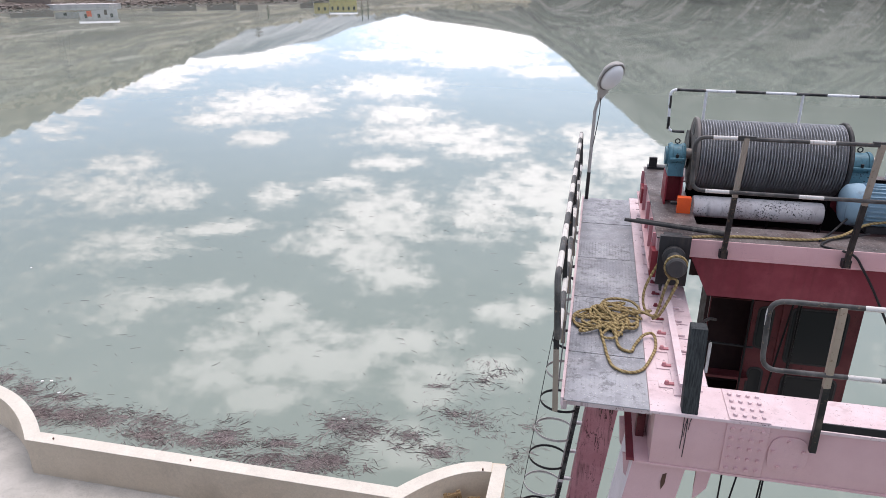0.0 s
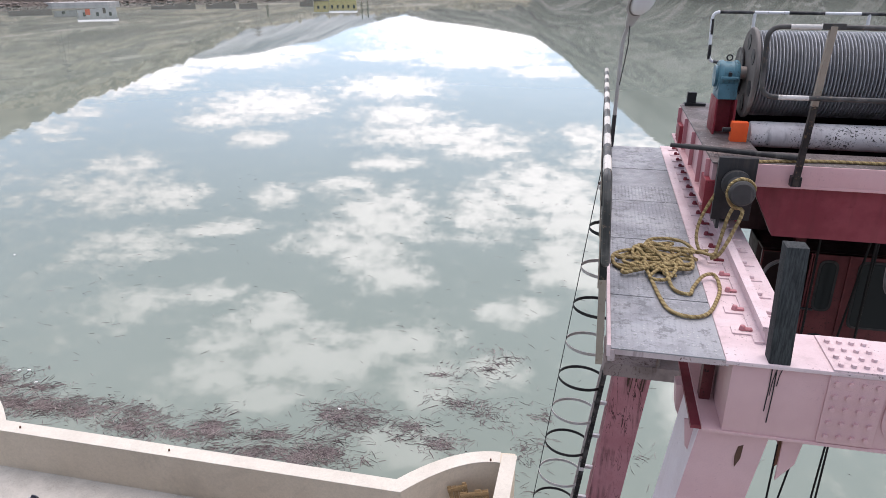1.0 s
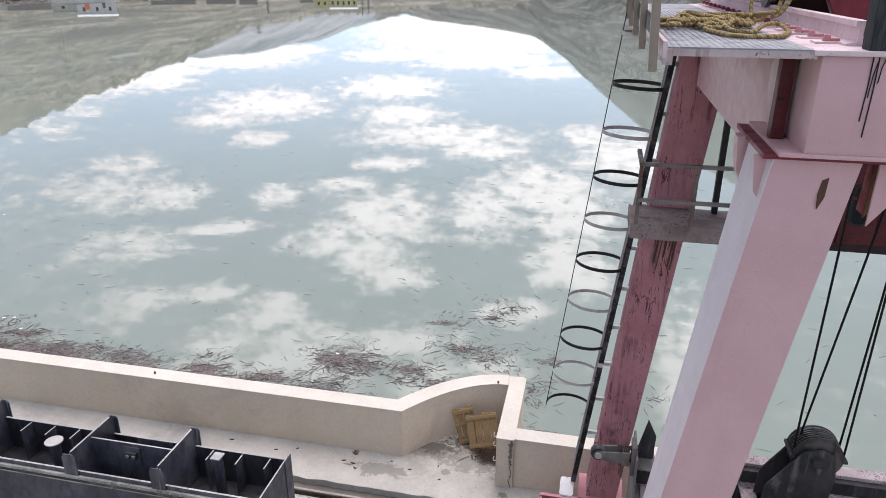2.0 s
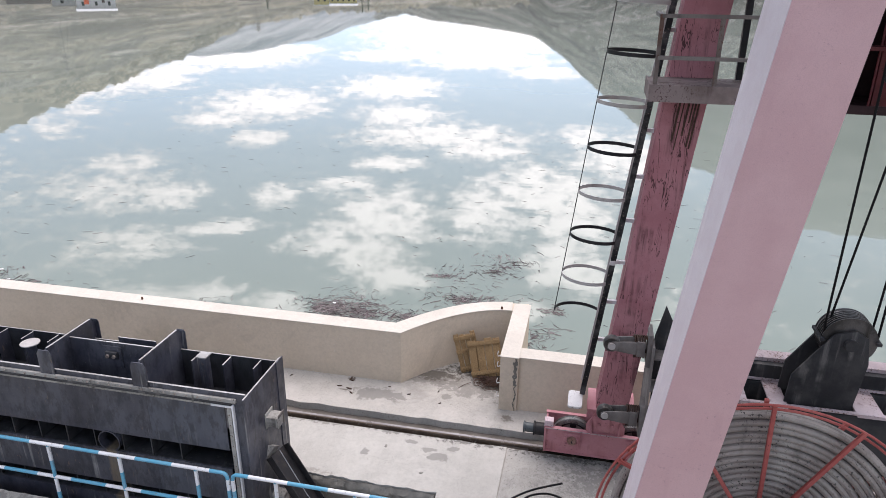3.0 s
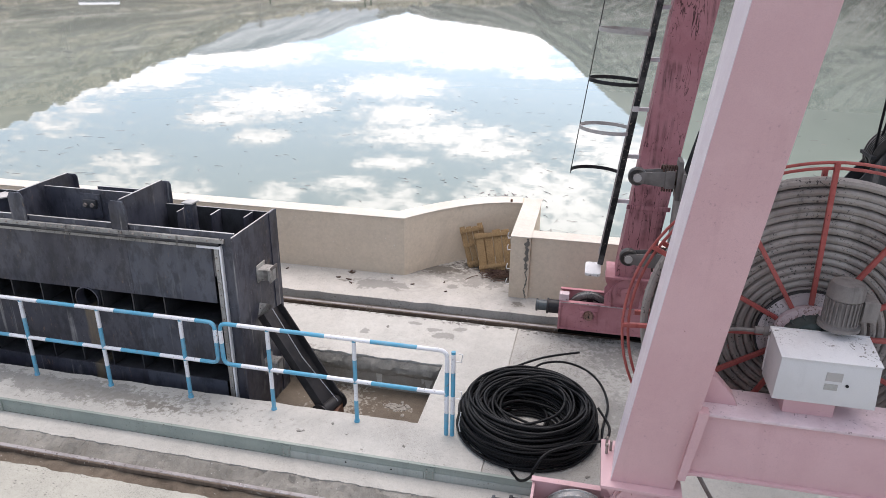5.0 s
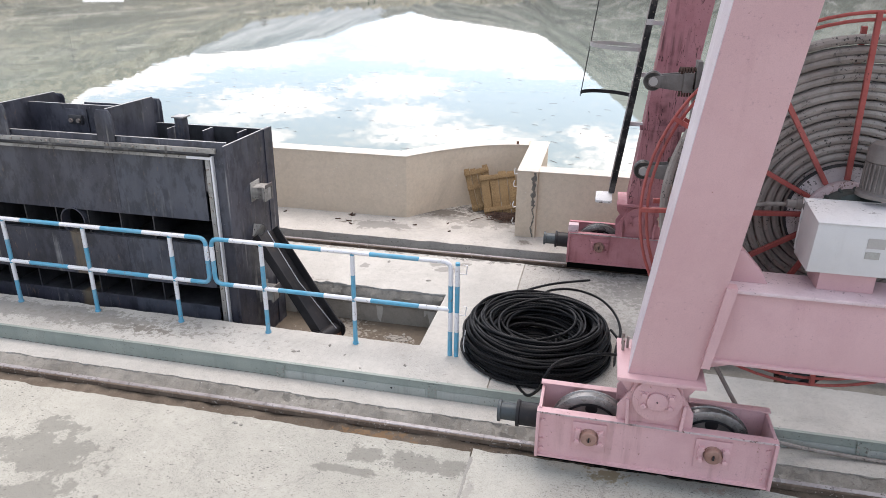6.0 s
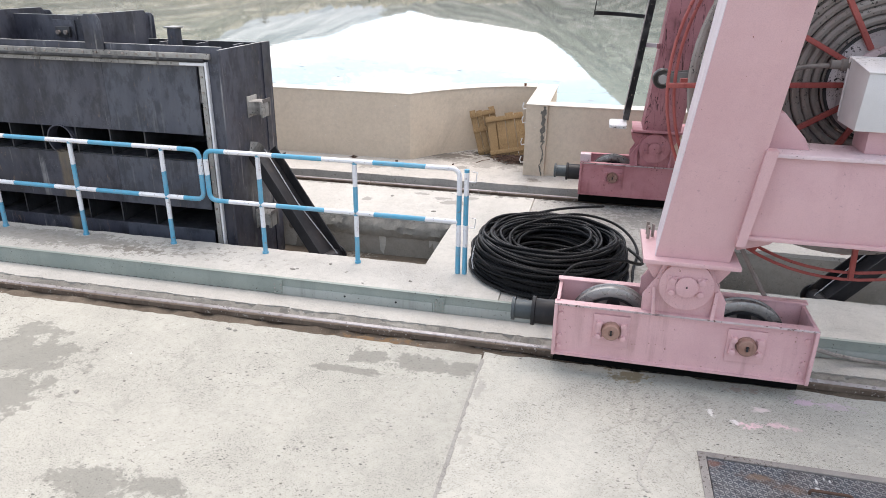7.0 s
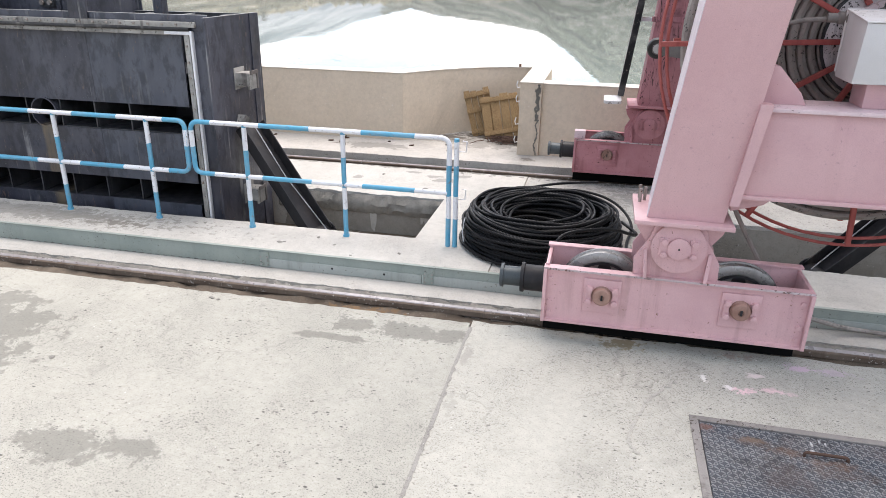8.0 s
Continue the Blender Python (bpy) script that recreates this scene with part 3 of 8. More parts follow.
def striped(name, axis, period, share, a, b, wear=(0.25, 0.2, 0.17), shift=0.0):
    """Hand-painted bands along one axis."""
    n = Nodes(name)
    f = n.math("FRACT", n.math("DIVIDE", n.math("ADD", n.math("ADD", n.axis(axis), shift + 40 * period), n.math("MULTIPLY", n.noise(20, 2), 0.02)), period))
    col = n.mix(n.math("LESS_THAN", f, share), a, b)
    col = n.mix(n.ramp(n.noise(26, 5, 0.7), 0.585, 0.66, 0.0, 0.75), col, wear)
    col = n.mix(n.ramp(n.noise(5, 4), 0.4, 0.8, 0.0, 0.3), col, tuple(0.6 * v for v in a))
    return n.done(col, 0.45, 0.0, n.bump(n.noise(80, 3), 0.1, 0.003), 0.2)


CYAN, CHALK, JET = (0.10, 0.36, 0.52), (0.78, 0.78, 0.80), (0.02, 0.02, 0.022)
BW_X = striped("blue and white bands", 0, 1.075, 0.5, CHALK, CYAN, shift=0.215)
BW_Z = striped("blue and white upright bands", 2, 0.535, 0.57, CHALK, CYAN, shift=0.485)
KW_X = striped("black and white bands", 0, 0.86, 0.5, CHALK, JET, shift=0.1)
KW_XB = striped("worn grey and white bands", 0, 0.95, 0.74, (0.58, 0.55, 0.53), (0.05, 0.047, 0.047), (0.2, 0.14, 0.1))
KW_Y = striped("black and white bands along the walk", 1, 0.8, 0.5, (0.62, 0.58, 0.54), (0.05, 0.05, 0.05), (0.3, 0.22, 0.16))
KW_Z = striped("worn black and pale upright", 2, 1.6, 0.53, (0.30, 0.25, 0.205), (0.018, 0.018, 0.019), (0.2, 0.13, 0.08), shift=0.7)
KW_ZE = striped("worn black upright with pale head", 2, 1.6, 0.53, (0.34, 0.27, 0.21), (0.018, 0.018, 0.019), (0.2, 0.13, 0.08), shift=1.6)
LAD_Z = striped("black ladder with pale bands", 2, 2.3, 0.97, (0.6, 0.57, 0.56), (0.014, 0.014, 0.015), shift=-1.1)


def lake():
    n = Nodes("milky green lake water")
    col = n.mix(n.ramp(n.noise(0.05, 3), 0.3, 0.7), (0.2, 0.234, 0.2), (0.224, 0.258, 0.224))
    rip = n.noise(2.2, 3, 0.5, (0.7, 1.6, 1))
    far = n.noise(0.35, 3, 0.55, (0.6, 1.8, 1))
    nrm = n.bump(rip, 0.007, 0.05, n.bump(far, 0.006, 0.3))
    n.b.inputs["IOR"].default_value = 1.333
    return n.done(col, 0.0, 0.0, nrm)


def hillside():
    n = Nodes("dry stony hillside")
    col = n.mix(n.ramp(n.noise(0.008, 10, 0.66, None, 0.8), 0.42, 0.58), (0.235, 0.222, 0.175), (0.37, 0.335, 0.255))
    col = n.mix(n.ramp(n.downhill(0.016, 10, 0.74, 0.3, 0.5, 0.5), 0.48, 0.58, 0, 0.5), col, (0.145, 0.14, 0.11))
    col = n.mix(n.ramp(n.downhill(0.03, 10, 0.78, 0.35, 0.5, -0.5), 0.51, 0.58, 0, 0.6), col, (0.45, 0.40, 0.31))
    col = n.mix(n.ramp(n.noise(0.0075, 9, 0.62, (1, 1, 2.2), 1.6), 0.50, 0.535, 0, 0.55), col, (0.175, 0.168, 0.15))
    col = n.mix(n.ramp(n.noise(0.011, 9, 0.66, (1, 1, 2.5), 2.2), 0.56, 0.59, 0, 0.55), col, (0.46, 0.425, 0.35))
    shrubs = n.math("MULTIPLY", n.ramp(n.noise(0.16, 5, 0.7), 0.54, 0.60), n.ramp(n.noise(0.014, 6, 0.65), 0.44, 0.54))
    col = n.mix(n.math("MULTIPLY", shrubs, 0.5), col, (0.075, 0.078, 0.052))
    stones = n.math("MULTIPLY", n.ramp(n.noise(0.2, 5, 0.75), 0.57, 0.62), n.ramp(n.noise(0.018, 6, 0.65), 0.46, 0.56))
    col = n.mix(n.math("MULTIPLY", stones, 0.7), col, (0.50, 0.47, 0.41))
    track = n.noise(0.9, 6, 0.7, (0.005, 0.005, 0.14), 0.6)
    col = n.mix(n.math("MULTIPLY", n.ramp(track, 0.56, 0.575), n.ramp(n.noise(0.008, 4), 0.48, 0.54, 0, 0.85)), col, (0.52, 0.485, 0.42))
    col = n.mix(n.ramp(track, 0.44, 0.41, 0, 0.55), col, (0.10, 0.095, 0.078))
    high = n.math("ADD", n.axis(2), n.math("MULTIPLY", n.math("SUBTRACT", n.noise(0.012, 8, 0.7), 0.5), 110.0))
    col = n.mix(n.ramp(high, 85.0, 105.0, 0.0, 0.6), col, (0.45, 0.37, 0.24))
    crag = n.math("MULTIPLY", n.ramp(n.noise(0.06, 10, 0.8, (1, 1, 1.6), 0.6), 0.48, 0.54), n.ramp(high, 60.0, 90.0))
    col = n.mix(n.math("MULTIPLY", crag, 0.8), col, (0.11, 0.093, 0.065))
    bank = n.ramp(n.math("ADD", n.axis(2), n.math("MULTIPLY", n.noise(0.12, 5), 3.0)), 1.2, 2.6, 0.8, 0.0)
    muck = n.mix(n.ramp(n.noise(0.5, 6, 0.75), 0.42, 0.6), (0.13, 0.095, 0.085), (0.30, 0.25, 0.23))
    col = n.mix(bank, col, muck)
    return n.done(col, 0.95, 0.0, n.bump(n.noise(0.09, 10, 0.75), 1.0, 7.0), 0.1)


def farrange():
    n = Nodes("grey green rock slopes in haze")
    col = n.mix(n.ramp(n.noise(0.005, 10, 0.7, None, 1.0), 0.42, 0.58), (0.185, 0.19, 0.165), (0.33, 0.315, 0.275))
    col = n.mix(n.ramp(n.downhill(0.011, 10, 0.74, 0.3, 0.6, 0.9), 0.47, 0.55, 0, 0.6), col, (0.11, 0.12, 0.10))
    col = n.mix(n.ramp(n.downhill(0.017, 10, 0.78, 0.3, 0.6, 0.9), 0.51, 0.58, 0, 0.65), col, (0.46, 0.44, 0.395))
    crag = n.math("MULTIPLY", n.ramp(n.noise(0.04, 10, 0.8), 0.44, 0.54), n.ramp(n.noise(0.0045, 7, 0.65, None, 1.2), 0.50, 0.55))
    col = n.mix(n.math("MULTIPLY", crag, 0.8), col, (0.07, 0.066, 0.064))
    stones = n.math("MULTIPLY", n.ramp(n.noise(0.09, 6, 0.75), 0.54, 0.60), n.ramp(n.noise(0.007, 6, 0.65), 0.45, 0.56))
    col = n.mix(n.math("MULTIPLY", stones, 0.7), col, (0.54, 0.52, 0.48))
    track = n.noise(0.55, 6, 0.7, (0.006, 0.006, 0.07), 0.5)
    col = n.mix(n.math("MULTIPLY", n.ramp(n.math("ABSOLUTE", n.math("SUBTRACT", track, 0.55)), 0.004, 0.010, 0.85, 0.0), n.ramp(n.noise(0.004, 3), 0.46, 0.54)), col, (0.085, 0.08, 0.068))
    return n.done(col, 0.95, 0.0, n.bump(n.noise(0.03, 10, 0.76), 1.0, 30.0), 0.1)


def bluerange():
    # the blue of distant haze is mixed into the scree's own colour
    n = Nodes("scree mountain blued by haze")
    col = n.mix(n.ramp(n.downhill(0.006, 9, 0.68, 0.16, 0.4, 0.8), 0.43, 0.57), (0.19, 0.217, 0.235), (0.33, 0.343, 0.35))
    col = n.mix(n.ramp(n.downhill(0.016, 9, 0.7, 0.16, 0.3, 0.8), 0.49, 0.56, 0, 0.7), col, (0.47, 0.475, 0.47))
    col = n.mix(n.ramp(n.downhill(0.011, 9, 0.7, 0.2, 0.3, 0.8), 0.51, 0.59, 0, 0.6), col, (0.15, 0.17, 0.185))
    return n.done(col, 0.95, 0.0, n.bump(n.downhill(0.006, 9, 0.65, 0.12, 0.3, 0.8), 0.8, 40.0), 0.1)


WATER, HILL, RANGE, SCREE = lake(), hillside(), farrange(), bluerange()
TWIGS = Nodes("soaked driftwood").done((0.085, 0.066, 0.066), 0.7)
REEDS = Nodes("wet purple brown reeds").done((0.20, 0.16, 0.158), 0.75)
PALETWIG = Nodes("bleached driftwood").done((0.33, 0.28, 0.27), 0.8)
LITTER = Nodes("white scraps").done((0.7, 0.7, 0.7), 0.6)


# ---- mesh helpers ----
def box(bm, x0, x1, y0, y1, z0, z1):
    v = [bm.verts.new((x, y, z)) for x in (x0, x1) for y in (y0, y1) for z in (z0, z1)]
    for f in ((0, 1, 3, 2), (4, 6, 7, 5), (0, 4, 5, 1), (2, 3, 7, 6), (0, 2, 6, 4), (1, 5, 7, 3)):
        bm.faces.new([v[i] for i in f])
    return bm


def hexa(bm, lo, hi):
    """A solid between two quads given as four points each, in the same order."""
    a, b = [bm.verts.new(p) for p in lo], [bm.verts.new(p) for p in hi]
    bm.faces.new(a[::-1]), bm.faces.new(b)
    for i in range(4):
        bm.faces.new((a[i], a[(i + 1) % 4], b[(i + 1) % 4], b[i]))
    return bm


def prism(bm, poly, axis, a, b):
    """A flat outline pushed along one axis from a to b."""
    at = {"x": lambda p, d: (d, p[0], p[1]), "y": lambda p, d: (p[0], d, p[1]), "z": lambda p, d: (p[0], p[1], d)}[axis]
    u, w = [bm.verts.new(at(p, a)) for p in poly], [bm.verts.new(at(p, b)) for p in poly]
    bm.faces.new(u), bm.faces.new(w[::-1])
    for i in range(len(poly)):
        j = (i + 1) % len(poly)
        bm.faces.new((u[i], w[i], w[j], u[j]))
    return bm


def frame_of(d):
    d = Vector(d).normalized()
    side = d.cross(Vector((0, 0, 1)) if abs(d.z) < 0.9 else Vector((0, 1, 0))).normalized()
    return side, d.cross(side)


def cyl(bm, p, q, r, seg=18, r2=None):
    p, q = Vector(p), Vector(q)
    u, v = frame_of(q - p)
    rings = []
    for c, rad in ((p, r), (q, r if r2 is None else r2)):
        rings.append([bm.verts.new(c + rad * (math.cos(2 * math.pi * i / seg) * u + math.sin(2 * math.pi * i / seg) * v)) for i in range(seg)])
    a, b = rings
    bm.faces.new(a[::-1]), bm.faces.new(b)
    for i in range(seg):
        bm.faces.new((a[i], a[(i + 1) % seg], b[(i + 1) % seg], b[i]))
    return bm


def lathe(bm, p, q, profile, seg=32, hollow=False):
    """A turned solid about the line p to q; profile: (metres along it, radius). hollow: the profile is a closed outline."""
    p, d = Vector(p), (Vector(q) - Vector(p)).normalized()
    u, v = frame_of(d)
    rings = [[bm.verts.new(p + d * s + r * (math.cos(2 * math.pi * i / seg) * u + math.sin(2 * math.pi * i / seg) * v)) for i in range(seg)] for s, r in profile]
    for a, b in zip(rings, rings[1:] + (rings[:1] if hollow else [])):
        for i in range(seg):
            bm.faces.new((a[i], a[(i + 1) % seg], b[(i + 1) % seg], b[i]))
    if not hollow:
        bm.faces.new(rings[0][::-1]), bm.faces.new(rings[-1])
    return bm


def sweep(bm, pts, r, seg=8, closed=False):
    """A tube along points."""
    pts = [Vector(p) for p in pts]
    n, rings, u = len(pts), [], None
    for i, p in enumerate(pts):
        d = (pts[(i + 1) % n] - pts[i - 1]) if closed else (pts[min(i + 1, n - 1)] - pts[max(i - 1, 0)])
        d.normalize()
        if u is None:
            u = frame_of(d)[0]
        u = (u - d * u.dot(d)).normalized()
        v = d.cross(u)
        rings.append([bm.verts.new(p + r * (math.cos(2 * math.pi * k / seg) * u + math.sin(2 * math.pi * k / seg) * v)) for k in range(seg)])
    for i in range(n if closed else n - 1):
        a, b = rings[i], rings[(i + 1) % n]
        for k in range(seg):
            bm.faces.new((a[k], a[(k + 1) % seg], b[(k + 1) % seg], b[k]))
    if not closed:
        bm.faces.new(rings[0][::-1]), bm.faces.new(rings[-1])
    return bm


def laid(bm, pts, r, pitch, lobes=3, seg=9, closed=False, step=None, deep=0.17):
    """A rope of twisted strands along points."""
    pts = [Vector(p) for p in pts]
    if closed:
        pts = pts + [pts[0]]
    lens = [0.0]
    for a, b in zip(pts, pts[1:]):
        lens.append(lens[-1] + (b - a).length)
    n = max(4, int(lens[-1] / (step or pitch / lobes / 3)))
    arr, at = np.array(pts), np.linspace(0, lens[-1], n + 1)
    line = [Vector(v) for v in np.stack([np.interp(at, lens, arr[:, k]) for k in range(3)], 1)]
    rings, u = [], None
    for i, p in enumerate(line):
        d = (line[min(i + 1, n)] - line[max(i - 1, 0)]).normalized()
        u = frame_of(d)[0] if u is None else (u - d * u.dot(d)).normalized()
        v, turn = d.cross(u), 2 * math.pi * at[i] / pitch
        ring = []
        for k in range(seg):
            a = 2 * math.pi * k / seg
            q = r * (1.0 - deep + deep * math.cos(lobes * a))
            ring.append(bm.verts.new(p + q * (math.cos(a + turn) * u + math.sin(a + turn) * v)))
        rings.append(ring)
    for a, b in zip(rings, rings[1:]):
        for k in range(seg):
            bm.faces.new((a[k], a[(k + 1) % seg], b[(k + 1) % seg], b[k]))
    bm.faces.new(rings[0][::-1]), bm.faces.new(rings[-1])
    return bm


def beam(bm, p, q, w, h):
    """A square bar from p to q, w across and h deep."""
    p, q = Vector(p), Vector(q)
    u, v = frame_of(q - p)
    quad = lambda c: [c + u * a * w / 2 + v * b * h / 2 for a, b in ((-1, -1), (1, -1), (1, 1), (-1, 1))]  # noqa: E731
    return hexa(bm, quad(p), quad(q))


def rounded(pts, r, n=5, closed=False):
    """The corners of a line of points turned into arcs."""
    pts = [Vector(p) for p in pts]
    out = [] if closed else [pts[0]]
    for i in range(0 if closed else 1, len(pts) if closed else len(pts) - 1):
        a, b, c = pts[i - 1], pts[i], pts[(i + 1) % len(pts)]
        s, e = b + (a - b).normalized() * r, b + (c - b).normalized() * r
        out += [(1 - t) ** 2 * s + 2 * t * (1 - t) * b + t * t * e for t in [k / n for k in range(n + 1)]]
    return out if closed else out + [pts[-1]]


def smooth_line(pts, n=5):
    """A Catmull-Rom line through points."""
    out = []
    for i in range(len(pts) - 1):
        p0, p1, p2, p3 = (Vector(pts[min(max(i + k, 0), len(pts) - 1)]) for k in (-1, 0, 1, 2))
        out += [.5 * (2 * p1 + (p2 - p0) * t_ + (2 * p0 - 5 * p1 + 4 * p2 - p3) * t_ ** 2 + (3 * p1 - p0 - 3 * p2 + p3) * t_ ** 3) for t_ in [k / n for k in range(n)]]
    return out + [Vector(pts[-1])]


def mesh_of(name, bm, material, bevel=0.0, smooth=True):
    bmesh.ops.recalc_face_normals(bm, faces=bm.faces)
    if bevel:
        sharp = [e for e in bm.edges if len(e.link_faces) == 2 and e.calc_face_angle(0) > 0.6]
        bmesh.ops.bevel(bm, geom=sharp, offset=bevel, segments=2, profile=0.6, affect="EDGES", clamp_overlap=True)
    me = bpy.data.meshes.new(name)
    bm.to_mesh(me)
    bm.free()
    me.materials.append(material)
    if smooth:
        me.polygons.foreach_set("use_smooth", [True] * len(me.polygons))
        me.set_sharp_from_angle(angle=radians(38))
    return me


def under(ob, parent):
    ob.parent = parent
    ob.matrix_parent_inverse = Matrix.Translation(-parent.location) if parent.parent is None else Matrix.Identity(4)
    return ob


def part(name, bm, material, parent, label="", bevel=0.0):
    ob = under(new(name, mesh_of(name, bm, material, bevel)), parent)
    return tagged(ob, label) if label else ob


def thing(name, base, label, category, group="", kind=""):
    ob = new(name)
    ob.location = base
    ob.empty_display_size = 0.2
    return tagged(ob, label, category, group, kind)


def solo(name, bm, material, label, category, group="", kind="", bevel=0.0):
    """A thing of one mesh, with its origin at its foot."""
    me = mesh_of(name, bm, material, bevel)
    co = np.empty(len(me.vertices) * 3)
    me.vertices.foreach_get("co", co)
    co = co.reshape(-1, 3)
    base = Vector(((co[:, 0].min() + co[:, 0].max()) / 2, (co[:, 1].min() + co[:, 1].max()) / 2, co[:, 2].min()))
    me.transform(Matrix.Translation(-base))
    ob = new(name, me)
    ob.location = base
    return tagged(ob, label, category, group, kind)


def pieces(name, mesh, places, parent):
    """Alike pieces on one mesh, each an object of its own."""
    for m in places:
        ob = under(new(name, mesh), parent)
        ob.matrix_basis = m if isinstance(m, Matrix) else Matrix.Translation(m)


def structure(name, bm, material, label, bevel=0.0):
    return tagged(new(name, mesh_of(name, bm, material, bevel)), label, "", "", "structure")


NB = bmesh.new
rnd = random.Random(7)

# ---- the lake and its valley ----
WL = -1.7
bm = NB()
ring = [bm.verts.new((2600 * math.cos(a), 2600 * math.sin(a), WL)) for a in np.linspace(0, 2 * math.pi, 96, endpoint=False)]
bm.faces.new(ring)
structure("water", bm, WATER, "still milky green reservoir water mirroring clouds and hills")

SHORE_AZ, SHORE_R = (-180, -112, -100, -60, -45, -34, -24, -15, 0, 30, 60, 100, 112, 180), (40, 40, 300, 320, 332, 360, 388, 470, 600, 600, 450, 300, 40, 40)
NEAR_AZ = (-180, -110, -80, -60, -45.2, -43, -39.5, -37.5, -34.4, -32.2, -30.8, -27.8, -22.2, -15, 0, 180)
NEAR_EL = (2.5, 4, 9, 10, 9.84, 9.4, 8.1, 7.63, 6.49, 5.6, 4.87, 3.6, 2.75, 2.2, 1.9, 2.2)
FAR_AZ = (-180, -90, -45, -36, -31, -26.7, -22.4, -19.7, -15.4, -13.5, -9.4, -5.4, -2.7, -.9, 2, 6.3, 8.2, 16.5, 22, 32, 60, 110, 180)
FAR_EL = (6, 6, 5, 5.6, 6.2, 5.68, 5.05, 4.02, 3.05, 3.54, 3.95, 4.52, 6.1, 7.61, 9.63, 12.9, 13.7, 17, 17.3, 17, 14, 8, 6)


def rise(az_deg, r, near):
    """Height over the water of the near hills or of the far range."""
    shore = np.interp(az_deg, SHORE_AZ, SHORE_R)
    if near:
        crest = 950.0 if shore > 100 else 700.0
        top = crest * math.tan(radians(np.interp(az_deg, NEAR_AZ, NEAR_EL))) - 12
        s = (r - shore) / (crest - shore)
        h = 2.6 * min(max(s * 40, -1), 1) + (top - 2.6) * max((s - .1) / .9, 0) ** 1.15 if s < 1 else top * (1 - 0.6 * (s - 1))
        rough = 0.07
    else:
        right = min(max((az_deg + 18) / 14, 0), 1) if az_deg < 90 else 0.0
        crest = 3000.0 - 900 * right
        top = crest * math.tan(radians(np.interp(az_deg, FAR_AZ, FAR_EL))) - 12
        start = shore + (1 - right) * 900
        s = (r - start) / (crest - start)
        h = -30 + (top + 30) * max(s, -0.2) ** 1.0 if s > 0 else -30 * (1 if s < -0.05 else 1)
        if right > 0.02 and s > 0:
            h = -3 + (top + 3) * s ** (0.85 + 0.3 * (1 - right))
        if s > 1:
            h = top * (1 - 0.5 * (s - 1))
        rough = 0.075
    p = Vector((r * math.sin(radians(az_deg)), r * math.cos(radians(az_deg)), 0))
    slope = min(max((r - shore) / 400, 0), 1)
    gully = noise.fractal(p * (0.0065 if near else 0.0028), 0.9, 2.1, 6) + 0.5 * noise.ridged_multi_fractal(p * (0.004 if near else 0.0019), 0.9, 2.0, 5, 1.0, 2.0) - 0.5
    edge = abs(1 - s) if s > 0 else 1
    if near and .55 < s < 1.2:
        h += (14 * noise.ridged_multi_fractal(p * .021, 0.9, 2.1, 5, 1.0, 2.0) - 14) * min(1, (s - .55) * 3)
    return h + rough * max(abs(top), 20) * gully * slope * min(1, 0.5 + edge * 2.0)


def land(name, near, materials, label):
    azs = np.concatenate([np.arange(-180, -56, 4.0), np.arange(-56, -21, 0.45), np.arange(-21, -14.5, 0.12), np.arange(-14.5, 34, 0.45), np.arange(34, 180.1, 4.0)])
    rs = np.concatenate([np.geomspace(36, 200, 8), np.linspace(215, 1000, 60), np.linspace(1030, 2300, 44), np.linspace(2360, 4200, 26)]) if not near else np.concatenate([np.geomspace(36, 200, 10), np.linspace(212, 1000, 96), np.linspace(1020, 1400, 10)])
    verts = [(r * math.sin(radians(a)), r * math.cos(radians(a)), WL + rise(a, r, near)) for a in azs for r in rs]
    n = len(rs)
    faces = [(i * n + j, i * n + j + 1, (i + 1) * n + j + 1, (i + 1) * n + j) for i in range(len(azs) - 1) for j in range(n - 1)]
    me = bpy.data.meshes.new(name)
    me.from_pydata(verts, [], faces)
    me.polygons.foreach_set("use_smooth", [True] * len(me.polygons))
    for m in materials:
        me.materials.append(m)
    if len(materials) > 1:
        # the scree gives way to greener rock along a ragged gully
        gully = [-17.7 + 1.3 * noise.noise(Vector((r / 260, 3, 0))) + .7 * noise.noise(Vector((r / 60, 7, 0))) for r in rs]
        me.polygons.foreach_set("material_index", [int(azs[i] > gully[j]) for i in range(len(azs) - 1) for j in range(n - 1)])
    tagged(new(name, me), label, "", "", "structure")


land("ground", True, (HILL,), "dry stony ochre hillside along the shore")
land("backdrop", False, (SCREE, RANGE), "blue grey scree and grey green bare mountains beyond the lake")


def cottage(name, x, y, z, w, d, h, turn, wallc, roofc, label, wins):
    """A far one-storey house."""
    t = thing(name, (x, y, z), label, "house")
    t["turn"] = turn
    c, s_ = math.cos(radians(turn)), math.sin(radians(turn))

    def put_(bm):
        bmesh.ops.transform(bm, matrix=Matrix(((c, -s_, 0, x), (s_, c, 0, y), (0, 0, 1, z), (0, 0, 0, 1))), verts=bm.verts)
        return bm

    part("wall", put_(box(NB(), -w / 2, w / 2, -d / 2, d / 2, -2, h)), wallc, t)
    part("roof", put_(prism(NB(), [(-d / 2 - .5, h), (d / 2 + .5, h), (d / 2 + .5, h + .35), (0, h + d * .16), (-d / 2 - .5, h + .35)], "x", -w / 2 - .5, w / 2 + .5)), roofc, t)
    for k in range(wins):
        wx = -w / 2 + w * (k + .5) / wins
        part("window", put_(box(NB(), wx - .55, wx + .55, -d / 2 - .06, -d / 2 + .1, h * .38, h * .76)), DARKGLASS, t)
    return t


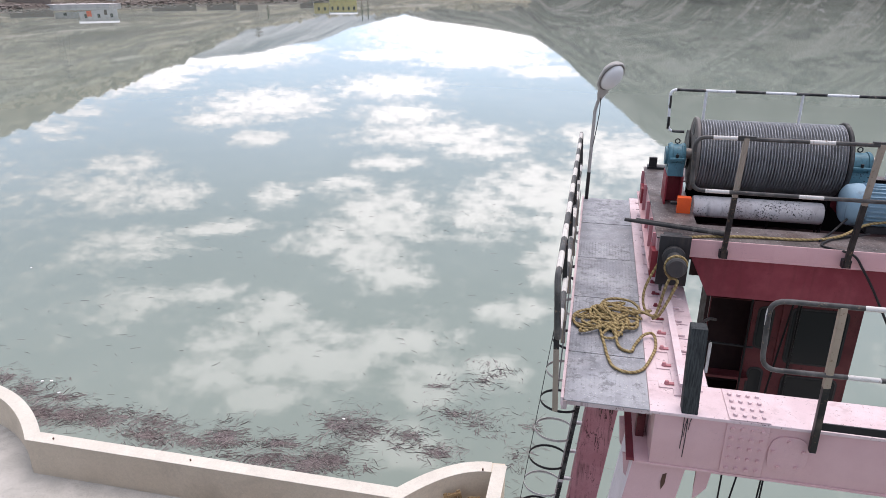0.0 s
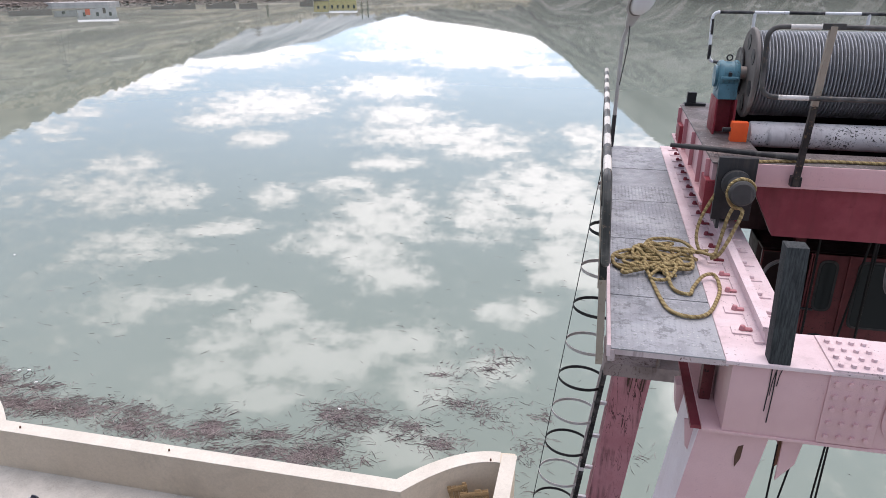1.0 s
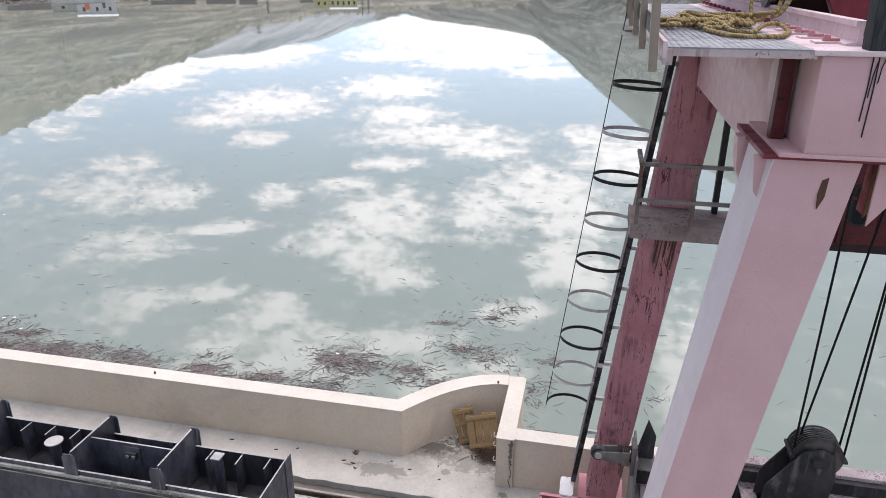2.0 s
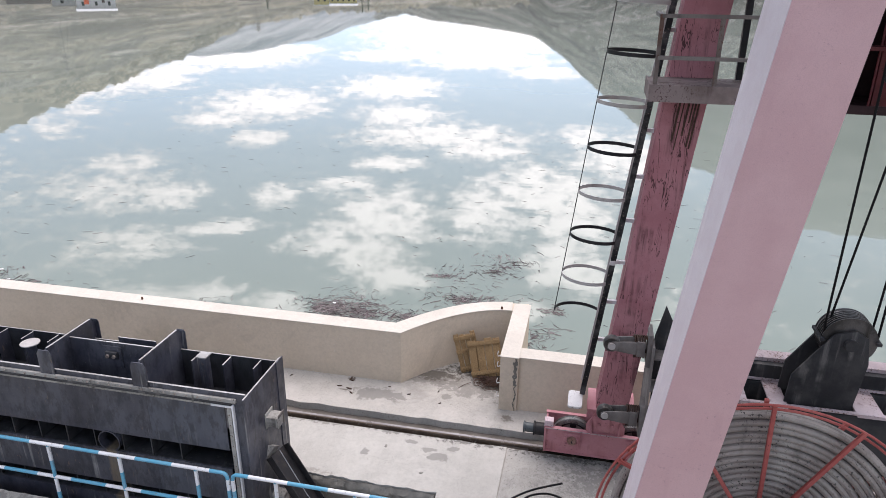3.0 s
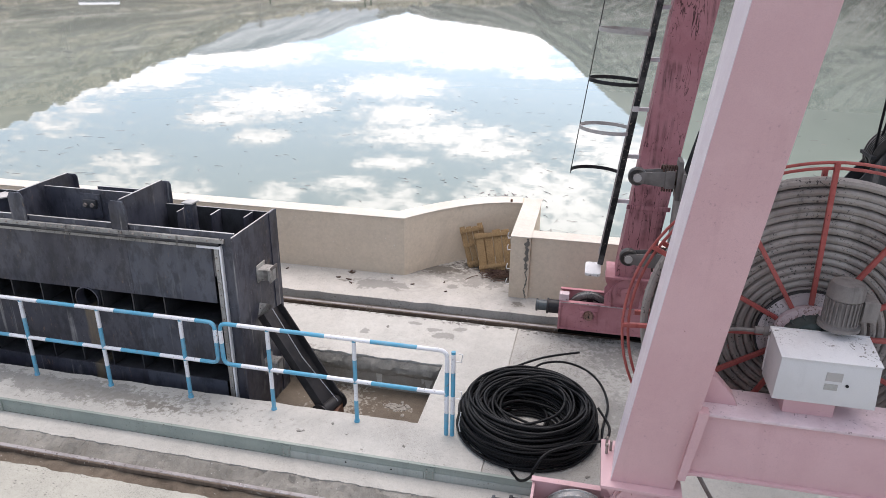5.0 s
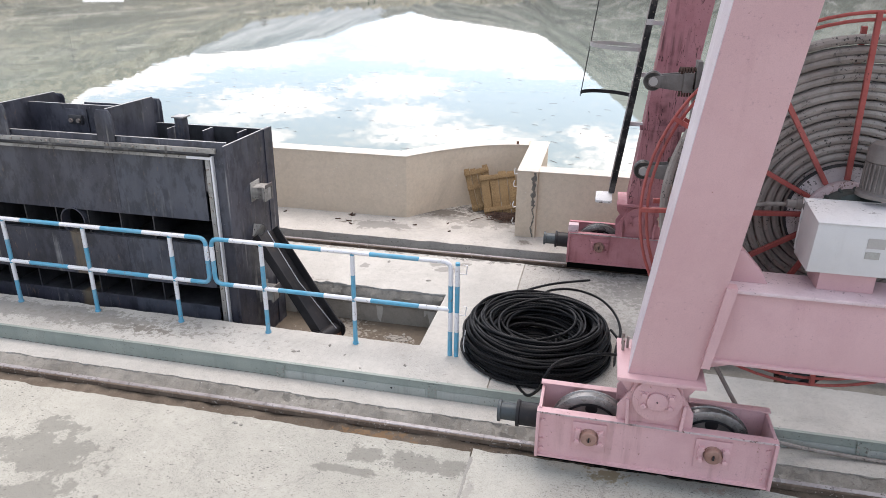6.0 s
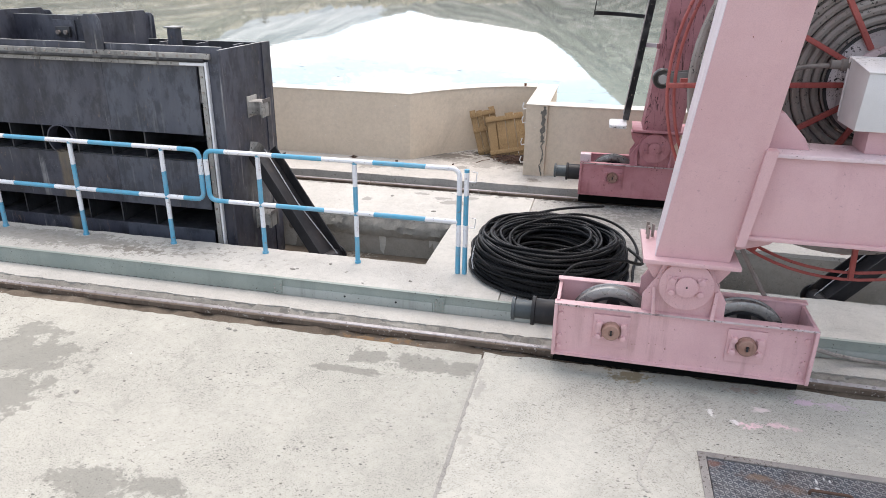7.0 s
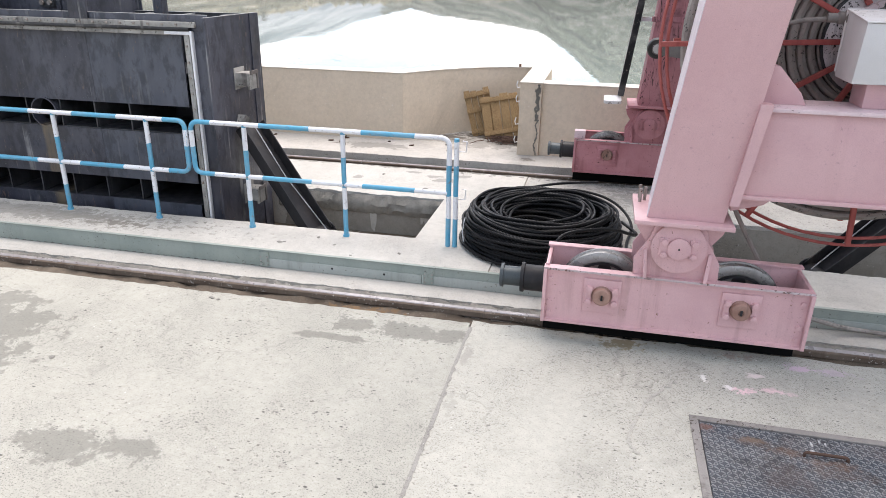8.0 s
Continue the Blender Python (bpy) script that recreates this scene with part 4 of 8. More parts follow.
def beside(house, name, x0, x1, y0, y1, z0, z1, material, at=None):
    """A block that belongs to a house, in the house's own directions."""
    x, y, z, turn = at or (*house.location, house["turn"])
    bm = box(NB(), x0, x1, y0, y1, z0, z1)
    bmesh.ops.transform(bm, matrix=pose(x, y, z, 0, 0, turn), verts=bm.verts)
    return part(name, bm, material, house)


def plaster(name, c):
    n = Nodes(name)
    return n.done(n.mix(n.ramp(n.noise(0.7, 5), .35, .7), c, tuple(.8 * v for v in c)), .85)


OFFWHITE, YELLOWW = plaster("white plaster", (.6, .58, .56)), plaster("yellow plaster", (.55, .44, .17))
ROOFW, GREYW, SHEETW = plaster("pale sheet roof", (.62, .62, .62)), plaster("grey render", (.40, .39, .37)), plaster("rusty sheet roof", (.36, .33, .31))
MUDW, GRAVEL = plaster("mud brick", (.21, .17, .15)), plaster("pale gravel", (.50, .47, .46))
def on_land(az_deg, r):
    return r * math.sin(radians(az_deg)), r * math.cos(radians(az_deg)), WL + rise(az_deg, r, True)


hx, hy, hz = on_land(-38.2, 366)
white_house = cottage("house", hx, hy, 0.4, 16, 9, 4.6, 38, OFFWHITE, ROOFW, "white lakeside house with a pale sheet roof", 3)
beside(white_house, "annex", -17.5, -8.3, -4.2, 3.4, 0, 3.4, GREYW)
beside(white_house, "annex_roof", -17.9, -8.2, -4.6, 3.8, 3.4, 3.7, SHEETW)
beside(white_house, "door", -4.9, -2.9, -4.62, -4.5, .4, 2.9, ORANGE)
beside(white_house, "door", 2.4, 3.6, -4.62, -4.5, 0, 2.3, DARKRUST)
beside(white_house, "annex_window", -14.2, -12.9, -4.32, -4.2, 1.1, 2.3, DARKGLASS)
beside(white_house, "lean_to", -24, -18.2, -3.4, 3, 0, 2.4, MUDW)
hx, hy, hz = on_land(-20.4, 412)
yellow_house = cottage("house", hx, hy, 0.4, 15, 9, 4.8, 22, YELLOWW, ROOFW, "yellow lakeside house with pale roof", 5)
beside(yellow_house, "annex", -16, -7.8, -3.6, 3.4, 0, 5.6, YELLOWW)
beside(yellow_house, "annex_roof", -16.4, -7.7, -4, 3.8, 5.6, 5.95, ROOFW)
beside(yellow_house, "annex_window", -14.2, -13, -3.75, -3.6, 2.2, 3.8, DARKGLASS)
beside(yellow_house, "annex_window", -10.8, -9.6, -3.75, -3.6, 2.2, 3.8, DARKGLASS)
for az_, r_, w_, h_ in ((-27.6, 392, 9, 2.6), (-29.6, 380, 14, 1.8), (-33.0, 372, 20, 1.5), (-23.2, 405, 7, 2.4), (-42.4, 350, 16, 2.0)):
    hx, hy, hz = on_land(az_, r_)
    shed = thing("shed", (hx, hy, 0.3), "low mud-brown shed on the far shore", "shed", "sheds on the far shore")
    beside(shed, "wall", -w_ / 2, w_ / 2, -2, 2, -1, h_, MUDW, (hx, hy, .3, -az_))
    beside(shed, "roof", -w_ / 2 - .3, w_ / 2 + .3, -2.3, 2.3, h_, h_ + .25, SHEETW, (hx, hy, .3, -az_))
bm = NB()
for k in range(420):
    az_ = rnd.uniform(-47.5, -13)
    r_ = np.interp(az_, SHORE_AZ, SHORE_R) + rnd.uniform(-1.5, 9)
    bmesh.ops.create_icosphere(bm, subdivisions=1, radius=rnd.uniform(.25, 1.0), matrix=Matrix.Translation((r_ * math.sin(radians(az_)), r_ * math.cos(radians(az_)), WL + .1 + rnd.uniform(0, 1.2))) @ Matrix.Rotation(k, 4, "Z") @ Matrix.Diagonal((1.5, 1, .7, 1)))
solo("boulders", bm, MUDW, "brown boulders along the far shore", "boulders", "", "stuff")
hx, hy, hz = on_land(-39.0, 344)
ramp = prism(NB(), [(-12, -5), (9, -6), (14, 0), (10, 6), (-8, 7), (-15, 2)], "z", -1.5, -.35)
bmesh.ops.transform(ramp, matrix=pose(hx, hy, -.2, 0, 0, 39), verts=ramp.verts)
solo("gravel_bank", ramp, GRAVEL, "pale gravel bank on the far shore", "gravel", "", "stuff")
for az_, r_, tall in ((-40.6, 520, 31), (-26.9, 640, 21)):
    hx, hy, hz = on_land(az_, r_)
    t = thing("pylon", (hx, hy, hz), "grey lattice power pylon on the hillside", "pylon", "pylons")
    wide = lambda q: 2.6 * (1 - q) ** 1.3 + .45  # noqa: E731
    for lx, ly in ((-1, -1), (1, -1), (1, 1), (-1, 1)):
        part("leg", sweep(NB(), [(hx + wide(q) * lx, hy + wide(q) * ly, hz - 1 + (tall + 1) * q) for q in np.linspace(0, 1, 7)], .10, 4), STEEL, t)
    for k in range(10):
        q0, q1 = k / 10, (k + 1) / 10
        z0, z1, w0, w1 = hz + tall * q0, hz + tall * q1, wide(q0), wide(q1)
        part("brace", beam(beam(NB(), (hx - w0, hy - w0, z0), (hx + w1, hy - w1, z1), .1, .1), (hx + w0, hy - w0, z0), (hx - w1, hy - w1, z1), .1, .1), STEEL, t)
    for q in (.66, .78, .90):
        part("cross_arm", prism(NB(), [(-5.2, tall * q), (5.2, tall * q), (.6, tall * q + 1.3), (-.6, tall * q + 1.3)], "y", -.12, .12), STEEL, t).matrix_basis = Matrix.Translation((hx, hy, hz))
for px, py, hgt in ((-134, 391, 9.5), (-131, 393, 8.5), (-176, 358, 7.0), (-138, 390, 6.0)):
    t = thing("poplar_tree", (px, py, 0), "slim dark green poplar beside the yellow house", "tree", "poplars")
    part("trunk", cyl(NB(), (px, py, -1), (px, py, hgt * .5), .18, 6, .08), RUST, t)
    bm = NB()
    for k in range(300):
        q = rnd.random() ** .8
        a, rr = rnd.random() * 6.28, 1.3 * (1 - q) ** .8 * rnd.random() ** .6
        c0 = Vector((px + rr * math.cos(a), py + rr * math.sin(a), .8 + q * hgt))
        vs = [bm.verts.new(c0 + Vector((rnd.uniform(-.28, .28), rnd.uniform(-.28, .28), rnd.uniform(-.28, .28)))) for _ in range(3)]
        bm.faces.new(vs)
    part("crown", bm, Nodes("poplar leaves").done((.035, .055, .025), .8), t)

# ---- the dam crest ----
GZ = 0.05


def ragged(bm, x0, x1, y_in, y_out, z0, z1, amp, step=0.05, seed=0.0):
    """A slab whose outer long edge is broken and uneven."""
    xs = list(np.arange(x0, x1, step)) + [x1]
    top_o, low_o, top_i, low_i = [], [], [], []
    for x in xs:
        e = amp * (noise.noise(Vector((x * 3.1, seed, 0))) + 0.6 * noise.noise(Vector((x * 11, seed, 4))))
        zz = -0.5 * abs(noise.noise(Vector((x * 8, seed, 9)))) * amp
        top_o.append(bm.verts.new((x, y_out + e, z1 + zz))), low_o.append(bm.verts.new((x, y_out + e * 0.4, z0)))
        top_i.append(bm.verts.new((x, y_in, z1))), low_i.append(bm.verts.new((x, y_in, z0)))
    for i in range(len(xs) - 1):
        bm.faces.new((top_i[i], top_i[i + 1], top_o[i + 1], top_o[i]))
        bm.faces.new((top_o[i], top_o[i + 1], low_o[i + 1], low_o[i]))
        bm.faces.new((low_o[i], low_o[i + 1], low_i[i + 1], low_i[i]))
        bm.faces.new((low_i[i], low_i[i + 1], top_i[i + 1], top_i[i]))
    for i in (0, -1):
        bm.faces.new((top_i[i], top_o[i], low_o[i], low_i[i]))
    return bm


pave = tagged(new("pavement"), "pale worn concrete crest slabs with damp patches", "", "", "structure")
HX0, HX1, HY0, HY1 = 0.58, 2.25, -2.3, -0.83
JX = -0.97
part("slab", ragged(NB(), -16, JX - .006, -9, .02, -.45, GZ, .03, .05, 1), SLAB, pave)
part("slab", ragged(NB(), JX + .006, HX0, -9, .075, -.45, GZ - .006, .03, .05, 2), GREYSLAB, pave)
part("slab", ragged(NB(), HX0, HX1, HY1, .09, -.45, GZ - .006, .03, .05, 2), GREYSLAB, pave)
part("slab", ragged(NB(), HX1, 16, -9, .09, -.45, GZ - .006, .03, .05, 2), GREYSLAB, pave)
part("slab", box(NB(), HX0, HX1, -9, HY0, -.45, GZ - .006), GREYSLAB, pave)
part("sub_base", box(NB(), -60, 60, -9.2, 5.5, -6, -.46), ROUGHC, pave)
part("joint_filler", box(NB(), JX - .0055, JX + .0055, -9, -.03, -.3, GZ - .016), ROUGHC, pave)
ys_ = np.arange(-9, -.02, .02)
wob = lambda y, k: .016 * noise.noise(Vector((k, y * 5, 0))) + .016 * noise.noise(Vector((k, y * 17, 3))) + .010 * noise.noise(Vector((k, y * 43, 5)))  # noqa: E731
seam = [(JX - .013 + .5 * wob(y, 1) + .02 * noise.noise(Vector((0, y * 1.1, 7))), y) for y in ys_] + [(JX + .018 + .9 * wob(y, 9) + .02 * noise.noise(Vector((0, y * 1.1, 7))), y) for y in ys_[::-1]]
part("joint_mortar", prism(NB(), seam, "z", GZ - .03, GZ - .004), SEAMC, pave)
part("outer_slab", box(NB(), -60, -16, -9, 5.6, -.45, GZ), SLAB, pave)
part("outer_slab", box(NB(), 16, 60, -9, 5.2, -.45, GZ), SLAB, pave)



def mended(pts, wide, seed):
    """A ragged strip of crumbled mortar along a line on the slab."""
    line_ = smooth_line([(x, y, 0) for x, y in pts], 14)
    left, right = [], []
    for k, p in enumerate(line_):
        d = (line_[min(k + 1, len(line_) - 1)] - line_[max(k - 1, 0)]).normalized()
        s_ = Vector((-d.y, d.x, 0))
        w0, w1 = (wide * max(.12, .6 + 1.2 * noise.noise(Vector((k * .9, seed, q)))) for q in (0, 5))
        j = s_ * wide * 1.2 * noise.noise(Vector((k * .55, seed, 9)))
        left.append(p + s_ * w0 + j), right.append(p - s_ * w1 + j)
    return prism(NB(), [(p.x, p.y) for p in left + right[::-1]], "z", GZ - .03, GZ - .003)


part("repair_edge", mended([(.53, -.455), (.35, -.707), (.26, -.95), (.205, -1.17), (.256, -1.30)], .016, 3), REPAIR, pave, "crumbled edge of an old repair")
part("repair_edge", mended([(-1.50, -2.01), (-1.34, -1.88), (-1.23, -1.90), (-1.11, -1.93)], .004, 5), REPAIR, pave, "fine crumbled crack")
trench = tagged(new("rail_trench"), "rough broken concrete trench holding the crane rail", "", "", "structure")
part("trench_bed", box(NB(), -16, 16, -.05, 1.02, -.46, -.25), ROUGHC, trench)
part("ledge", ragged(NB(), -16, 16, 1.0, .72, -.3, -.12, .022, .05, 5), WALKC, trench)


def broken_bank(x0, x1, y_low, y_high, z_low, z_high):
    """A broken concrete face, rough from the rail up to the ledge."""
    bm, rows = NB(), []
    for x in np.arange(x0, x1, .03):
        row = []
        for j in range(9):
            q = j / 8
            p = Vector((x * 9, q * 4.2, 0))
            lump = .5 * noise.noise(p) + .35 * noise.noise(p * 2.7) + .25 * noise.noise(p * 6.1)
            y = y_low + (y_high - y_low) * (q ** .8) + .02 * noise.noise(Vector((x * 2.3, 4, q))) + .02 * noise.noise(Vector((x * 13, 4, q * 3)))
            z = z_low + (z_high - z_low) * q ** .6 + .10 * lump * (1 - abs(2 * q - 1) ** 3)
            row.append(bm.verts.new((x, y, min(z, z_high - .012) if q > .8 else min(z, z_high + .02))))
        rows.append(row)
    for a, b in zip(rows, rows[1:]):
        for j in range(8):
            bm.faces.new((a[j], b[j], b[j + 1], a[j + 1]))
    return bm


bm, rows_ = NB(), []
for x in np.arange(-16, 16, .04):
    row = []
    for j in range(7):
        q = j / 6
        p = Vector((x * 5, q * 2.5, 11))
        lump = .55 * noise.noise(p) + .35 * noise.noise(p * 2.7) + .2 * noise.noise(p * 7)
        row.append(bm.verts.new((x, -.03 + .25 * q, -.035 + .035 * q + .055 * lump)))
    rows_.append(row)
for a_, b_ in zip(rows_, rows_[1:]):
    for j in range(6):
        bm.faces.new((a_[j], b_[j], b_[j + 1], a_[j + 1]))
part("dirt_fill", bm, SILT, trench, "brown silt and grit packed beside the rail")
part("broken_bank", broken_bank(-16, 16, .31, .78, -.20, -.122), BANKC, trench, "broken rough concrete face")

strip = solo("cable_trough", box(NB(), -16, 16, .975, 1.0, -.15, GZ + .006), STRIP, "grey green steel trough edge along the walkway", "trough", "", "structure", .004)
part("lip", box(NB(), -16, 16, .966, 1.004, GZ + .0065, GZ + .013), STRIP, strip)
for x0_, x1_ in ((-3.16, -1.62), (-1.612, -.30), (-.292, 2.4), (2.408, 5.0), (5.008, 8.0)):
    part("lower_plate", box(NB(), x0_, x1_, .967, .975, -.118, -.027), PALESTRIP, strip, "paler overlapping lower plate", .002)
pin_hole = mesh_of("pin_hole", cyl(NB(), (0, 0, 0), (0, -.002, 0), .011, 10), BLACK)
pieces("pin_hole", pin_hole, [(x, .967, -.06) for x in (-2.5, -1.98, .9, 1.7)], strip)
for jx in (-3.2, -1.55, 2.4, 5.0, -7.0):
    part("splice_strap", box(NB(), jx - .05, jx + .05, .962, .975, -.11, GZ - .01), STRIP, strip)

rivet = mesh_of("rivet", cyl(NB(), (0, 0, 0), (0, -.006, 0), .009, 8), SEAL)
pieces("rivet", rivet, [(jx + dx, .962, z) for jx in (-3.2, -1.55, 2.4, -7.0) for dx in (-.035, .035) for z in (-.09, -.05, -.01)], strip)
stitch = mesh_of("stitch_weld", box(NB(), -.022, .022, -.003, 0, -.003, .003), GREYMOTOR)
pieces("stitch_weld", stitch, [(x, .975, -.112) for x in np.arange(-8.0, 3.2, .088)], strip)

# walkway slabs round the gate slot
walk_floor = tagged(new("floor"), "pale concrete walkway round an open gate slot", "", "", "structure")
PX, PY0, PY1 = -1.87, 1.69, 3.03
part("walkway_slab", ragged(NB(), -16, PX, 1.0, PY0, -.45, GZ, .018, .05, 11), WALKC, walk_floor)
part("walkway_slab", ragged(NB(), PX, -1.006, 1.0, 4.29, -.45, GZ, .015, .05, 31), WALKC, walk_floor)
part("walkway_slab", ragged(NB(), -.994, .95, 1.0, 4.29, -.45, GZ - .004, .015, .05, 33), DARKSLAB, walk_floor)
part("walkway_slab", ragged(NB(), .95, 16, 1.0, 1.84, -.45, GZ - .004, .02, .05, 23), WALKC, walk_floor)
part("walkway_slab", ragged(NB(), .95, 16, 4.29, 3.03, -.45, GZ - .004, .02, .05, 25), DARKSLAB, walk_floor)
part("pit_floor", box(NB(), .94, 16, 1.79, 3.08, -.7, -.455), PITC, walk_floor)
for nm_, x0_, x1_, y0_, y1_ in (("pit_wall", -16, PX, PY1 + .004, PY1 + .03), ("pit_wall", .95, 16, 3.034, 3.06)):
    part(nm_, box(NB(), x0_, x1_, y0_ - .012, y1_ - .012, -.455, GZ - .05), PITC, walk_floor)
part("joint_filler", box(NB(), -1.006, -.994, 1.0, 4.27, -.45, GZ - .02), ROUGHC, walk_floor)
part("walkway_slab", ragged(NB(), -16, PX, 4.29, PY1, -.45, GZ, .045, .04, 13), WALKC, walk_floor)
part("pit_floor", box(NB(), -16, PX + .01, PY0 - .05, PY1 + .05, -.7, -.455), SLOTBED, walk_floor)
bm, rows_ = NB(), []
for x in np.arange(-4.0, PX, .03):
    row = []
    for j in range(7):
        q = j / 6
        p = Vector((x * 8, q * 3, 5))
        bulge = .5 * noise.noise(p) + .4 * noise.noise(p * 2.6) + .25 * noise.noise(p * 6)
        row.append(bm.verts.new((x, PY1 - .03 - .05 * math.sin(q * math.pi) - .05 * bulge, -.20 + .23 * q + .02 * noise.noise(p * 3))))
    rows_.append(row)
for a_, b_ in zip(rows_, rows_[1:]):
    for j in range(6):
        bm.faces.new((a_[j], b_[j], b_[j + 1], a_[j + 1]))
part("broken_lip", bm, BANKC, walk_floor, "broken rough lip of the slot")
bm = NB()
for k in range(60):
    a = rnd.gauss(-2.40, .08), rnd.gauss(2.64, .05)
    bmesh.ops.create_icosphere(bm, subdivisions=1, radius=rnd.uniform(.008, .03), matrix=Matrix.Translation((a[0], a[1], -.452)) @ Matrix.Rotation(k * 1.7, 4, "Z") @ Matrix.Diagonal((1.5, 1, .5, 1)))
solo("rubble", bm, PITC, "loose grey rubble on the floor of the slot", "rubble", "", "stuff")

# far rail trench and lakeside strip
part("trench_bed", box(NB(), -16, 16, 4.15, 4.85, -.46, -.16), ROUGHC, trench)
part("kerb", ragged(NB(), -16, 16, 4.85, 4.54, -.3, -.02, .018, .06, 17), DARKKERB, trench)
part("lakeside_slab", ragged(NB(), -16, 16, 5.45, 4.67, -.45, .11, .025, .05, 19), DIRTC, walk_floor)


def rail(y, z):
    """A crane rail: foot, web and head."""
    prof = [(-.07, 0), (.07, 0), (.07, .015), (.012, .03), (.012, .10), (.038, .11), (.038, .15), (.03, .158), (-.03, .158), (-.038, .15), (-.038, .11), (-.012, .10), (-.012, .03), (-.07, .015)]
    t = thing("crane_rail", (0, y, z), "worn brown steel crane rail in its trench", "rail", "crane rails")
    for x0, x1 in ((-16, -8.2), (-8.197, -.9), (-.897, 6.4), (6.403, 16)):
        part("rail_length", prism(NB(), [(y + a, z + b) for a, b in prof], "x", x0, x1), RAILSIDE, t)
        part("running_face", prism(NB(), [(y - .020, z + .1585), (y + .028, z + .1585), (y + .024, z + .164), (y - .016, z + .164)], "x", x0, x1), RAILTOP, t, "polished pale rail top")
    for x in (-8.2, -.9, 6.4):
        part("fish_plate", box(NB(), x - .22, x + .22, y - .03, y - .012, z + .035, z + .095), STEEL, t)
    return t


rail(.24, -.10)
rail(4.43, -.10)
for y, z0 in ((.24, -.25), (4.43, -.16)):
    bm = NB()
    box(bm, -16, 16, y - .085, y + .085, z0, -.10)
    part("rail_seat", bm, ROUGHC, trench)


# ---- parapet ----
def wall_run(bm, front, thick, z0, z1):
    """A wall along a line of points on its front face; thick is laid to the left of the way."""
    pts = [Vector((*p, 0)) for p in front]
    rows = []
    for i, p in enumerate(pts):
        d1 = (pts[i] - pts[i - 1]).normalized() if i else (pts[1] - pts[0]).normalized()
        d2 = (pts[i + 1] - pts[i]).normalized() if i < len(pts) - 1 else d1
        n1, n2 = Vector((-d1.y, d1.x, 0)), Vector((-d2.y, d2.x, 0))
        m = (n1 + n2).normalized()
        q = p + m * thick / max(m.dot(n1), 0.4)
        rows.append([bm.verts.new((a.x, a.y, z)) for a, z in ((p, z0), (p, z1), (q, z1), (q, z0))])
    for a, b in zip(rows, rows[1:]):
        for k in range(4):
            bm.faces.new((a[k], a[(k + 1) % 4], b[(k + 1) % 4], b[k]))
    bm.faces.new(rows[0]), bm.faces.new(rows[-1][::-1])
    return bm


PT = 1.135
LINE = [(-24, 7.4), (-16.5, 7.4)] + [(-16.5 + 3.6 * s, 7.4 - 1.76 * (0.15 * s + 0.85 * s ** 2.2)) for s in np.linspace(.1, 1, 12)]
LINE += [(-3.13, 5.64)] + [(-3.13 + 1.83 * s, 5.64 + 1.33 * (1 - (1 - s) ** 1.9)) for s in np.linspace(.08, 1, 12)] + [(-.98, 7.0)]
wall = tagged(new("wall_lakeside"), "cream rendered parapet wall with curved bays", "", "", "structure")
part("parapet", wall_run(NB(), LINE, .34, -4, PT), PARAPET, wall, "", .012)
bay = [(-16, 5.45), (-1.1, 5.45), (-1.1, 7.05)] + [(x, y + .08) for x, y in LINE[::-1] if -16 < x < -1.2] + [(-16, 7.48)]
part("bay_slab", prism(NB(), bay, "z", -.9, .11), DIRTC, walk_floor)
part("return_wall", box(NB(), -1.28, -.97, 5.22, 7.0, -4, PT + .012), PARAPET, wall, "", .012)
part("parapet", box(NB(), -.97, 24, 5.27, 5.58, -4, PT), PARAPET, wall, "", .012)
part("coping", wall_run(NB(), [(x, y - .008) for x, y in LINE[:-1]], .356, PT, PT + .012), COPING, wall)
part("coping", box(NB(), -1.285, -.965, 5.21, 7.25, PT + .012, PT + .024), COPING, wall)
part("coping", box(NB(), -.965, 24, 5.262, 5.588, PT, PT + .012), COPING, wall)
part("lakeside_footing", box(NB(), -60, 60, 5.9, 7.9, -6, -2.0), ROUGHC, wall)
# the break where pier and wall meet
bm = NB()
zz = np.linspace(.12, 1.13, 60)
for a, b in zip(zz, zz[1:]):
    w = .02 * (1.1 + 1.6 * noise.noise(Vector((a * 16, 0, 3)))) * (1.3 if a > .6 else .4)
    w = max(w, .006)
    o = .045 * noise.noise(Vector((a * 6, 1, 0))) + .02 * noise.noise(Vector((a * 21, 2, 0)))
    box(bm, -1.02 + o - w, -1.02 + o + w * .8, 5.212, 5.222, a, b + .004)
part("crack", bm, CRACK, wall, "ragged grey crack down the pier")
for hz in (.35, .62, .95, 1.15):
    sweep_pts = [(-1.282, 5.4, hz - .09), (-1.30, 5.4, hz - .09), (-1.34, 5.39, hz - .1), (-1.35, 5.38, hz - .05), (-1.335, 5.39, hz)]
    part("hook", sweep(NB(), sweep_pts, .008, 6), WHITE, wall)
for hx, hy in ((-8.4, 5.8), (-12.2, 5.8), (-1.5, 6.98)):
    part("stub", cyl(NB(), (hx, hy, PT), (hx, hy, PT + .06), .02, 6), RUST, wall)


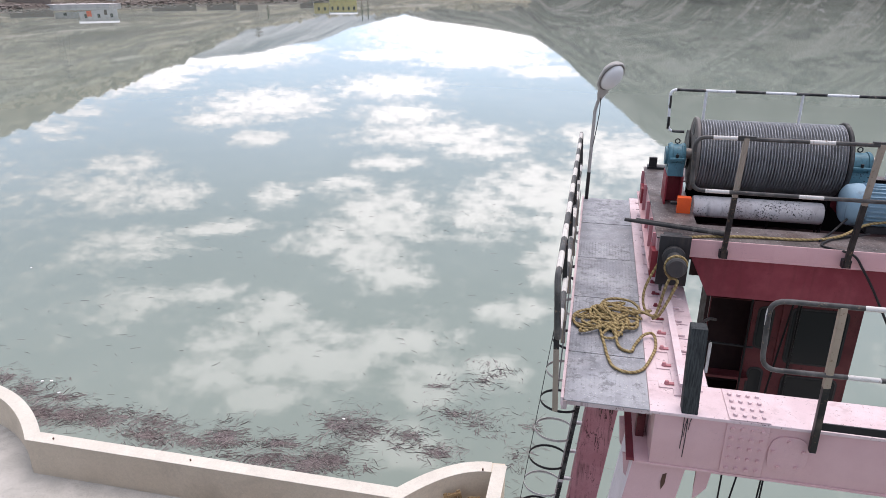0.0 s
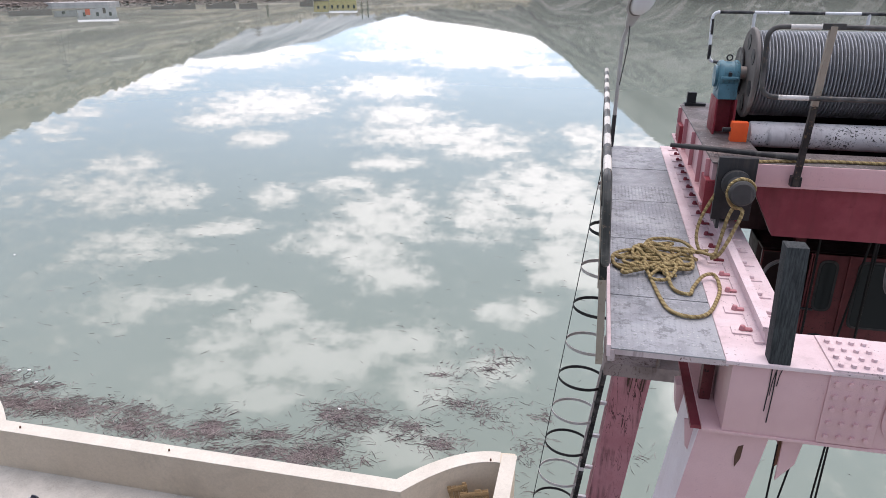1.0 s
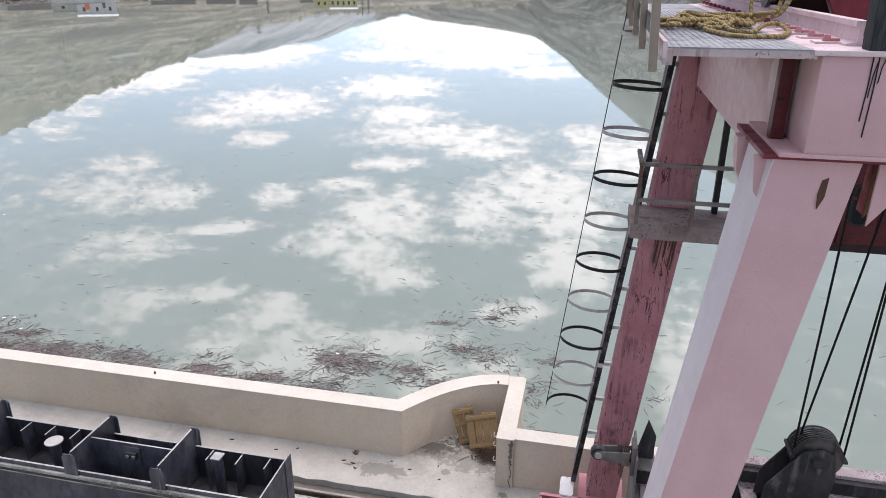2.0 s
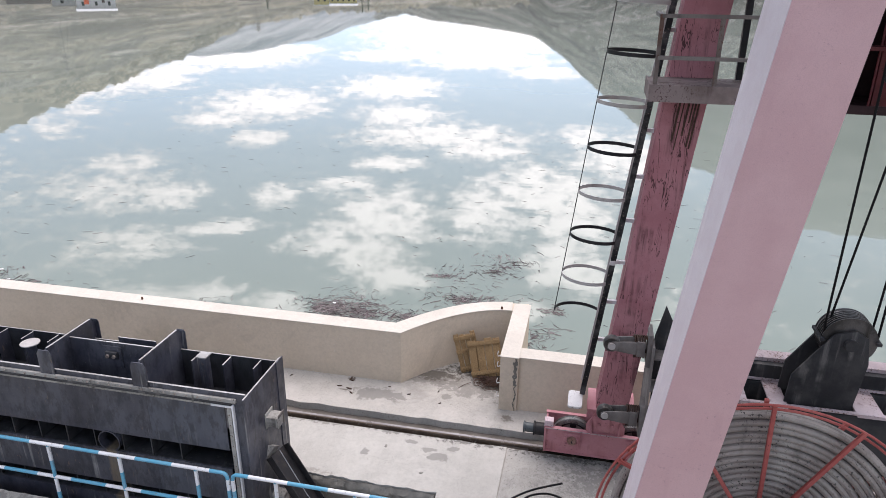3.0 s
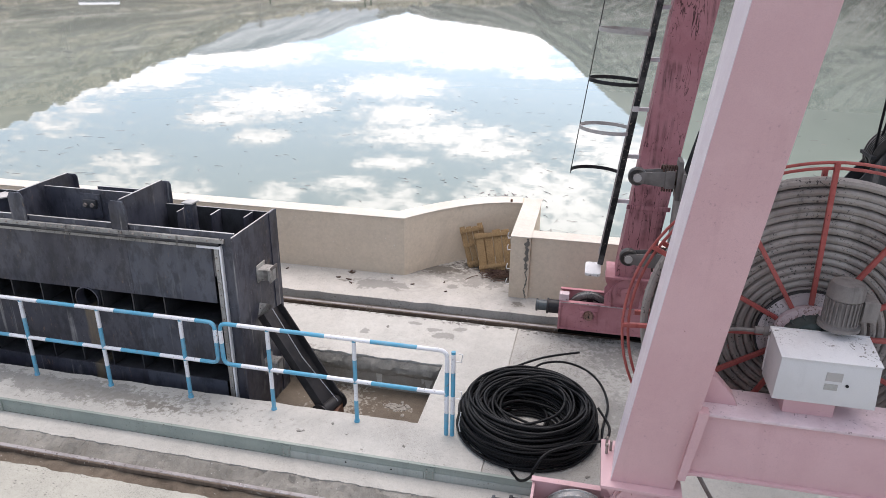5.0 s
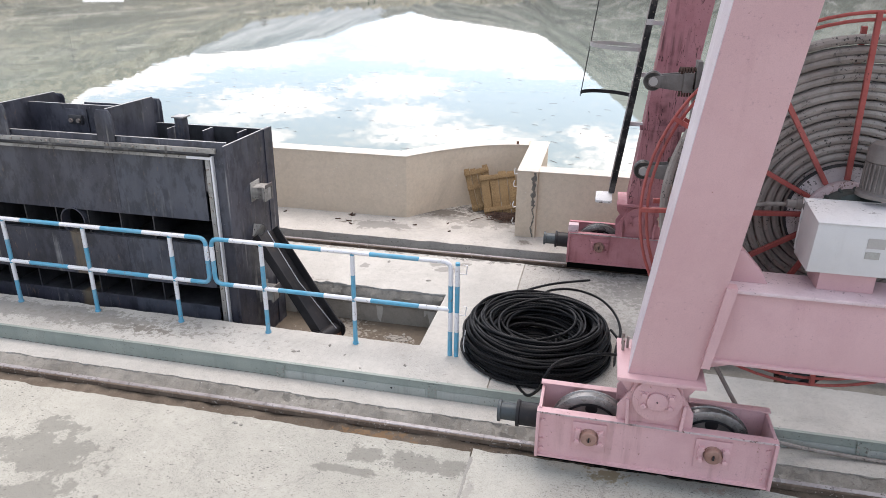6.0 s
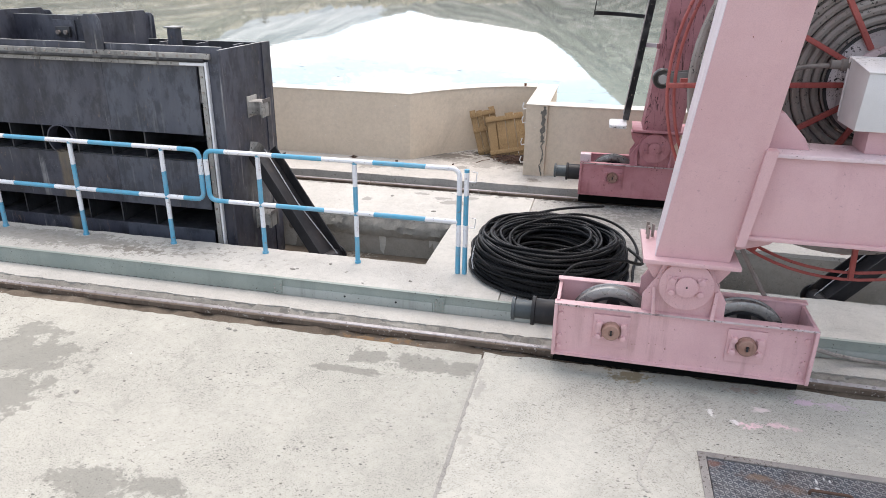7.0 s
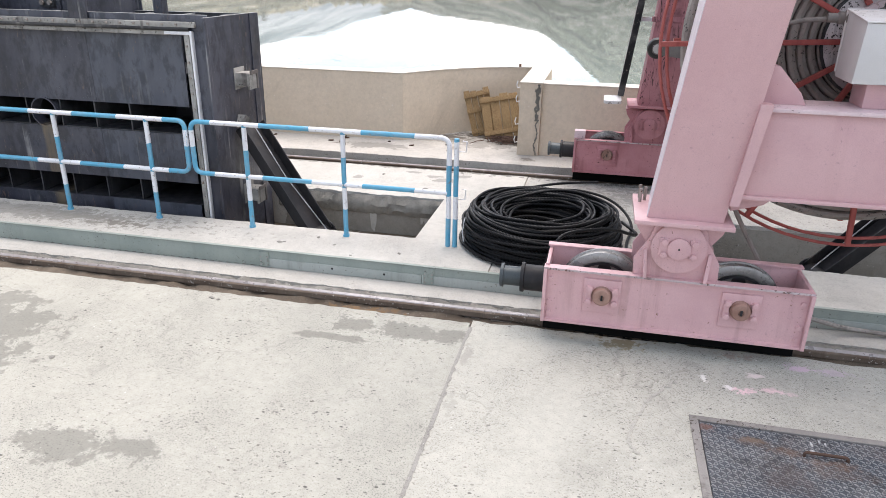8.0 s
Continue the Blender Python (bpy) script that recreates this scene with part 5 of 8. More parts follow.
def pallet():
    """Two rough board covers leaning against the wall."""
    for k, (x, y, lean, turn, w, h) in enumerate(((-1.93, 6.30, 18, 20, .42, .74), (-1.60, 6.14, 26, 10, .60, .72))):
        t = thing("board_cover", (0, 0, 0), "weathered pine board cover leaning against the parapet", "wooden cover", "board covers")
        n = 4
        for i in range(n):
            part("board", box(NB(), -w / 2 + w * i / n + .009, -w / 2 + w * (i + 1) / n - .004, -.012, .012, 0, h - .02 * ((i * 7 + k) % 3)), WOOD, t, "", .003)
        for zb in ((.06, h - .12) if k else (.04, h * .5, h - .12)):
            part("batten", box(NB(), -w / 2, w / 2, -.036, -.012, zb, zb + .07), WOOD, t, "", .003)
        t.matrix_world = pose(x, y, .14, -lean, -10 if k else -12, turn)


pallet()
bm = NB()
for k in range(220):
    a, l = rnd.random() * 6.28, rnd.uniform(.05, .28)
    c0 = Vector((rnd.gauss(-1.55, .14), rnd.gauss(6.02, .11), .115 + rnd.random() * .05))
    if c0.x > -1.33:
        continue
    d = Vector((math.cos(a), math.sin(a), rnd.uniform(-.1, .15))) * l
    sweep(bm, [c0 - d / 2, c0 + Vector((0, 0, .015)), c0 + d / 2], rnd.uniform(.003, .007), 4)
solo("brushwood", bm, DARKRUST, "heap of dark twigs at the foot of the wall", "twigs", "", "stuff")

bm = NB()
for x, y, l, turn in ((-4.07, 5.56, .11, 80), (-4.02, 5.5, .07, 30), (-4.2, 5.28, .09, 10), (-4.0, 5.24, .12, -15), (-3.92, 5.12, .10, -40), (-5.6, 5.3, .08, 20), (-5.2, 5.42, .06, 50), (-3.3, 5.45, .05, 0), (-2.9, 5.3, .07, 15), (-2.4, 5.5, .06, 70), (-2.3, 5.15, .05, 30), (-6.6, 5.4, .1, 5)):
    d = Vector((math.cos(radians(turn)), math.sin(radians(turn)), 0)) * l / 2
    w_ = Vector((-d.y, d.x, 0)) * .3
    c0 = Vector((x, y, .112))
    ring = [bm.verts.new(c0 + v) for v in (-d, -d * .3 - w_, d * .6 - w_ * .8, d, d * .2 + w_)]
    top = [bm.verts.new(v.co * 1.0 + Vector((0, 0, .012 + .01 * (k % 2)))) for k, v in enumerate(ring)]
    bm.faces.new(top), bm.faces.new(ring[::-1])
    for k in range(5):
        bm.faces.new((ring[k], ring[(k + 1) % 5], top[(k + 1) % 5], top[k]))
solo("dead_leaves", bm, DARKRUST, "dark dead leaves scattered at the foot of the parapet", "leaves", "", "stuff")

bm = NB()
for x, y, z, r in ((-4.17, 1.54, GZ, .02), (-3.16, 1.23, GZ, .028), (-3.11, 1.25, GZ, .018), (-2.83, 1.45, GZ, .022), (-1.91, 1.24, GZ, .022), (-2.35, 1.08, GZ, .018), (-3.15, -.08, GZ, .022), (-3.08, -.10, GZ, .016),
                   (-3.73, -1.21, GZ, .022), (-2.6, 1.3, GZ, .014), (-5.2, 1.35, GZ, .02), (.1, 1.2, GZ, .02), (.45, 1.35, GZ, .018), (-1.2, -.9, GZ, .012), (-2.2, 3.4, GZ, .03), (-2.9, 3.9, GZ, .03)):
    bmesh.ops.create_icosphere(bm, subdivisions=2, radius=r * .75, matrix=Matrix.Translation((x, y, z)) @ Matrix.Rotation(x * 7, 4, "Z") @ Matrix.Diagonal((1.7, 1, .4, 1)))
for v in bm.verts:
    v.co += Vector((noise.noise(v.co * 40), noise.noise(v.co * 40 + Vector((9, 0, 0))), 0)) * .014
solo("pebbles", bm, BANKC, "small grey stones lying on the concrete slabs", "stones", "", "stuff")

# ---- floor hatch ----
hatch = thing("floor_hatch", (1.4, -1.5, 0), "rusty chequer plate hatch set flush in the slab", "hatch")
part("frame", box(box(box(box(NB(), HX0, HX0 + .05, HY0, HY1, -.1, GZ), HX1 - .05, HX1, HY0, HY1, -.1, GZ), HX0 + .05, HX1 - .05, HY1 - .05, HY1, -.1, GZ), HX0 + .05, HX1 - .05, HY0, HY0 + .05, -.1, GZ), FRAMEC, hatch)
part("plate", box(NB(), HX0 + .056, HX1 - .056, HY0 + .056, HY1 - .056, -.05, GZ - .006), HATCH, hatch)
part("well", box(NB(), HX0, HX1, HY0, HY1, -.45, -.1), ROUGHC, hatch)


def tread(x0, x1, y0, y1, z, pitch=.047, ln=.038, wd=.015, ht=.005):
    """Raised lozenges of a chequer plate, turned by turns."""
    verts, faces = [], []
    for i in range(int((x1 - x0) / pitch)):
        for j in range(int((y1 - y0) / pitch)):
            cx, cy = x0 + (i + .5) * pitch, y0 + (j + .5) * pitch
            a = radians(45 if (i + j) % 2 else -45)
            u, v = Vector((math.cos(a), math.sin(a), 0)) * ln / 2, Vector((-math.sin(a), math.cos(a), 0)) * wd / 2
            b, c0 = len(verts), Vector((cx, cy, z))
            verts += [c0 + u, c0 + v, c0 - u, c0 - v, c0 + u * .55 + Vector((0, 0, ht)), c0 + v * .55 + Vector((0, 0, ht)), c0 - u * .55 + Vector((0, 0, ht)), c0 - v * .55 + Vector((0, 0, ht))]
            faces += [(b + k, b + (k + 1) % 4, b + 4 + (k + 1) % 4, b + 4 + k) for k in range(4)] + [(b + 4, b + 5, b + 6, b + 7)]
    bm = NB()
    me = bpy.data.meshes.new("tread")
    me.from_pydata([tuple(v) for v in verts], [], faces)
    bm.from_mesh(me)
    bpy.data.meshes.remove(me)
    return bm


def ovals(x0, x1, y0, y1, z, pitch, ht):
    """Raised thin-rimmed ovals and narrow bars of an old chequer plate, by turns."""
    verts, faces, m = [], [], 10
    for i in range(int((x1 - x0) / pitch)):
        for j in range(int((y1 - y0) / pitch)):
            ring = (i + j) % 2
            a = radians(38 if ring else -38)
            c0 = Vector((x0 + (i + .5) * pitch, y0 + (j + .5) * pitch, z))
            u, v = Vector((math.cos(a), math.sin(a), 0)) * pitch * .56, Vector((-math.sin(a), math.cos(a), 0)) * pitch * (.31 if ring else .15)
            b, rims = len(verts), ((1, 0), (.88, ht), (.74, ht), (.62, 0)) if ring else ((1, 0), (.6, ht))
            for sc, up in rims:
                verts += [tuple(c0 + Vector((0, 0, up)) + u * sc * math.cos(k * math.tau / m) + v * sc * math.sin(k * math.tau / m)) for k in range(m)]
            for r_ in range(len(rims) - 1):
                faces += [(b + r_ * m + k, b + r_ * m + (k + 1) % m, b + (r_ + 1) * m + (k + 1) % m, b + (r_ + 1) * m + k) for k in range(m)]
            if not ring:
                faces.append(tuple(b + m + k for k in range(m)))
    bm = NB()
    me = bpy.data.meshes.new("tread")
    me.from_pydata(verts, [], faces)
    bm.from_mesh(me)
    bpy.data.meshes.remove(me)
    return bm


tagged(part("tread", ovals(HX0 + .057, HX1 - .057, HY0 + .057, HY1 - .057, GZ - .0065, .0315, .0045), STUDS, hatch), kind="stuff")
part("handle", sweep(NB(), rounded([(1.19, -1.085, GZ - .015), (1.19, -1.085, GZ + .022), (1.42, -1.085, GZ + .022), (1.42, -1.085, GZ - .015)], .02), .0095, 8), DARKRUST, hatch)

# ---- blue and white guard rails ----
def guard(x0, posts, x1, tall_end):
    t = thing("guard_rail", ((x0 + x1) / 2, 1.56, GZ), "blue and white banded tubular guard rail on the walkway", "guard rail", "guard rails")
    y, zt, zm, r = 1.56, 1.14, .60, .025
    if tall_end:
        top = rounded([(x1, y, GZ), (x1, y, zt), (x0, y, zt), (x0, y, zm), (x1 - .0, y, zm)], .09)
    else:
        top = rounded([(x0, y, zt), (x1, y, zt), (x1, y, zm), (x0, y, zm)], .09)
    part("rail_loop", sweep(NB(), top, r, 10), BW_X, t)
    for ex in ((x0, x1) if tall_end else (x1,)):
        part("end_band", cyl(NB(), (ex, y, (GZ if tall_end and ex == x1 else zm + .09)), (ex, y, zt - .09), r + .001, 10), BW_Z, t)
    for px in posts:
        part("post", cyl(cyl(NB(), (px, y, GZ), (px, y, zt), r, 10), (px, y, GZ - .002), (px, y, GZ + .02), .034, 10), BW_Z, t)
    return t


guard(-13.0, (-4.73, -5.85, -6.94, -8.03, -9.1, -10.2), -4.285, False)
g2 = guard(-4.215, (-3.62, -2.57), -1.50, True)
part("post", cyl(NB(), (-1.43, 1.56, GZ), (-1.43, 1.56, 1.14), .025, 10), BW_Z, g2)
for hz in (.55, 1.02):
    part("latch", sweep(NB(), [(-1.41, 1.56, hz), (-1.34, 1.56, hz), (-1.33, 1.56, hz + .1), (-1.37, 1.56, hz + .1)], .006, 6), WHITE, g2)

# ---- the steel gate standing in its slot ----
GX0, GX1, GY0, GY1, GT, GB = -13.0, -4.06, 1.87, 2.75, 2.13, -.455
gate = thing("sluice_gate", (-8.5, 2.3, GB), "dark grey ribbed steel sluice gate standing in its slot", "sluice gate")
part("end_plate", box(NB(), GX1 - .02, GX1, GY0 - .1, GY1 + .1, GB, GT), GATE, gate, "", .003)
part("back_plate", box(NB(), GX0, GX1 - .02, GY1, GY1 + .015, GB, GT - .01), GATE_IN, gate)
for nm, z0, z1 in (("top_panel", 1.21, 2.0), ("middle_panel", .36, .905), ("bottom_panel", GB, .11)):
    part(nm, box(NB(), GX0, -5.553, GY0 + .03, GY0 + .05, z0, z1), GATE, gate)
    part(nm, box(NB(), -5.550, GX1 - .36, GY0 + .0305, GY0 + .0505, z0, z1), GATE_PLAIN, gate, "smoother blue grey gate panel")
part("top_girder", box(NB(), GX0, GX1 - .02, GY0 - .02, GY0 + .005, 1.985, 2.15), GATE, gate, "", .003)
part("corner_post", box(NB(), GX1 - .36 + .09, GX1 - .02, GY0 - .02, GY0 + .05, GB, 1.985), GATE, gate, "", .003)
part("edge_flange", box(NB(), GX1, GX1 + .012, GY1 - .06, GY1 + .14, GB, GT), GATE, gate)
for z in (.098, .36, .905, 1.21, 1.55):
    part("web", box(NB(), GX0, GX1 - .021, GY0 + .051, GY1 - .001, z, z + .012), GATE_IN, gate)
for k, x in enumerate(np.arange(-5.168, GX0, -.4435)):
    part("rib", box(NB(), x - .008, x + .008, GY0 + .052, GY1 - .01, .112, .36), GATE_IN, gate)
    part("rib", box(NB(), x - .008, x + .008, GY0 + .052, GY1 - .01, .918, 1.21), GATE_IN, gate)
# the open top: short ribs on the back plate, lifting fins and the box between them
for x in (-4.30, -4.75, -5.22, -7.52, -7.96, -8.4, -9.3, -9.75, -10.2, -10.65):
    part("rib", box(NB(), x - .008, x + .008, GY1 - .24, GY1 - .01, 1.562, GT - .02), GATE, gate)
    # thin pale strips paint the gate's bright, worn top edges
    part("edge_strip", box(NB(), x - .009, x + .009, GY1 - .24, GY1 - .01, GT - .02, GT - .016), LITEDGE, gate)
part("edge_strip", box(NB(), GX1 - .02, GX1, GY0 - .1, GY1 + .1, GT, GT + .004), LITEDGE, gate)
part("edge_strip", box(NB(), GX0, GX1 - .021, GY1 - .001, GY1 + .016, GT - .01, GT - .006), LITEDGE, gate)
part("edge_strip", box(NB(), GX0, GX1 - .021, GY0 - .021, GY0 + .006, 2.15, 2.154), LITEDGE, gate)
for fx in (-5.54, -6.93, -8.9):
    fin = [(GY0 - .03, 1.985), (GY0 - .03, 2.40), (GY0 + .02, 2.44), (GY1 - .02, 2.44), (GY1 + .05, 2.37), (GY1 + .07, 2.16), (GY1 + .012, 2.12), (GY1 - .002, 1.562), (GY0 + .052, 1.562), (GY0 + .052, 1.985)]
    part("lifting_fin", prism(NB(), fin, "x", fx - .012, fx + .012), GATE, gate)
    part("edge_strip", box(NB(), fx - .013, fx + .013, GY0 + .02, GY1 - .02, 2.44, 2.444), LITEDGE, gate)
    part("fin_flange", prism(NB(), [(fx - .11, 1.985), (fx + .11, 1.985), (fx + .11, 2.38), (fx + .075, 2.44), (fx - .075, 2.44), (fx - .11, 2.38)], "y", GY0 - .045, GY0 - .03), GATE, gate, "", .004)
    part("fin_flange", prism(NB(), [(fx - .075, 2.10), (fx + .075, 2.10), (fx + .075, 2.37), (fx + .05, 2.41), (fx - .05, 2.41), (fx - .075, 2.37)], "y", GY1 + .055, GY1 + .07), GATE, gate, "", .004)
part("stub_post", box(NB(), -5.01, -4.91, GY0 + .49, GY0 + .61, 1.562, 2.28), GATE, gate, "", .003)
part("stub_cap", box(NB(), -5.035, -4.885, GY0 + .47, GY0 + .63, 2.28, 2.298), LITEDGE, gate, "pale worn cap plate", .003)
part("lug_box", box(NB(), -6.915, -5.555, GY0 + .42, GY0 + .44, 1.562, 2.39), GATE, gate)
part("edge_strip", box(NB(), -6.915, -5.555, GY0 + .419, GY0 + .441, 2.39, 2.394), LITEDGE, gate)
part("lug_back", box(NB(), -6.26, -5.68, GY0 + .57, GY0 + .585, 1.562, 2.39), GATE, gate)
part("edge_strip", box(NB(), -6.26, -5.68, GY0 + .569, GY0 + .586, 2.39, 2.394), LITEDGE, gate)
part("lug_plate", box(NB(), -6.40, -6.11, GY0 + .40, GY0 + .42, 2.02, 2.34), GATE, gate, "", .004)
part("lug", box(NB(), -6.34, -6.16, GY0 + .36, GY0 + .40, 2.16, 2.27), GATE_IN, gate, "dark bolted lug", .006)
for lx in (-6.30, -6.20):
    part("lug_bolt", cyl(NB(), (lx, GY0 + .36, 2.21), (lx, GY0 + .335, 2.21), .026, 6), STEEL, gate)
part("pipe_ring", lathe(NB(), (-6.25, GY0 + .015, 1.06), (-6.25, GY0 + .2, 1.06), [(0, .17), (.14, .17), (.14, .155), (0, .155)], 28, True), GATE, gate)
part("pipe_stop", cyl(NB(), (-7.6, 2.3, 1.5), (-7.6, 2.3, 2.2), .07, 16), GATE, gate)
part("cap", cyl(NB(), (-7.6, 2.3, 2.2), (-7.6, 2.3, 2.215), .13, 18), LAMPGREY, gate, "pale round cap")
part("seal_end", box(NB(), -4.545, -4.24, GY0 - .068, GY0 - .05, 1.962, 1.992), WHITE, gate, "white end of the seal strip", .004)
# seals
seal_z = (2.03, 2.085)
part("seal_top", box(NB(), GX0, GX1 - .14, GY0 - .06, GY0 - .02, *seal_z), SEAL, gate, "pale weathered seal strip", .006)
part("seal_bar", box(NB(), GX0, GX1 - .27, GY0 - .05, GY0 - .005, 1.955, 2.0), SEAL, gate, "", .006)
part("seal_bulb", cyl(NB(), (GX0, GY0 - .06, 2.015), (GX1 - .2, GY0 - .06, 2.015), .018, 10), BLACKRUB, gate)
part("seal_side", box(NB(), GX1 - .27, GX1 - .215, GY0 - .06, GY0 - .02, GB, 2.01), SEAL, gate, "pale weathered seal strip", .006)
part("seal_edge", box(NB(), GX1 - .20, GX1 - .175, GY0 - .07, GY0 - .02, GB, 2.0), WHITE, gate, "white seal edge", .006)
bolt_me = mesh_of("seal_bolt", cyl(NB(), (0, 0, 0), (0, -.014, 0), .012, 6), STEEL)
pieces("seal_bolt", bolt_me, [(x, GY0 - .06, 2.06) for x in np.arange(-4.4, -9.0, -.16)] + [(GX1 - .243, GY0 - .06, z) for z in np.arange(1.85, -.1, -.16)], gate)
for bz, by in ((1.47, 2.36), (.17, 2.34)):
    part("guide_bracket", box(box(box(box(NB(), GX1, GX1 + .014, by - .11, by + .11, bz - .11, bz + .12), GX1 + .014, GX1 + .17, by - .10, by - .08, bz - .07, bz + .07), GX1 + .014, GX1 + .17, by - .08, by + .09, bz + .05, bz + .07), GX1 + .14, GX1 + .165, by - .08, by + .10, bz - .11, bz + .05), SEAL, gate, "corroded guide bracket", .005)
    part("bracket_face", box(box(NB(), GX1 + .165, GX1 + .178, by - .06, by + .11, bz + .05, bz + .09), GX1 + .165, GX1 + .178, by + .085, by + .11, bz - .11, bz + .05), GREYMOTOR, gate)
part("gusset", hexa(NB(), [(GX1 + .0, 2.2, .95), (GX1 + .015, 2.2, .95), (GX1 + .015, 2.34, .86), (GX1, 2.34, .86)], [(GX1, 2.26, 1.09), (GX1 + .1, 2.26, 1.09), (GX1 + .1, 2.4, 1.0), (GX1, 2.4, 1.0)]), SEAL, gate)
def prop(a, b):
    """A channel steel prop with a pinned foot, from a down to b."""
    a, b = Vector(a), Vector(b)
    t = thing("steel_prop", (b.x, b.y, GB), "black channel steel prop with a pinned foot in the gate slot", "prop", "props")
    u, v = frame_of(b - a)
    if v.z < 0:
        v = -v
    bm = NB()
    for off, w, h in ((Vector((0, 0, 0)), .34, .016), (u * .17, .016, .13), (-u * .17, .016, .13)):
        beam(bm, a + off + v * (.05 if w < .1 else 0), b + off + v * (.05 if w < .1 else 0), w, h)
    part("channel", bm, BLACK, t, "", .002)
    part("foot_pin", cyl(NB(), b - u * .22, b + u * .22, .08, 18), BLACK, t)
    for sgn in (-1, 1):
        part("foot_cheek", cyl(NB(), b + u * sgn * .18, b + u * sgn * .198, .13, 24), BLACK, t)
    part("foot_block", box(NB(), b.x - .14, b.x + .12, b.y - .18, b.y + .18, GB, b.z - .03), RUST, t, "rusty foot plate", .01)
    part("guy_wire", sweep(NB(), [a + v * .1, (a + b) / 2 + v * .13 + u * .05, b + v * .14 - u * .04], .006, 6), DRUMWIRE, t)


prop((-4.0, 2.34, .93), (-3.14, 2.11, -.20))
prop((3.35, 2.40, 1.15), (2.12, 2.22, -.16))

# ---- black wire rope coil ----
coil_c = Vector((-.61, 1.92, GZ))
turns = []
for k in range(104):
    top = k > 70
    rr = rnd.uniform(.44, .76) if k % 2 else rnd.uniform(.62, .80)
    if top:
        rr = rnd.uniform(.26, .69)
    zt = .02 + .35 * (rnd.random() if not top else rnd.uniform(.8, 1)) * (1.0 - .3 * abs(rr - .6) / .2)
    slip = .02 if not top else .085
    ox, oy, ph = rnd.gauss(0, slip), rnd.gauss(0, slip), rnd.random() * 6.28
    tilt, wob_, sq = rnd.uniform(-.085, .085), rnd.uniform(0, .025), rnd.uniform(.88, 1.0) if top else 1.0
    pts = []
    for i in range(46):
        an = 2 * math.pi * i / 46
        r_ = rr + wob_ * math.sin(2 * an + ph)
        zc = max(.018, zt + tilt * math.cos(an + ph) + .01 * math.sin(4 * an + ph) - .16 * max(0, .5 - rr) / .15)
        pts.append(coil_c + Vector((ox + r_ * math.cos(an), oy + sq * r_ * math.sin(an), zc)))
    if top or rr > .60:
        turns.append(laid(NB(), pts, .0158, .21, 6, 12, True, .016, .05))
    else:
        turns.append(sweep(NB(), pts, .015, 6, True))
coil = thing("wire_rope_coil", coil_c, "heap of greased black wire rope coiled on the walkway", "rope coil")
for bm in turns:
    part("turn", bm, WIRE, coil)
loose = lambda pts: laid(NB(), smooth_line(pts, 8), .0158, .21, 6, 12, False, .016, .05)  # noqa: E731
part("loose_end", loose([(-1.25, 2.0, .33), (-1.1, 2.3, .37), (-.9, 2.61, .38), (-.54, 3.0, .36), (-.09, 3.3, .33)]), WIRE, coil, "stiff free end of the wire rope")
part("loose_end", loose([(-1.2, 2.2, .3), (-.72, 2.7, .3), (-.53, 2.98, .29), (-.26, 3.12, .26), (.02, 3.05, .22), (.21, 2.84, .16), (.3, 2.5, .1), (.25, 2.1, .06), (.22, 1.7, .03), (.1, 1.4, .02)]), WIRE, coil, "stiff free loop of the wire rope")
part("loose_end", loose([(-.75, 1.2, .05), (-.60, .95, .08), (-.475, .75, .30), (-.43, .70, .46), (-.33, .82, .56), (-.10, 1.0, .56), (.09, 1.15, .52), (.25, 1.4, .40), (.30, 1.8, .28), (.18, 2.2, .24)]), WIRE, coil, "stray strand bowed over towards the crane")
part("tie_wire", sweep(NB(), [(-1.34, 1.6, .35), (-1.36, 1.58, .2), (-1.34, 1.57, .1)], .006, 6), WHITE, coil)

# ---- gantry crane ----
crane = thing("gantry_crane", (.5, 2.2, .03), "pink painted gantry crane on rails over the dam crest", "crane")


def leg(name, yl, yh, zl, zh, left, right, material, label):
    quad = lambda z: [(left[0] + left[1] * z, yl, z), (right[0] + right[1] * z, yl, z), (right[0] + right[1] * z, yh, z), (left[0] + left[1] * z, yh, z)]  # noqa: E731
    ob = part(name, hexa(NB(), quad(zl), quad(zh)), material, crane, label, .006)
    return ob


def slant(z):
    """The near leg's four corners at a height: it leans along the rail and out from it."""
    y = .02 - .067 * z
    return [Vector((.116 + .116 * z, y, z)), Vector((.613 + .114 * z, y, z)), Vector((.613 + .114 * z, y + .50, z)), Vector((.170 + .103 * z, y + .50, z))]


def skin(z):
    """The thin paler plate that puts light on the leg's side, at a height."""
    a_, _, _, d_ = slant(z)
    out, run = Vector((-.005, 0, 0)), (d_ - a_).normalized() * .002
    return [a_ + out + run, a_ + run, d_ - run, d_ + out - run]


nl = part("near_leg", hexa(NB(), slant(1.06), slant(7.76)), PINK, crane, "smooth pink box leg", .006)
part("lit_side", hexa(NB(), skin(1.065), skin(7.755)), LITPINK, nl, "side of the leg in a paler pink for the light on it")
part("base_flange", box(NB(), .155, .80, -.13, .50, 1.03, 1.06), PINK, nl, "", .004)
for bx, by in ((.20, .30), (.20, .40), (.235, .35)):
    part("stud", cyl(NB(), (bx, by, 1.06), (bx, by, 1.16), .012, 8), STEEL, nl)
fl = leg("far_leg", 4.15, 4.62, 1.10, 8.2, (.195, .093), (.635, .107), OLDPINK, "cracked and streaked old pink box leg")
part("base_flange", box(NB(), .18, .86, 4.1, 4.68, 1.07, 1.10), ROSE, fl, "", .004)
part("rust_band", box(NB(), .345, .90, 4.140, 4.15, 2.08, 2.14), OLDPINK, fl)


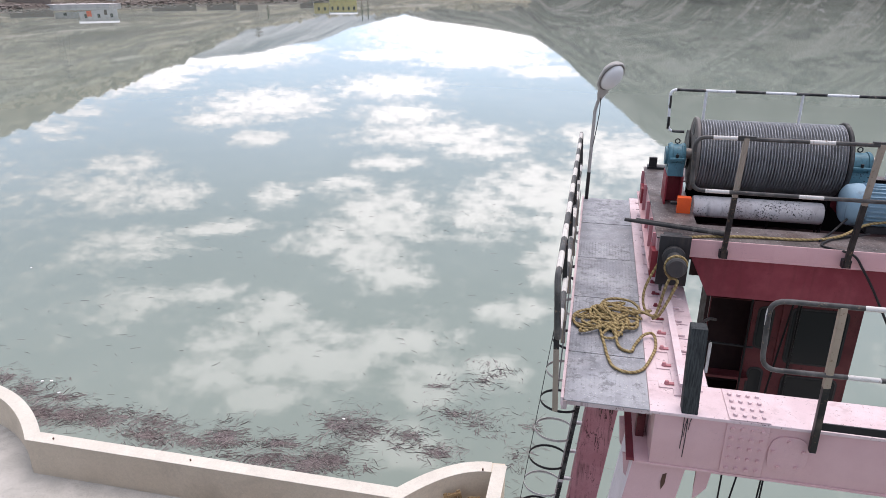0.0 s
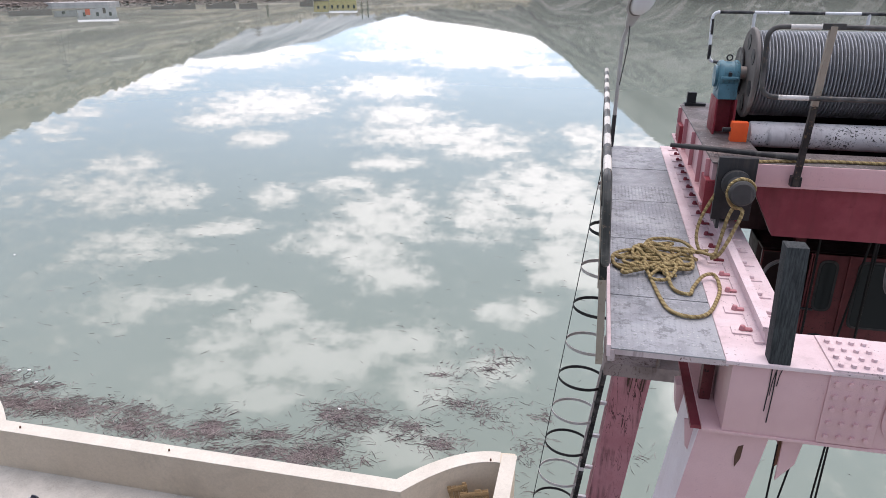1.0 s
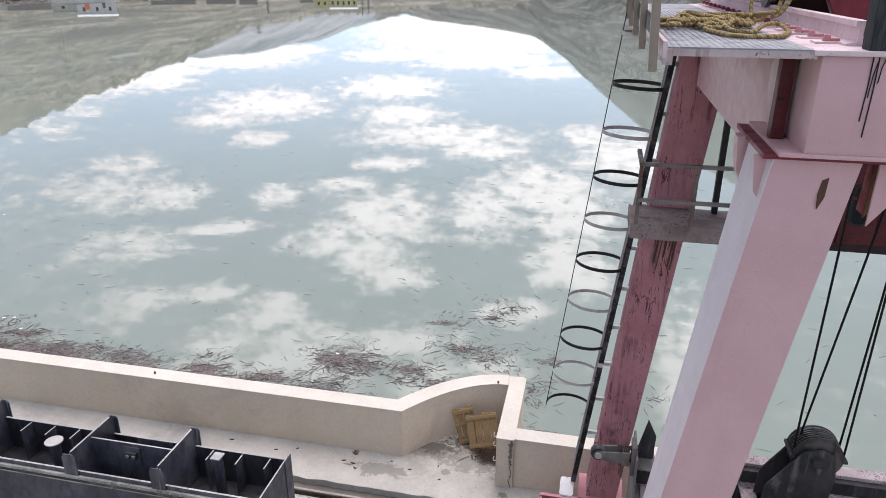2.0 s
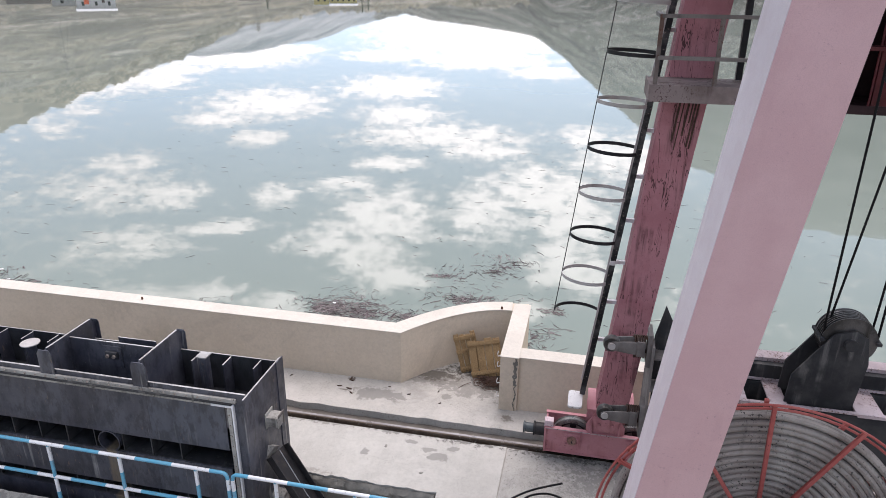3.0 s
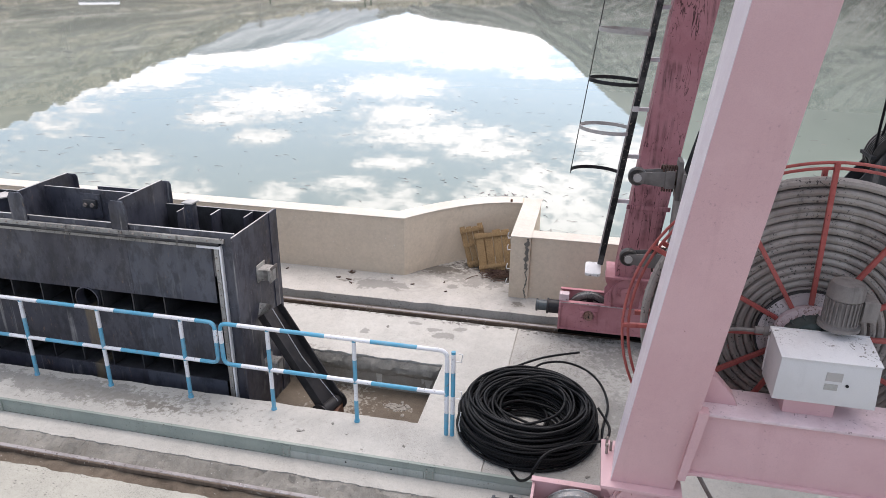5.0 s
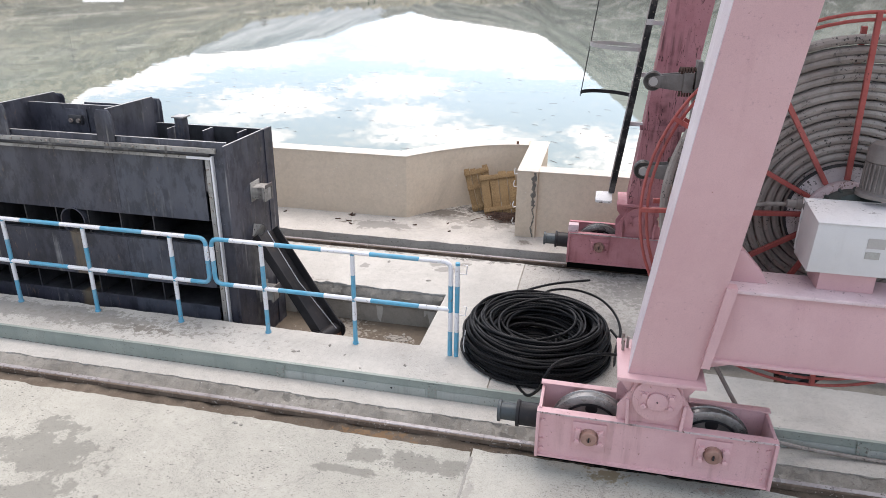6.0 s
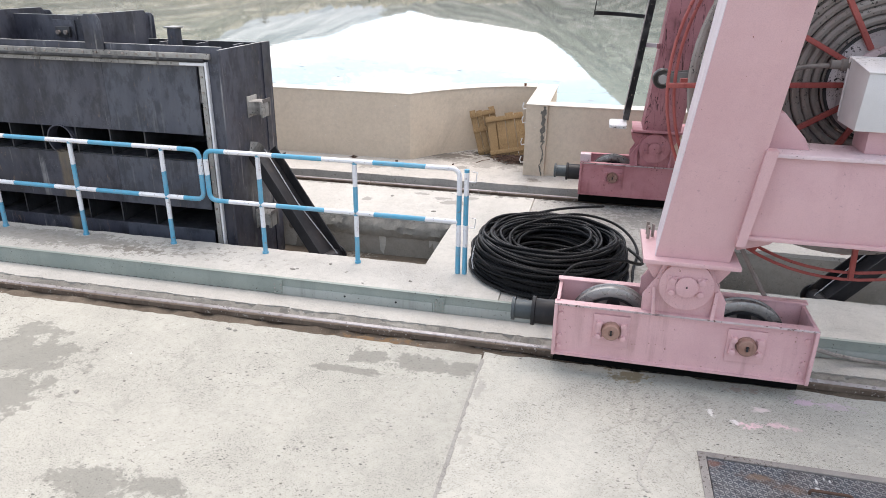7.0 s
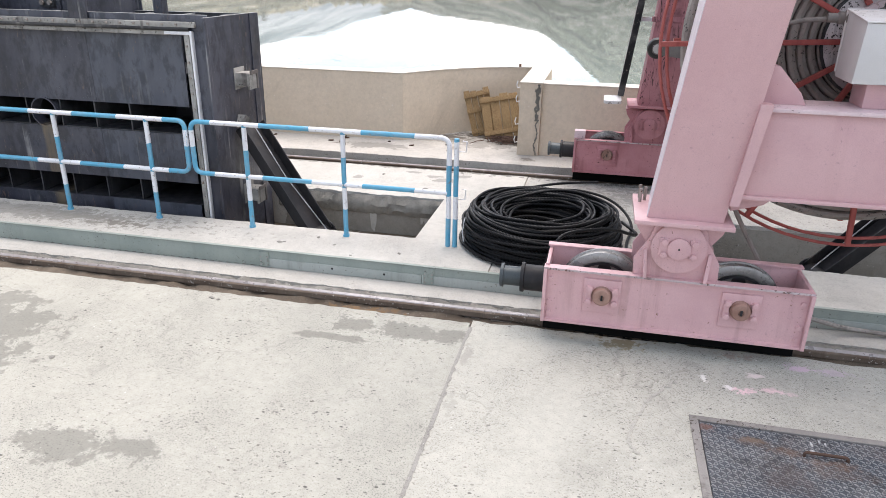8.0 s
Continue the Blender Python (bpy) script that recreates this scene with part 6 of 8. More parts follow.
def bogie(y, material, capped):
    """A two-wheel end truck."""
    bg_ = part("bogie", box(NB(), -.42, 1.375, y - .065, y - .04, .20, .62), material, crane, "pink two-wheel end truck")
    part("back_plate", box(NB(), -.42, 1.375, y + .29, y + .315, .20, .66), material, bg_, "", .003)
    for x in (-.42, 1.35):
        part("end_plate", box(NB(), x, x + .025, y - .04, y + .29, .20, .645), material, bg_, "", .003)
    part("top_flange", box(NB(), -.43, 1.385, y - .09, y - .015, .616, .633), material, bg_, "", .003)
    part("back_flange", box(NB(), -.43, 1.385, y + .27, y + .335, .66, .674), material, bg_, "", .003)
    part("bottom_flange", box(NB(), -.43, 1.385, y - .09, y + .01, .20, .217), material, bg_, "", .003)
    for x in (-.43, 1.36):
        part("end_rib", box(NB(), x, x + .025, y - .1, y - .065, .20, .62), material, bg_, "", .003)
        part("corner_gusset", prism(NB(), [(y - .038, .21), (y + .05, .21), (y - .038, .33)], "x", x + .012, x + .024), material, bg_)
    part("edge_strip", box(NB(), -.428, 1.383, y - .0915, y - .088, .617, .6325), CHIPPED, bg_, "rust-chipped flange edge")
    part("weld_bead", sweep(NB(), [(-.40, y - .067, .219), (1.36, y - .067, .219)], .006, 6), material, bg_)
    part("saddle", box(NB(), .22, .74, y - .035, y + .285, .58, .64), material, bg_)
    for x in (-.007, .931):
        part("wheel", lathe(NB(), (x, y + .11, .385), (x, y + .21, .385), [(.02, .046), (.01, .111), (.03, .130), (.035, .222), (.016, .242), (.084, .242), (.065, .222), (.07, .130), (.09, .111), (.09, .046)], 48), WEBPALE, bg_, "dusty steel wheel web")
        part("wheel_tyre", lathe(NB(), (x, y + .11, .385), (x, y + .21, .385), [(.008, .243), (0, .252), (0, .313), (.005, .320), (.014, .320), (.02, .309), (.08, .309), (.086, .320), (.095, .320), (.10, .313), (.10, .252), (.092, .243)], 56, True), TYRE, bg_, "worn bright flanged wheel rim")
        for q_ in range(6):
            a_ = q_ * math.pi / 3 + .5
            part("web_hole", cyl(NB(), (x + .18 * math.cos(a_), y + .138, .385 + .18 * math.sin(a_)), (x + .18 * math.cos(a_), y + .152, .385 + .18 * math.sin(a_)), .05, 18), BLACK, bg_)
        part("web_groove", lathe(NB(), (x, y + .112, .385), (x, y + .126, .385), [(0, .225), (0, .244), (.012, .244), (.012, .225)], 48, True), BLACK, bg_, "dark gap between web and rim")
        part("axle_plate", box(NB(), x - .131, x + .131, y - .08, y - .065, .315, .573), material, bg_, "", .004)
        part("axle_cap", lathe(NB(), (x, y - .08, .455), (x, y - .14, .455), [(0, .07), (.012, .07), (.014, .064), (.045, .064), (.055, .056), (.055, .02), (.05, .018), (.05, .004)], 28), CAPRUST, bg_, "rusty pink axle end with a grease hole")
        part("grease_slot", box(NB(), x - .007, x + .007, y - .143, y - .134, .437, .475), BLACK, bg_)
        for s_ in (-1, 1):
            part("keeper", prism(NB(), [(x + s_ * .062, .515), (x + s_ * .11, .525), (x + s_ * .115, .385), (x + s_ * .062, .395), (x + s_ * .076, .455)], "y", y - .08, y - .10), material, bg_, "", .003)
            for dz in (-.05, .05):
                part("bolt", cyl(NB(), (x + s_ * .09, y - .10, .455 + dz), (x + s_ * .09, y - .122, .455 + dz), .024, 6), material, bg_, "", .003)
    px, pz = .470, .866
    cheek = [(px - .28, .62), (px + .29, .62), (px + .285, .757), (px + .2, .90), (px + .16, 1.03), (px - .16, 1.03), (px - .2, .90), (px - .285, .757)]
    part("pivot_cheek", prism(NB(), cheek, "y", y - .045, y - .02), material, bg_, "", .003)
    part("pivot_cheek", prism(NB(), cheek, "y", y + .25, y + .275), material, bg_, "", .003)
    for s_ in (-1, 1):
        part("cheek_rib", hexa(NB(), [(px + s_ * .20 - .012, y - .1, .633), (px + s_ * .20 + .012, y - .1, .633), (px + s_ * .20 + .012, y - .045, .633), (px + s_ * .20 - .012, y - .045, .633)],
                               [(px + s_ * .215 - .012, y - .06, .83), (px + s_ * .215 + .012, y - .06, .83), (px + s_ * .215 + .012, y - .045, .83), (px + s_ * .215 - .012, y - .045, .83)]), material, bg_)
        part("leg_lug", prism(NB(), [(px + s_ * .06, 1.035), (px + s_ * .30, 1.035), (px + s_ * .285, .97), (px + s_ * .2, .85)], "y", y - .01, y + .24), material, bg_, "", .003)
    part("pivot_disc", cyl(NB(), (px, y - .045, pz), (px, y - .085, pz), .185, 40), material, bg_, "", .006)
    for s_ in (-1, 1):
        part("pivot_keeper", box(NB(), px + s_ * .10 - .032, px + s_ * .10 + .032, y - .098, y - .085, pz - .072, pz + .072), material, bg_, "", .004)
    part("pivot_pin", cyl(NB(), (px, y - .085, pz), (px, y - .108, pz), .078, 28), material, bg_, "", .004)
    part("pin_centre", cyl(NB(), (px, y - .108, pz), (px, y - .1095, pz), .007, 10), BLACK, bg_)
    for dx in (-.1, .1):
        for dz in (-.046, .046):
            part("bolt", cyl(NB(), (px + dx, y - .098, pz + dz), (px + dx, y - .120, pz + dz), .024, 6), material, bg_, "", .003)
    for x in (-.375, 1.325):
        for dz in (.27, .36, .54):
            part("bolt", cyl(NB(), (x, y - .065, dz), (x, y - .08, dz), .018, 6), material, bg_)
    part("buffer", lathe(NB(), (-.42, y + .12, .445), (-.62, y + .12, .445), [(0, .10), (.16, .10), (.165, .115), (.19, .115), (.19, .02)], 24), BLACK, bg_, "blue black buffer housing")
    part("buffer_plunger", lathe(NB(), (-.61, y + .12, .445), (-.80, y + .12, .445), [(0, .075), (.13, .075), (.132, .092), (.155, .092), (.16, .075), (.165, .02)], 24), PLUNGER, bg_, "worn slate blue buffer plunger")
    # added black plate standing in for the shade between truck and rail
    part("shade_skirt", box(NB(), -.42, 1.375, y + .085, y + .099, .052, .205), SHADEBLACK, bg_, "black skirt added for the shade under the truck")
    if capped:
        part("corner_cap", box(NB(), -.435, -.30, y - .06, y + .06, .634, .735), PALE, bg_, "pale pink box on the truck's corner", .006)
    return bg_


PLUNGER = painted("worn slate blue plunger", (0.06, 0.07, 0.075), (0.10, 0.112, 0.118), 0.4, (0.05, 0.05, 0.05), 0.6, ((0.04, 0.04, 0.04), 0.6), metal=0.3)
bogie(0.0, WORNPINK, False)
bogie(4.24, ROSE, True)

# tie beam between the legs
tie = part("tie_beam", box(NB(), .70, 6.2, -.045, .28, 1.27, 1.82), PINK, crane, "pink tie beam", .004)
part("flange", box(NB(), .78, 6.2, -.085, .32, 1.82, 1.845), PALE, tie, "", .004)
part("flange", box(NB(), .74, 6.2, -.075, .31, 1.245, 1.27), PINK, tie, "", .004)
part("splice_rib", hexa(NB(), [(.74, -.10, 1.2), (.80, -.10, 1.2), (.80, -.03, 1.2), (.74, -.03, 1.2)], [(.815, -.13, 1.87), (.89, -.13, 1.87), (.89, -.03, 1.87), (.815, -.03, 1.87)]), PINK, tie)
part("haunch", prism(NB(), [(.86, 1.845), (1.12, 1.845), (1.08, 1.92), (.93, 2.08), (.87, 2.08)], "y", .08, .2), PINK, tie, "", .004)
part("haunch", prism(NB(), [(.76, 1.245), (1.05, 1.245), (.98, 1.18), (.78, 1.12)], "y", .05, .2), PINK, tie, "", .004)

# end beam and girder under the high walkway
DZ = 8.37
eb = part("end_beam", box(NB(), 1.15, 6.2, -.56, -.08, 7.79, DZ - .03), PINK, crane, "pink box end beam", .006)
part("top_flange", box(NB(), 1.10, 6.2, -.585, -.07, DZ - .03, DZ), PALE, eb, "", .004)
part("bottom_flange", box(NB(), 1.02, 6.2, -.57, .40, 7.765, 7.79), PINK, eb, "", .004)
part("splice_plate", box(NB(), 1.765, 2.12, -.575, -.56, 7.80, 8.335), PINK, eb, "", .003)
part("splice_plate", box(NB(), 1.775, 2.12, -.58, -.09, DZ, DZ + .014), PALE, eb, "", .003)
oval = [(2.305 + .165 * math.copysign(abs(math.cos(a)) ** .6, math.cos(a)), 8.065 + .195 * math.copysign(abs(math.sin(a)) ** .8, math.sin(a))) for a in np.linspace(0, 2 * math.pi, 28, endpoint=False)]
part("manhole_cover", prism(NB(), oval, "y", -.575, -.56), PINK, eb, "", .003)
bolt_me = mesh_of("bolt", cyl(NB(), (0, 0, 0), (0, -.022, 0), .02, 6), PINK)
top_me = mesh_of("bolt", cyl(NB(), (0, 0, 0), (0, 0, .022), .02, 6), PALE)
pieces("bolt", bolt_me, [(x, -.575, z) for x in (1.815, 1.9, 1.985, 2.07) for z in (7.86, 7.97, 8.08, 8.18, 8.28)] + [(2.305 + .13 * math.cos(a), -.575, 8.065 + .15 * math.sin(a)) for a in np.linspace(.4, 6.7, 6)[:-1]], eb)
pieces("bolt", top_me, [(x, y, DZ + .014) for x in (1.83, 1.91, 1.99, 2.07) for y in (-.52, -.41, -.30, -.19)], eb)
gd = part("girder", box(NB(), 1.13, 1.62, -.08, 5.9, 7.5, DZ - .03), PINK, crane, "pink box girder", .006)
part("top_flange", box(NB(), 1.10, 1.66, -.07, 5.9, DZ - .03, DZ), PALE, gd, "", .004)
part("trolley_rail", prism(NB(), [(1.33, DZ), (1.47, DZ), (1.47, DZ + .012), (1.412, DZ + .025), (1.412, DZ + .1), (1.435, DZ + .11), (1.435, DZ + .14), (1.365, DZ + .14), (1.365, DZ + .11), (1.388, DZ + .1), (1.388, DZ + .025), (1.33, DZ + .012)], "y", -.3, 5.9), PALE, gd)
for k, y in enumerate(np.arange(-.12, 5.8, .34)):
    part("clip_pad", box(NB(), 1.20, 1.33, y - .06, y + .06, DZ, DZ + .012), PALE, gd)
    lug = box(cyl(NB(), (1.275, y, DZ + .012), (1.275, y, DZ + .05), .026, 12, .018), 1.275, 1.345, y - .02, y + .02, DZ + .012, DZ + .03)
    part("rail_clip", lug, DEEPROSE if k > 3 else ROSE, gd, "deep rose rail clip with its bolt", .006)
    part("clip_pad", box(NB(), 1.47, 1.60, y - .06, y + .06, DZ, DZ + .012), PALE, gd)
    part("rail_clip", box(NB(), 1.45, 1.54, y - .035, y + .035, DZ + .012, DZ + .04), PALE, gd, "", .01)
part("head_plate", box(NB(), .95, 1.85, -.50, .42, 7.735, 7.765), DEEPROSE, crane, "rust-stained red head plate")
for k, (x, y) in enumerate(((1.06, -.40), (1.12, -.20), (1.60, -.46), (1.63, -.30))):
    part("head_lug", prism(NB(), [(x, 7.735), (x + (.14 if k > 1 else -.14), 7.735), (x + (.11 if k > 1 else -.11), 7.50), (x, 7.34)], "y", y, y + .02), RUST if k % 2 else PINK, crane, "", .004)
part("rust_patch", prism(NB(), [(1.30, 7.62), (1.335, 7.64), (1.33, 7.52), (1.30, 7.44), (1.29, 7.53)], "y", -.494, -.480), RUST, crane)
for s_, x in ((-1, 1.02), (1, 1.78)):
    part("knee_plate", prism(NB(), [(x, 7.765), (x + s_ * .12, 7.74), (x + s_ * .10, 7.52), (x - s_ * .02, 7.25)], "y", .06, .20), RED if s_ > 0 else PINK, crane, "", .004)
part("knee_plate", prism(NB(), [(-.1, 7.76), (-.26, 7.76), (-.1, 7.45)], "x", 1.38, 1.41), RED, crane, "", .004)
part("stiffener", box(NB(), 1.04, 1.12, -.18, -.08, 7.74, DZ - .04), CABRED, crane, "dark red stiffener", .004)
part("round_cover", cyl(NB(), (1.13, .25, 8.08), (1.115, .25, 8.08), .2, 28), PINK, crane, "", .003)

# high walkway
wk = part("walkway_frame", box(NB(), .31, .36, -.585, 5.76, DZ - .1, DZ - .008), CHIPPED, crane, "chipped angle steel walkway frame")
part("edge_angle", box(NB(), .30, .325, -.59, 5.77, DZ - .06, DZ + .03), PALE, wk)
part("bearer", box(NB(), .31, 1.12, -.575, -.54, DZ - .05, DZ - .008), CHIPPED, wk)
for y in (.9, 2.3, 3.7, 5.1):
    part("bearer", box(NB(), .36, 1.12, y, y + .06, DZ - .1, DZ - .008), RED, wk)
seams = (-.585, .33, 1.69, 2.97, 4.43, 5.76)
for y0, y1 in zip(seams, seams[1:]):
    dk = part("deck_plate", box(NB(), .33, 1.095, y0 + .009, y1 - .009, DZ - .008, DZ + .0008 * ((int(y1 * 10)) % 2)), DECK, wk, "grey chequer deck plate")
tagged(part("tread", tread(.34, 1.08, -.57, 3.6, DZ - .0005, .04, .028, .01, .003), DECK, wk), kind="stuff")

# walkway railing, on its outer side
for k, y in enumerate((-.56, .75, 2.05, 3.35, 4.65)):
    part("rail_post", beam(NB(), (.255, y, DZ - .14), (.205, y, 9.45), .05, .05), KW_Z, wk, "", .004)
part("hand_rail", sweep(NB(), rounded([(.235, 5.72, 8.97), (.205, 5.72, 9.52), (.20, -.6, 9.60), (.235, -.6, 9.0), (.235, 5.72, 8.97)], .07), .03, 8), KW_Y, wk, "worn black and white hand rail")
part("toe_board", box(NB(), .262, .272, -.56, 5.7, DZ + .02, DZ + .14), BLACK, wk)

# street lamp at the far end of the high walkway
lamp = thing("street_lamp", (.37, 5.7, DZ), "grey street lamp on a bent pole at the walkway end", "street lamp")
part("pole", sweep(NB(), [(.37, 5.7, DZ), (.385, 5.7, 9.3), (.395, 5.7, 9.9), (.43, 5.66, 10.06), (.47, 5.6, 10.16)], .028, 10), LAMPGREY, lamp)
part("pole_band", cyl(NB(), (.37, 5.7, DZ), (.378, 5.7, 8.85), .031, 12), BLACK, lamp)
hd = Vector((.50, 5.56, 10.2))
ax = Vector((.16, -.22, .42)).normalized()
turn = ax.to_track_quat("Z", "Y").to_matrix().to_4x4()
face = Vector((.55, -.75, -.1)).normalized()
face = (face - ax * face.dot(ax)).normalized()
across = ax.cross(face)
seat = Matrix((( *across, 0), (*face, 0), (*ax, 0), (0, 0, 0, 1))).transposed()
shell = NB()
rings = []
for s_, w_, h_ in ((-.12, .04, .04), (-.04, .075, .065), (.10, .12, .085), (.18, .19, .10), (.34, .215, .115), (.50, .20, .105), (.58, .13, .08), (.61, .05, .05)):
    rings.append([shell.verts.new((w_ * math.cos(a), -.02 + (h_ * math.sin(a) if math.sin(a) < 0 else .03 * math.sin(a)), s_)) for a in np.linspace(0, 2 * math.pi, 24, endpoint=False)])
for a_, b_ in zip(rings, rings[1:]):
    for i in range(24):
        shell.faces.new((a_[i], a_[(i + 1) % 24], b_[(i + 1) % 24], b_[i]))
shell.faces.new(rings[0][::-1]), shell.faces.new(rings[-1])
bmesh.ops.transform(shell, matrix=Matrix.Translation(hd) @ seat, verts=shell.verts)
part("housing", shell, LAMPGREY, lamp)
bowl = NB()
bmesh.ops.create_uvsphere(bowl, u_segments=24, v_segments=14, radius=1.0, matrix=Matrix.Translation(hd) @ seat @ Matrix.Translation((0, 0, .35)) @ Matrix.Diagonal((.185, .125, .235, 1)))
part("bowl", bowl, LENS, lamp, "frosted lamp bowl")
part("rim", sweep(NB(), [hd + seat.to_3x3() @ Vector((.2 * math.cos(a), .005, .35 + .25 * math.sin(a))) for a in np.linspace(0, 2 * math.pi, 28, endpoint=False)], .009, 6, True), GREYMOTOR, lamp)
part("flex", sweep(NB(), [(.47, 5.58, 10.15), (.47, 5.5, 9.9), (.44, 5.6, 9.6), (.405, 5.68, 9.3)], .007, 6), BLACK, lamp)

# tarred post on the end beam
solo("timber_post", hexa(NB(), [(1.37, -.57, DZ), (1.51, -.57, DZ), (1.51, -.44, DZ), (1.37, -.44, DZ)], [(1.355, -.52, 9.20), (1.495, -.52, 9.20), (1.495, -.39, 9.20), (1.355, -.39, 9.20)]), DARKWOOD, "tarred grey timber stop post on the end beam", "post", "", "", .008)
for k, (x, z, w) in enumerate(((1.40, 7.99, .004), (1.415, 8.12, .003), (1.43, 7.90, .004), (1.45, 8.2, .003))):
    part("tar_run", sweep(NB(), [(x + .02 * (k % 2), -.572, DZ - .01), (x + .005, -.564, (DZ + z) / 2), (x, -.564, z)], w, 5), BLACK, eb)

# railing outside the end beam
er = part("end_railing", sweep(NB(), rounded([(6.0, -.64, 9.585), (1.90, -.64, 9.585), (1.93, -.64, 8.95), (6.0, -.64, 8.98)], .13), .022, 10), KW_XB, crane, "worn tubular end railing")
for x in (2.46, 4.2, 5.9):
    part("rail_post", beam(NB(), (x - .02, -.64, 9.58), (x + .01, -.62, 8.18), .055, .055), KW_ZE, er, "", .004)
part("toe_rail", box(NB(), 2.5, 6.0, -.615, -.60, 8.40, 8.47), BLACK, er)

# rust run down the far leg from the platform
for k in range(9):
    x0 = .90 + .045 * k + .01 * math.sin(k * 5)
    drop = .25 + .45 * abs(math.sin(k * 2.3))
    lean_ = lambda z: x0 + .1 * (z - 5.74)  # noqa: E731
    if x0 < .635 + .107 * 5.2:
        part("rust_run", sweep(NB(), [(lean_(5.74), 4.148, 5.74), (lean_(5.74 - drop * .5), 4.147, 5.74 - drop * .5), (lean_(5.74 - drop), 4.149, 5.74 - drop)], .006 + .008 * abs(math.sin(k * 1.7)), 5), DARKRUST, fl)

# rest platform and ladder on the far leg
pf = part("rest_platform", box(NB(), .50, 2.0, 3.38, 4.14, 5.9, 5.94), PLATF, crane, "weathered plank rest platform", .004)
part("fascia", box(NB(), .50, 2.0, 3.36, 3.38, 5.76, 5.95), PLATF, pf)
part("fascia", box(NB(), .48, .50, 3.36, 4.14, 5.76, 5.95), PLATF, pf)
part("hand_rail", beam(NB(), (.54, 3.4, 6.68), (2.0, 3.4, 6.68), .05, .04), GREYMOTOR, pf)
part("hand_rail", beam(NB(), (.54, 3.4, 6.24), (2.0, 3.4, 6.24), .05, .04), GREYMOTOR, pf)
part("hand_rail", beam(NB(), (.54, 3.4, 6.68), (.54, 4.1, 6.68), .05, .04), BLACK, pf)
for x in (.54, 1.17, 1.85):
    part("rail_post", beam(NB(), (x, 3.4, 5.92), (x, 3.4, 6.7), .045, .045), POSTGREY, pf)
part("support_post", beam(NB(), (1.52, 4.0, 5.95), (1.52, 4.0, 7.75), .07, .07), BLACK, pf)
part("support_post", beam(NB(), (1.70, 3.5, 5.95), (1.70, 3.5, 7.6), .07, .07), BLACK, pf)

at_ladder = lambda z: -.046 + .1135 * z  # noqa: E731
LY0, LY1 = 4.38, 4.78
ladder = part("ladder", beam(NB(), (at_ladder(1.17), LY0, 1.17), (at_ladder(8.24), LY0, 8.24), .075, .06), LAD_Z, crane, "black caged ladder with pale bands")
part("stringer", beam(NB(), (at_ladder(1.17), LY1, 1.17), (at_ladder(8.24), LY1, 8.24), .06, .06), LAMPGREY, ladder, "pale grey ladder stringer")
for z in np.arange(1.4, 8.2, .3):
    part("rung", cyl(NB(), (at_ladder(z), LY0, z), (at_ladder(z), LY1, z), .011, 6), BLACK, ladder)
for k, z in enumerate(np.arange(2.44, 8.2, .625)):
    x, cy = at_ladder(z), (LY0 + LY1) / 2
    pts = [(x - .30 + .36 * math.cos(a), cy + .33 * math.sin(a), z - .04 * (1 - math.cos(a - math.pi)) / 2) for a in np.linspace(.62, 2 * math.pi - .62 if k else 3.3, 26)]
    bm = NB()
    outer = [Vector(p) for p in pts]
    rows_ = [[bm.verts.new(p + Vector((0, 0, dz)) + (p - Vector((x - .30, cy, p.z))).normalized() * dr) for dz, dr in ((-.024, 0), (.024, 0), (.024, .007), (-.024, .007))] for p in outer]
    for a_, b_ in zip(rows_, rows_[1:]):
        for i in range(4):
            bm.faces.new((a_[i], a_[(i + 1) % 4], b_[(i + 1) % 4], b_[i]))
    part("cage_hoop", bm, BLACK if k % 2 == 0 else LAMPGREY, ladder)
    part("stand_off", beam(NB(), (x, LY0 + .08, z - .35), (.195 + .093 * (z - .35), LY0 + .08, z - .35), .05, .05), WHITE, ladder, "white stand-off bracket")
part("cage_strap", beam(NB(), (at_ladder(2.4) - .66, 4.58, 2.4), (at_ladder(8.3) - .66, 4.58, 8.3), .012, .008), BLACK, ladder)
part("foot_plate", prism(NB(), [(p.x, p.y) for p in rounded([Vector((-.115, 4.02, 0)), Vector((.10, 4.02, 0)), Vector((.10, 4.46, 0)), Vector((-.115, 4.46, 0))], .06, 4, True)], "z", 1.12, 1.16), BOXWHITE, ladder, "chipped white foot plate", .01)

TRAY = painted("white tray with grease stains", (0.62, 0.58, 0.58), (0.48, 0.43, 0.43), 0.5, (0.05, 0.04, 0.04), 0.6, ((0.03, 0.025, 0.025), 0.56))

# ---- hoist trolley ----
TZ = 9.13
trolley = thing("hoist_trolley", (3.5, 3.4, DZ + .14), "red hoist trolley with a rope drum on the girder", "hoist trolley")
part("front_beam", prism(NB(), [(1.62, 8.95), (6.2, 8.95), (6.2, 8.40), (1.90, 8.40)], "y", 1.98, 2.10), DEEPROSE, trolley, "deep red plate beam", .004)
part("front_flange", box(NB(), 1.60, 6.2, 1.86, 2.20, 8.93, 8.96), PINK, trolley, "", .003)
part("front_fascia", box(NB(), 1.60, 6.2, 1.86, 1.875, 8.96, TZ + .02), PINK, trolley, "", .003)
part("front_deck", box(NB(), 1.23, 6.2, 1.875, 2.44, TZ, TZ + .012), TROLLEYTOP, trolley, "dirty grey pink chequer deck")
tagged(part("tread", tread(1.26, 3.6, 1.9, 2.42, TZ + .0115, .045, .03, .01, .003), TROLLEYTOP, trolley), kind="stuff")
part("drum_well", box(NB(), 1.56, 6.2, 2.42, 2.46, 8.7, TZ - .002), RED, trolley)
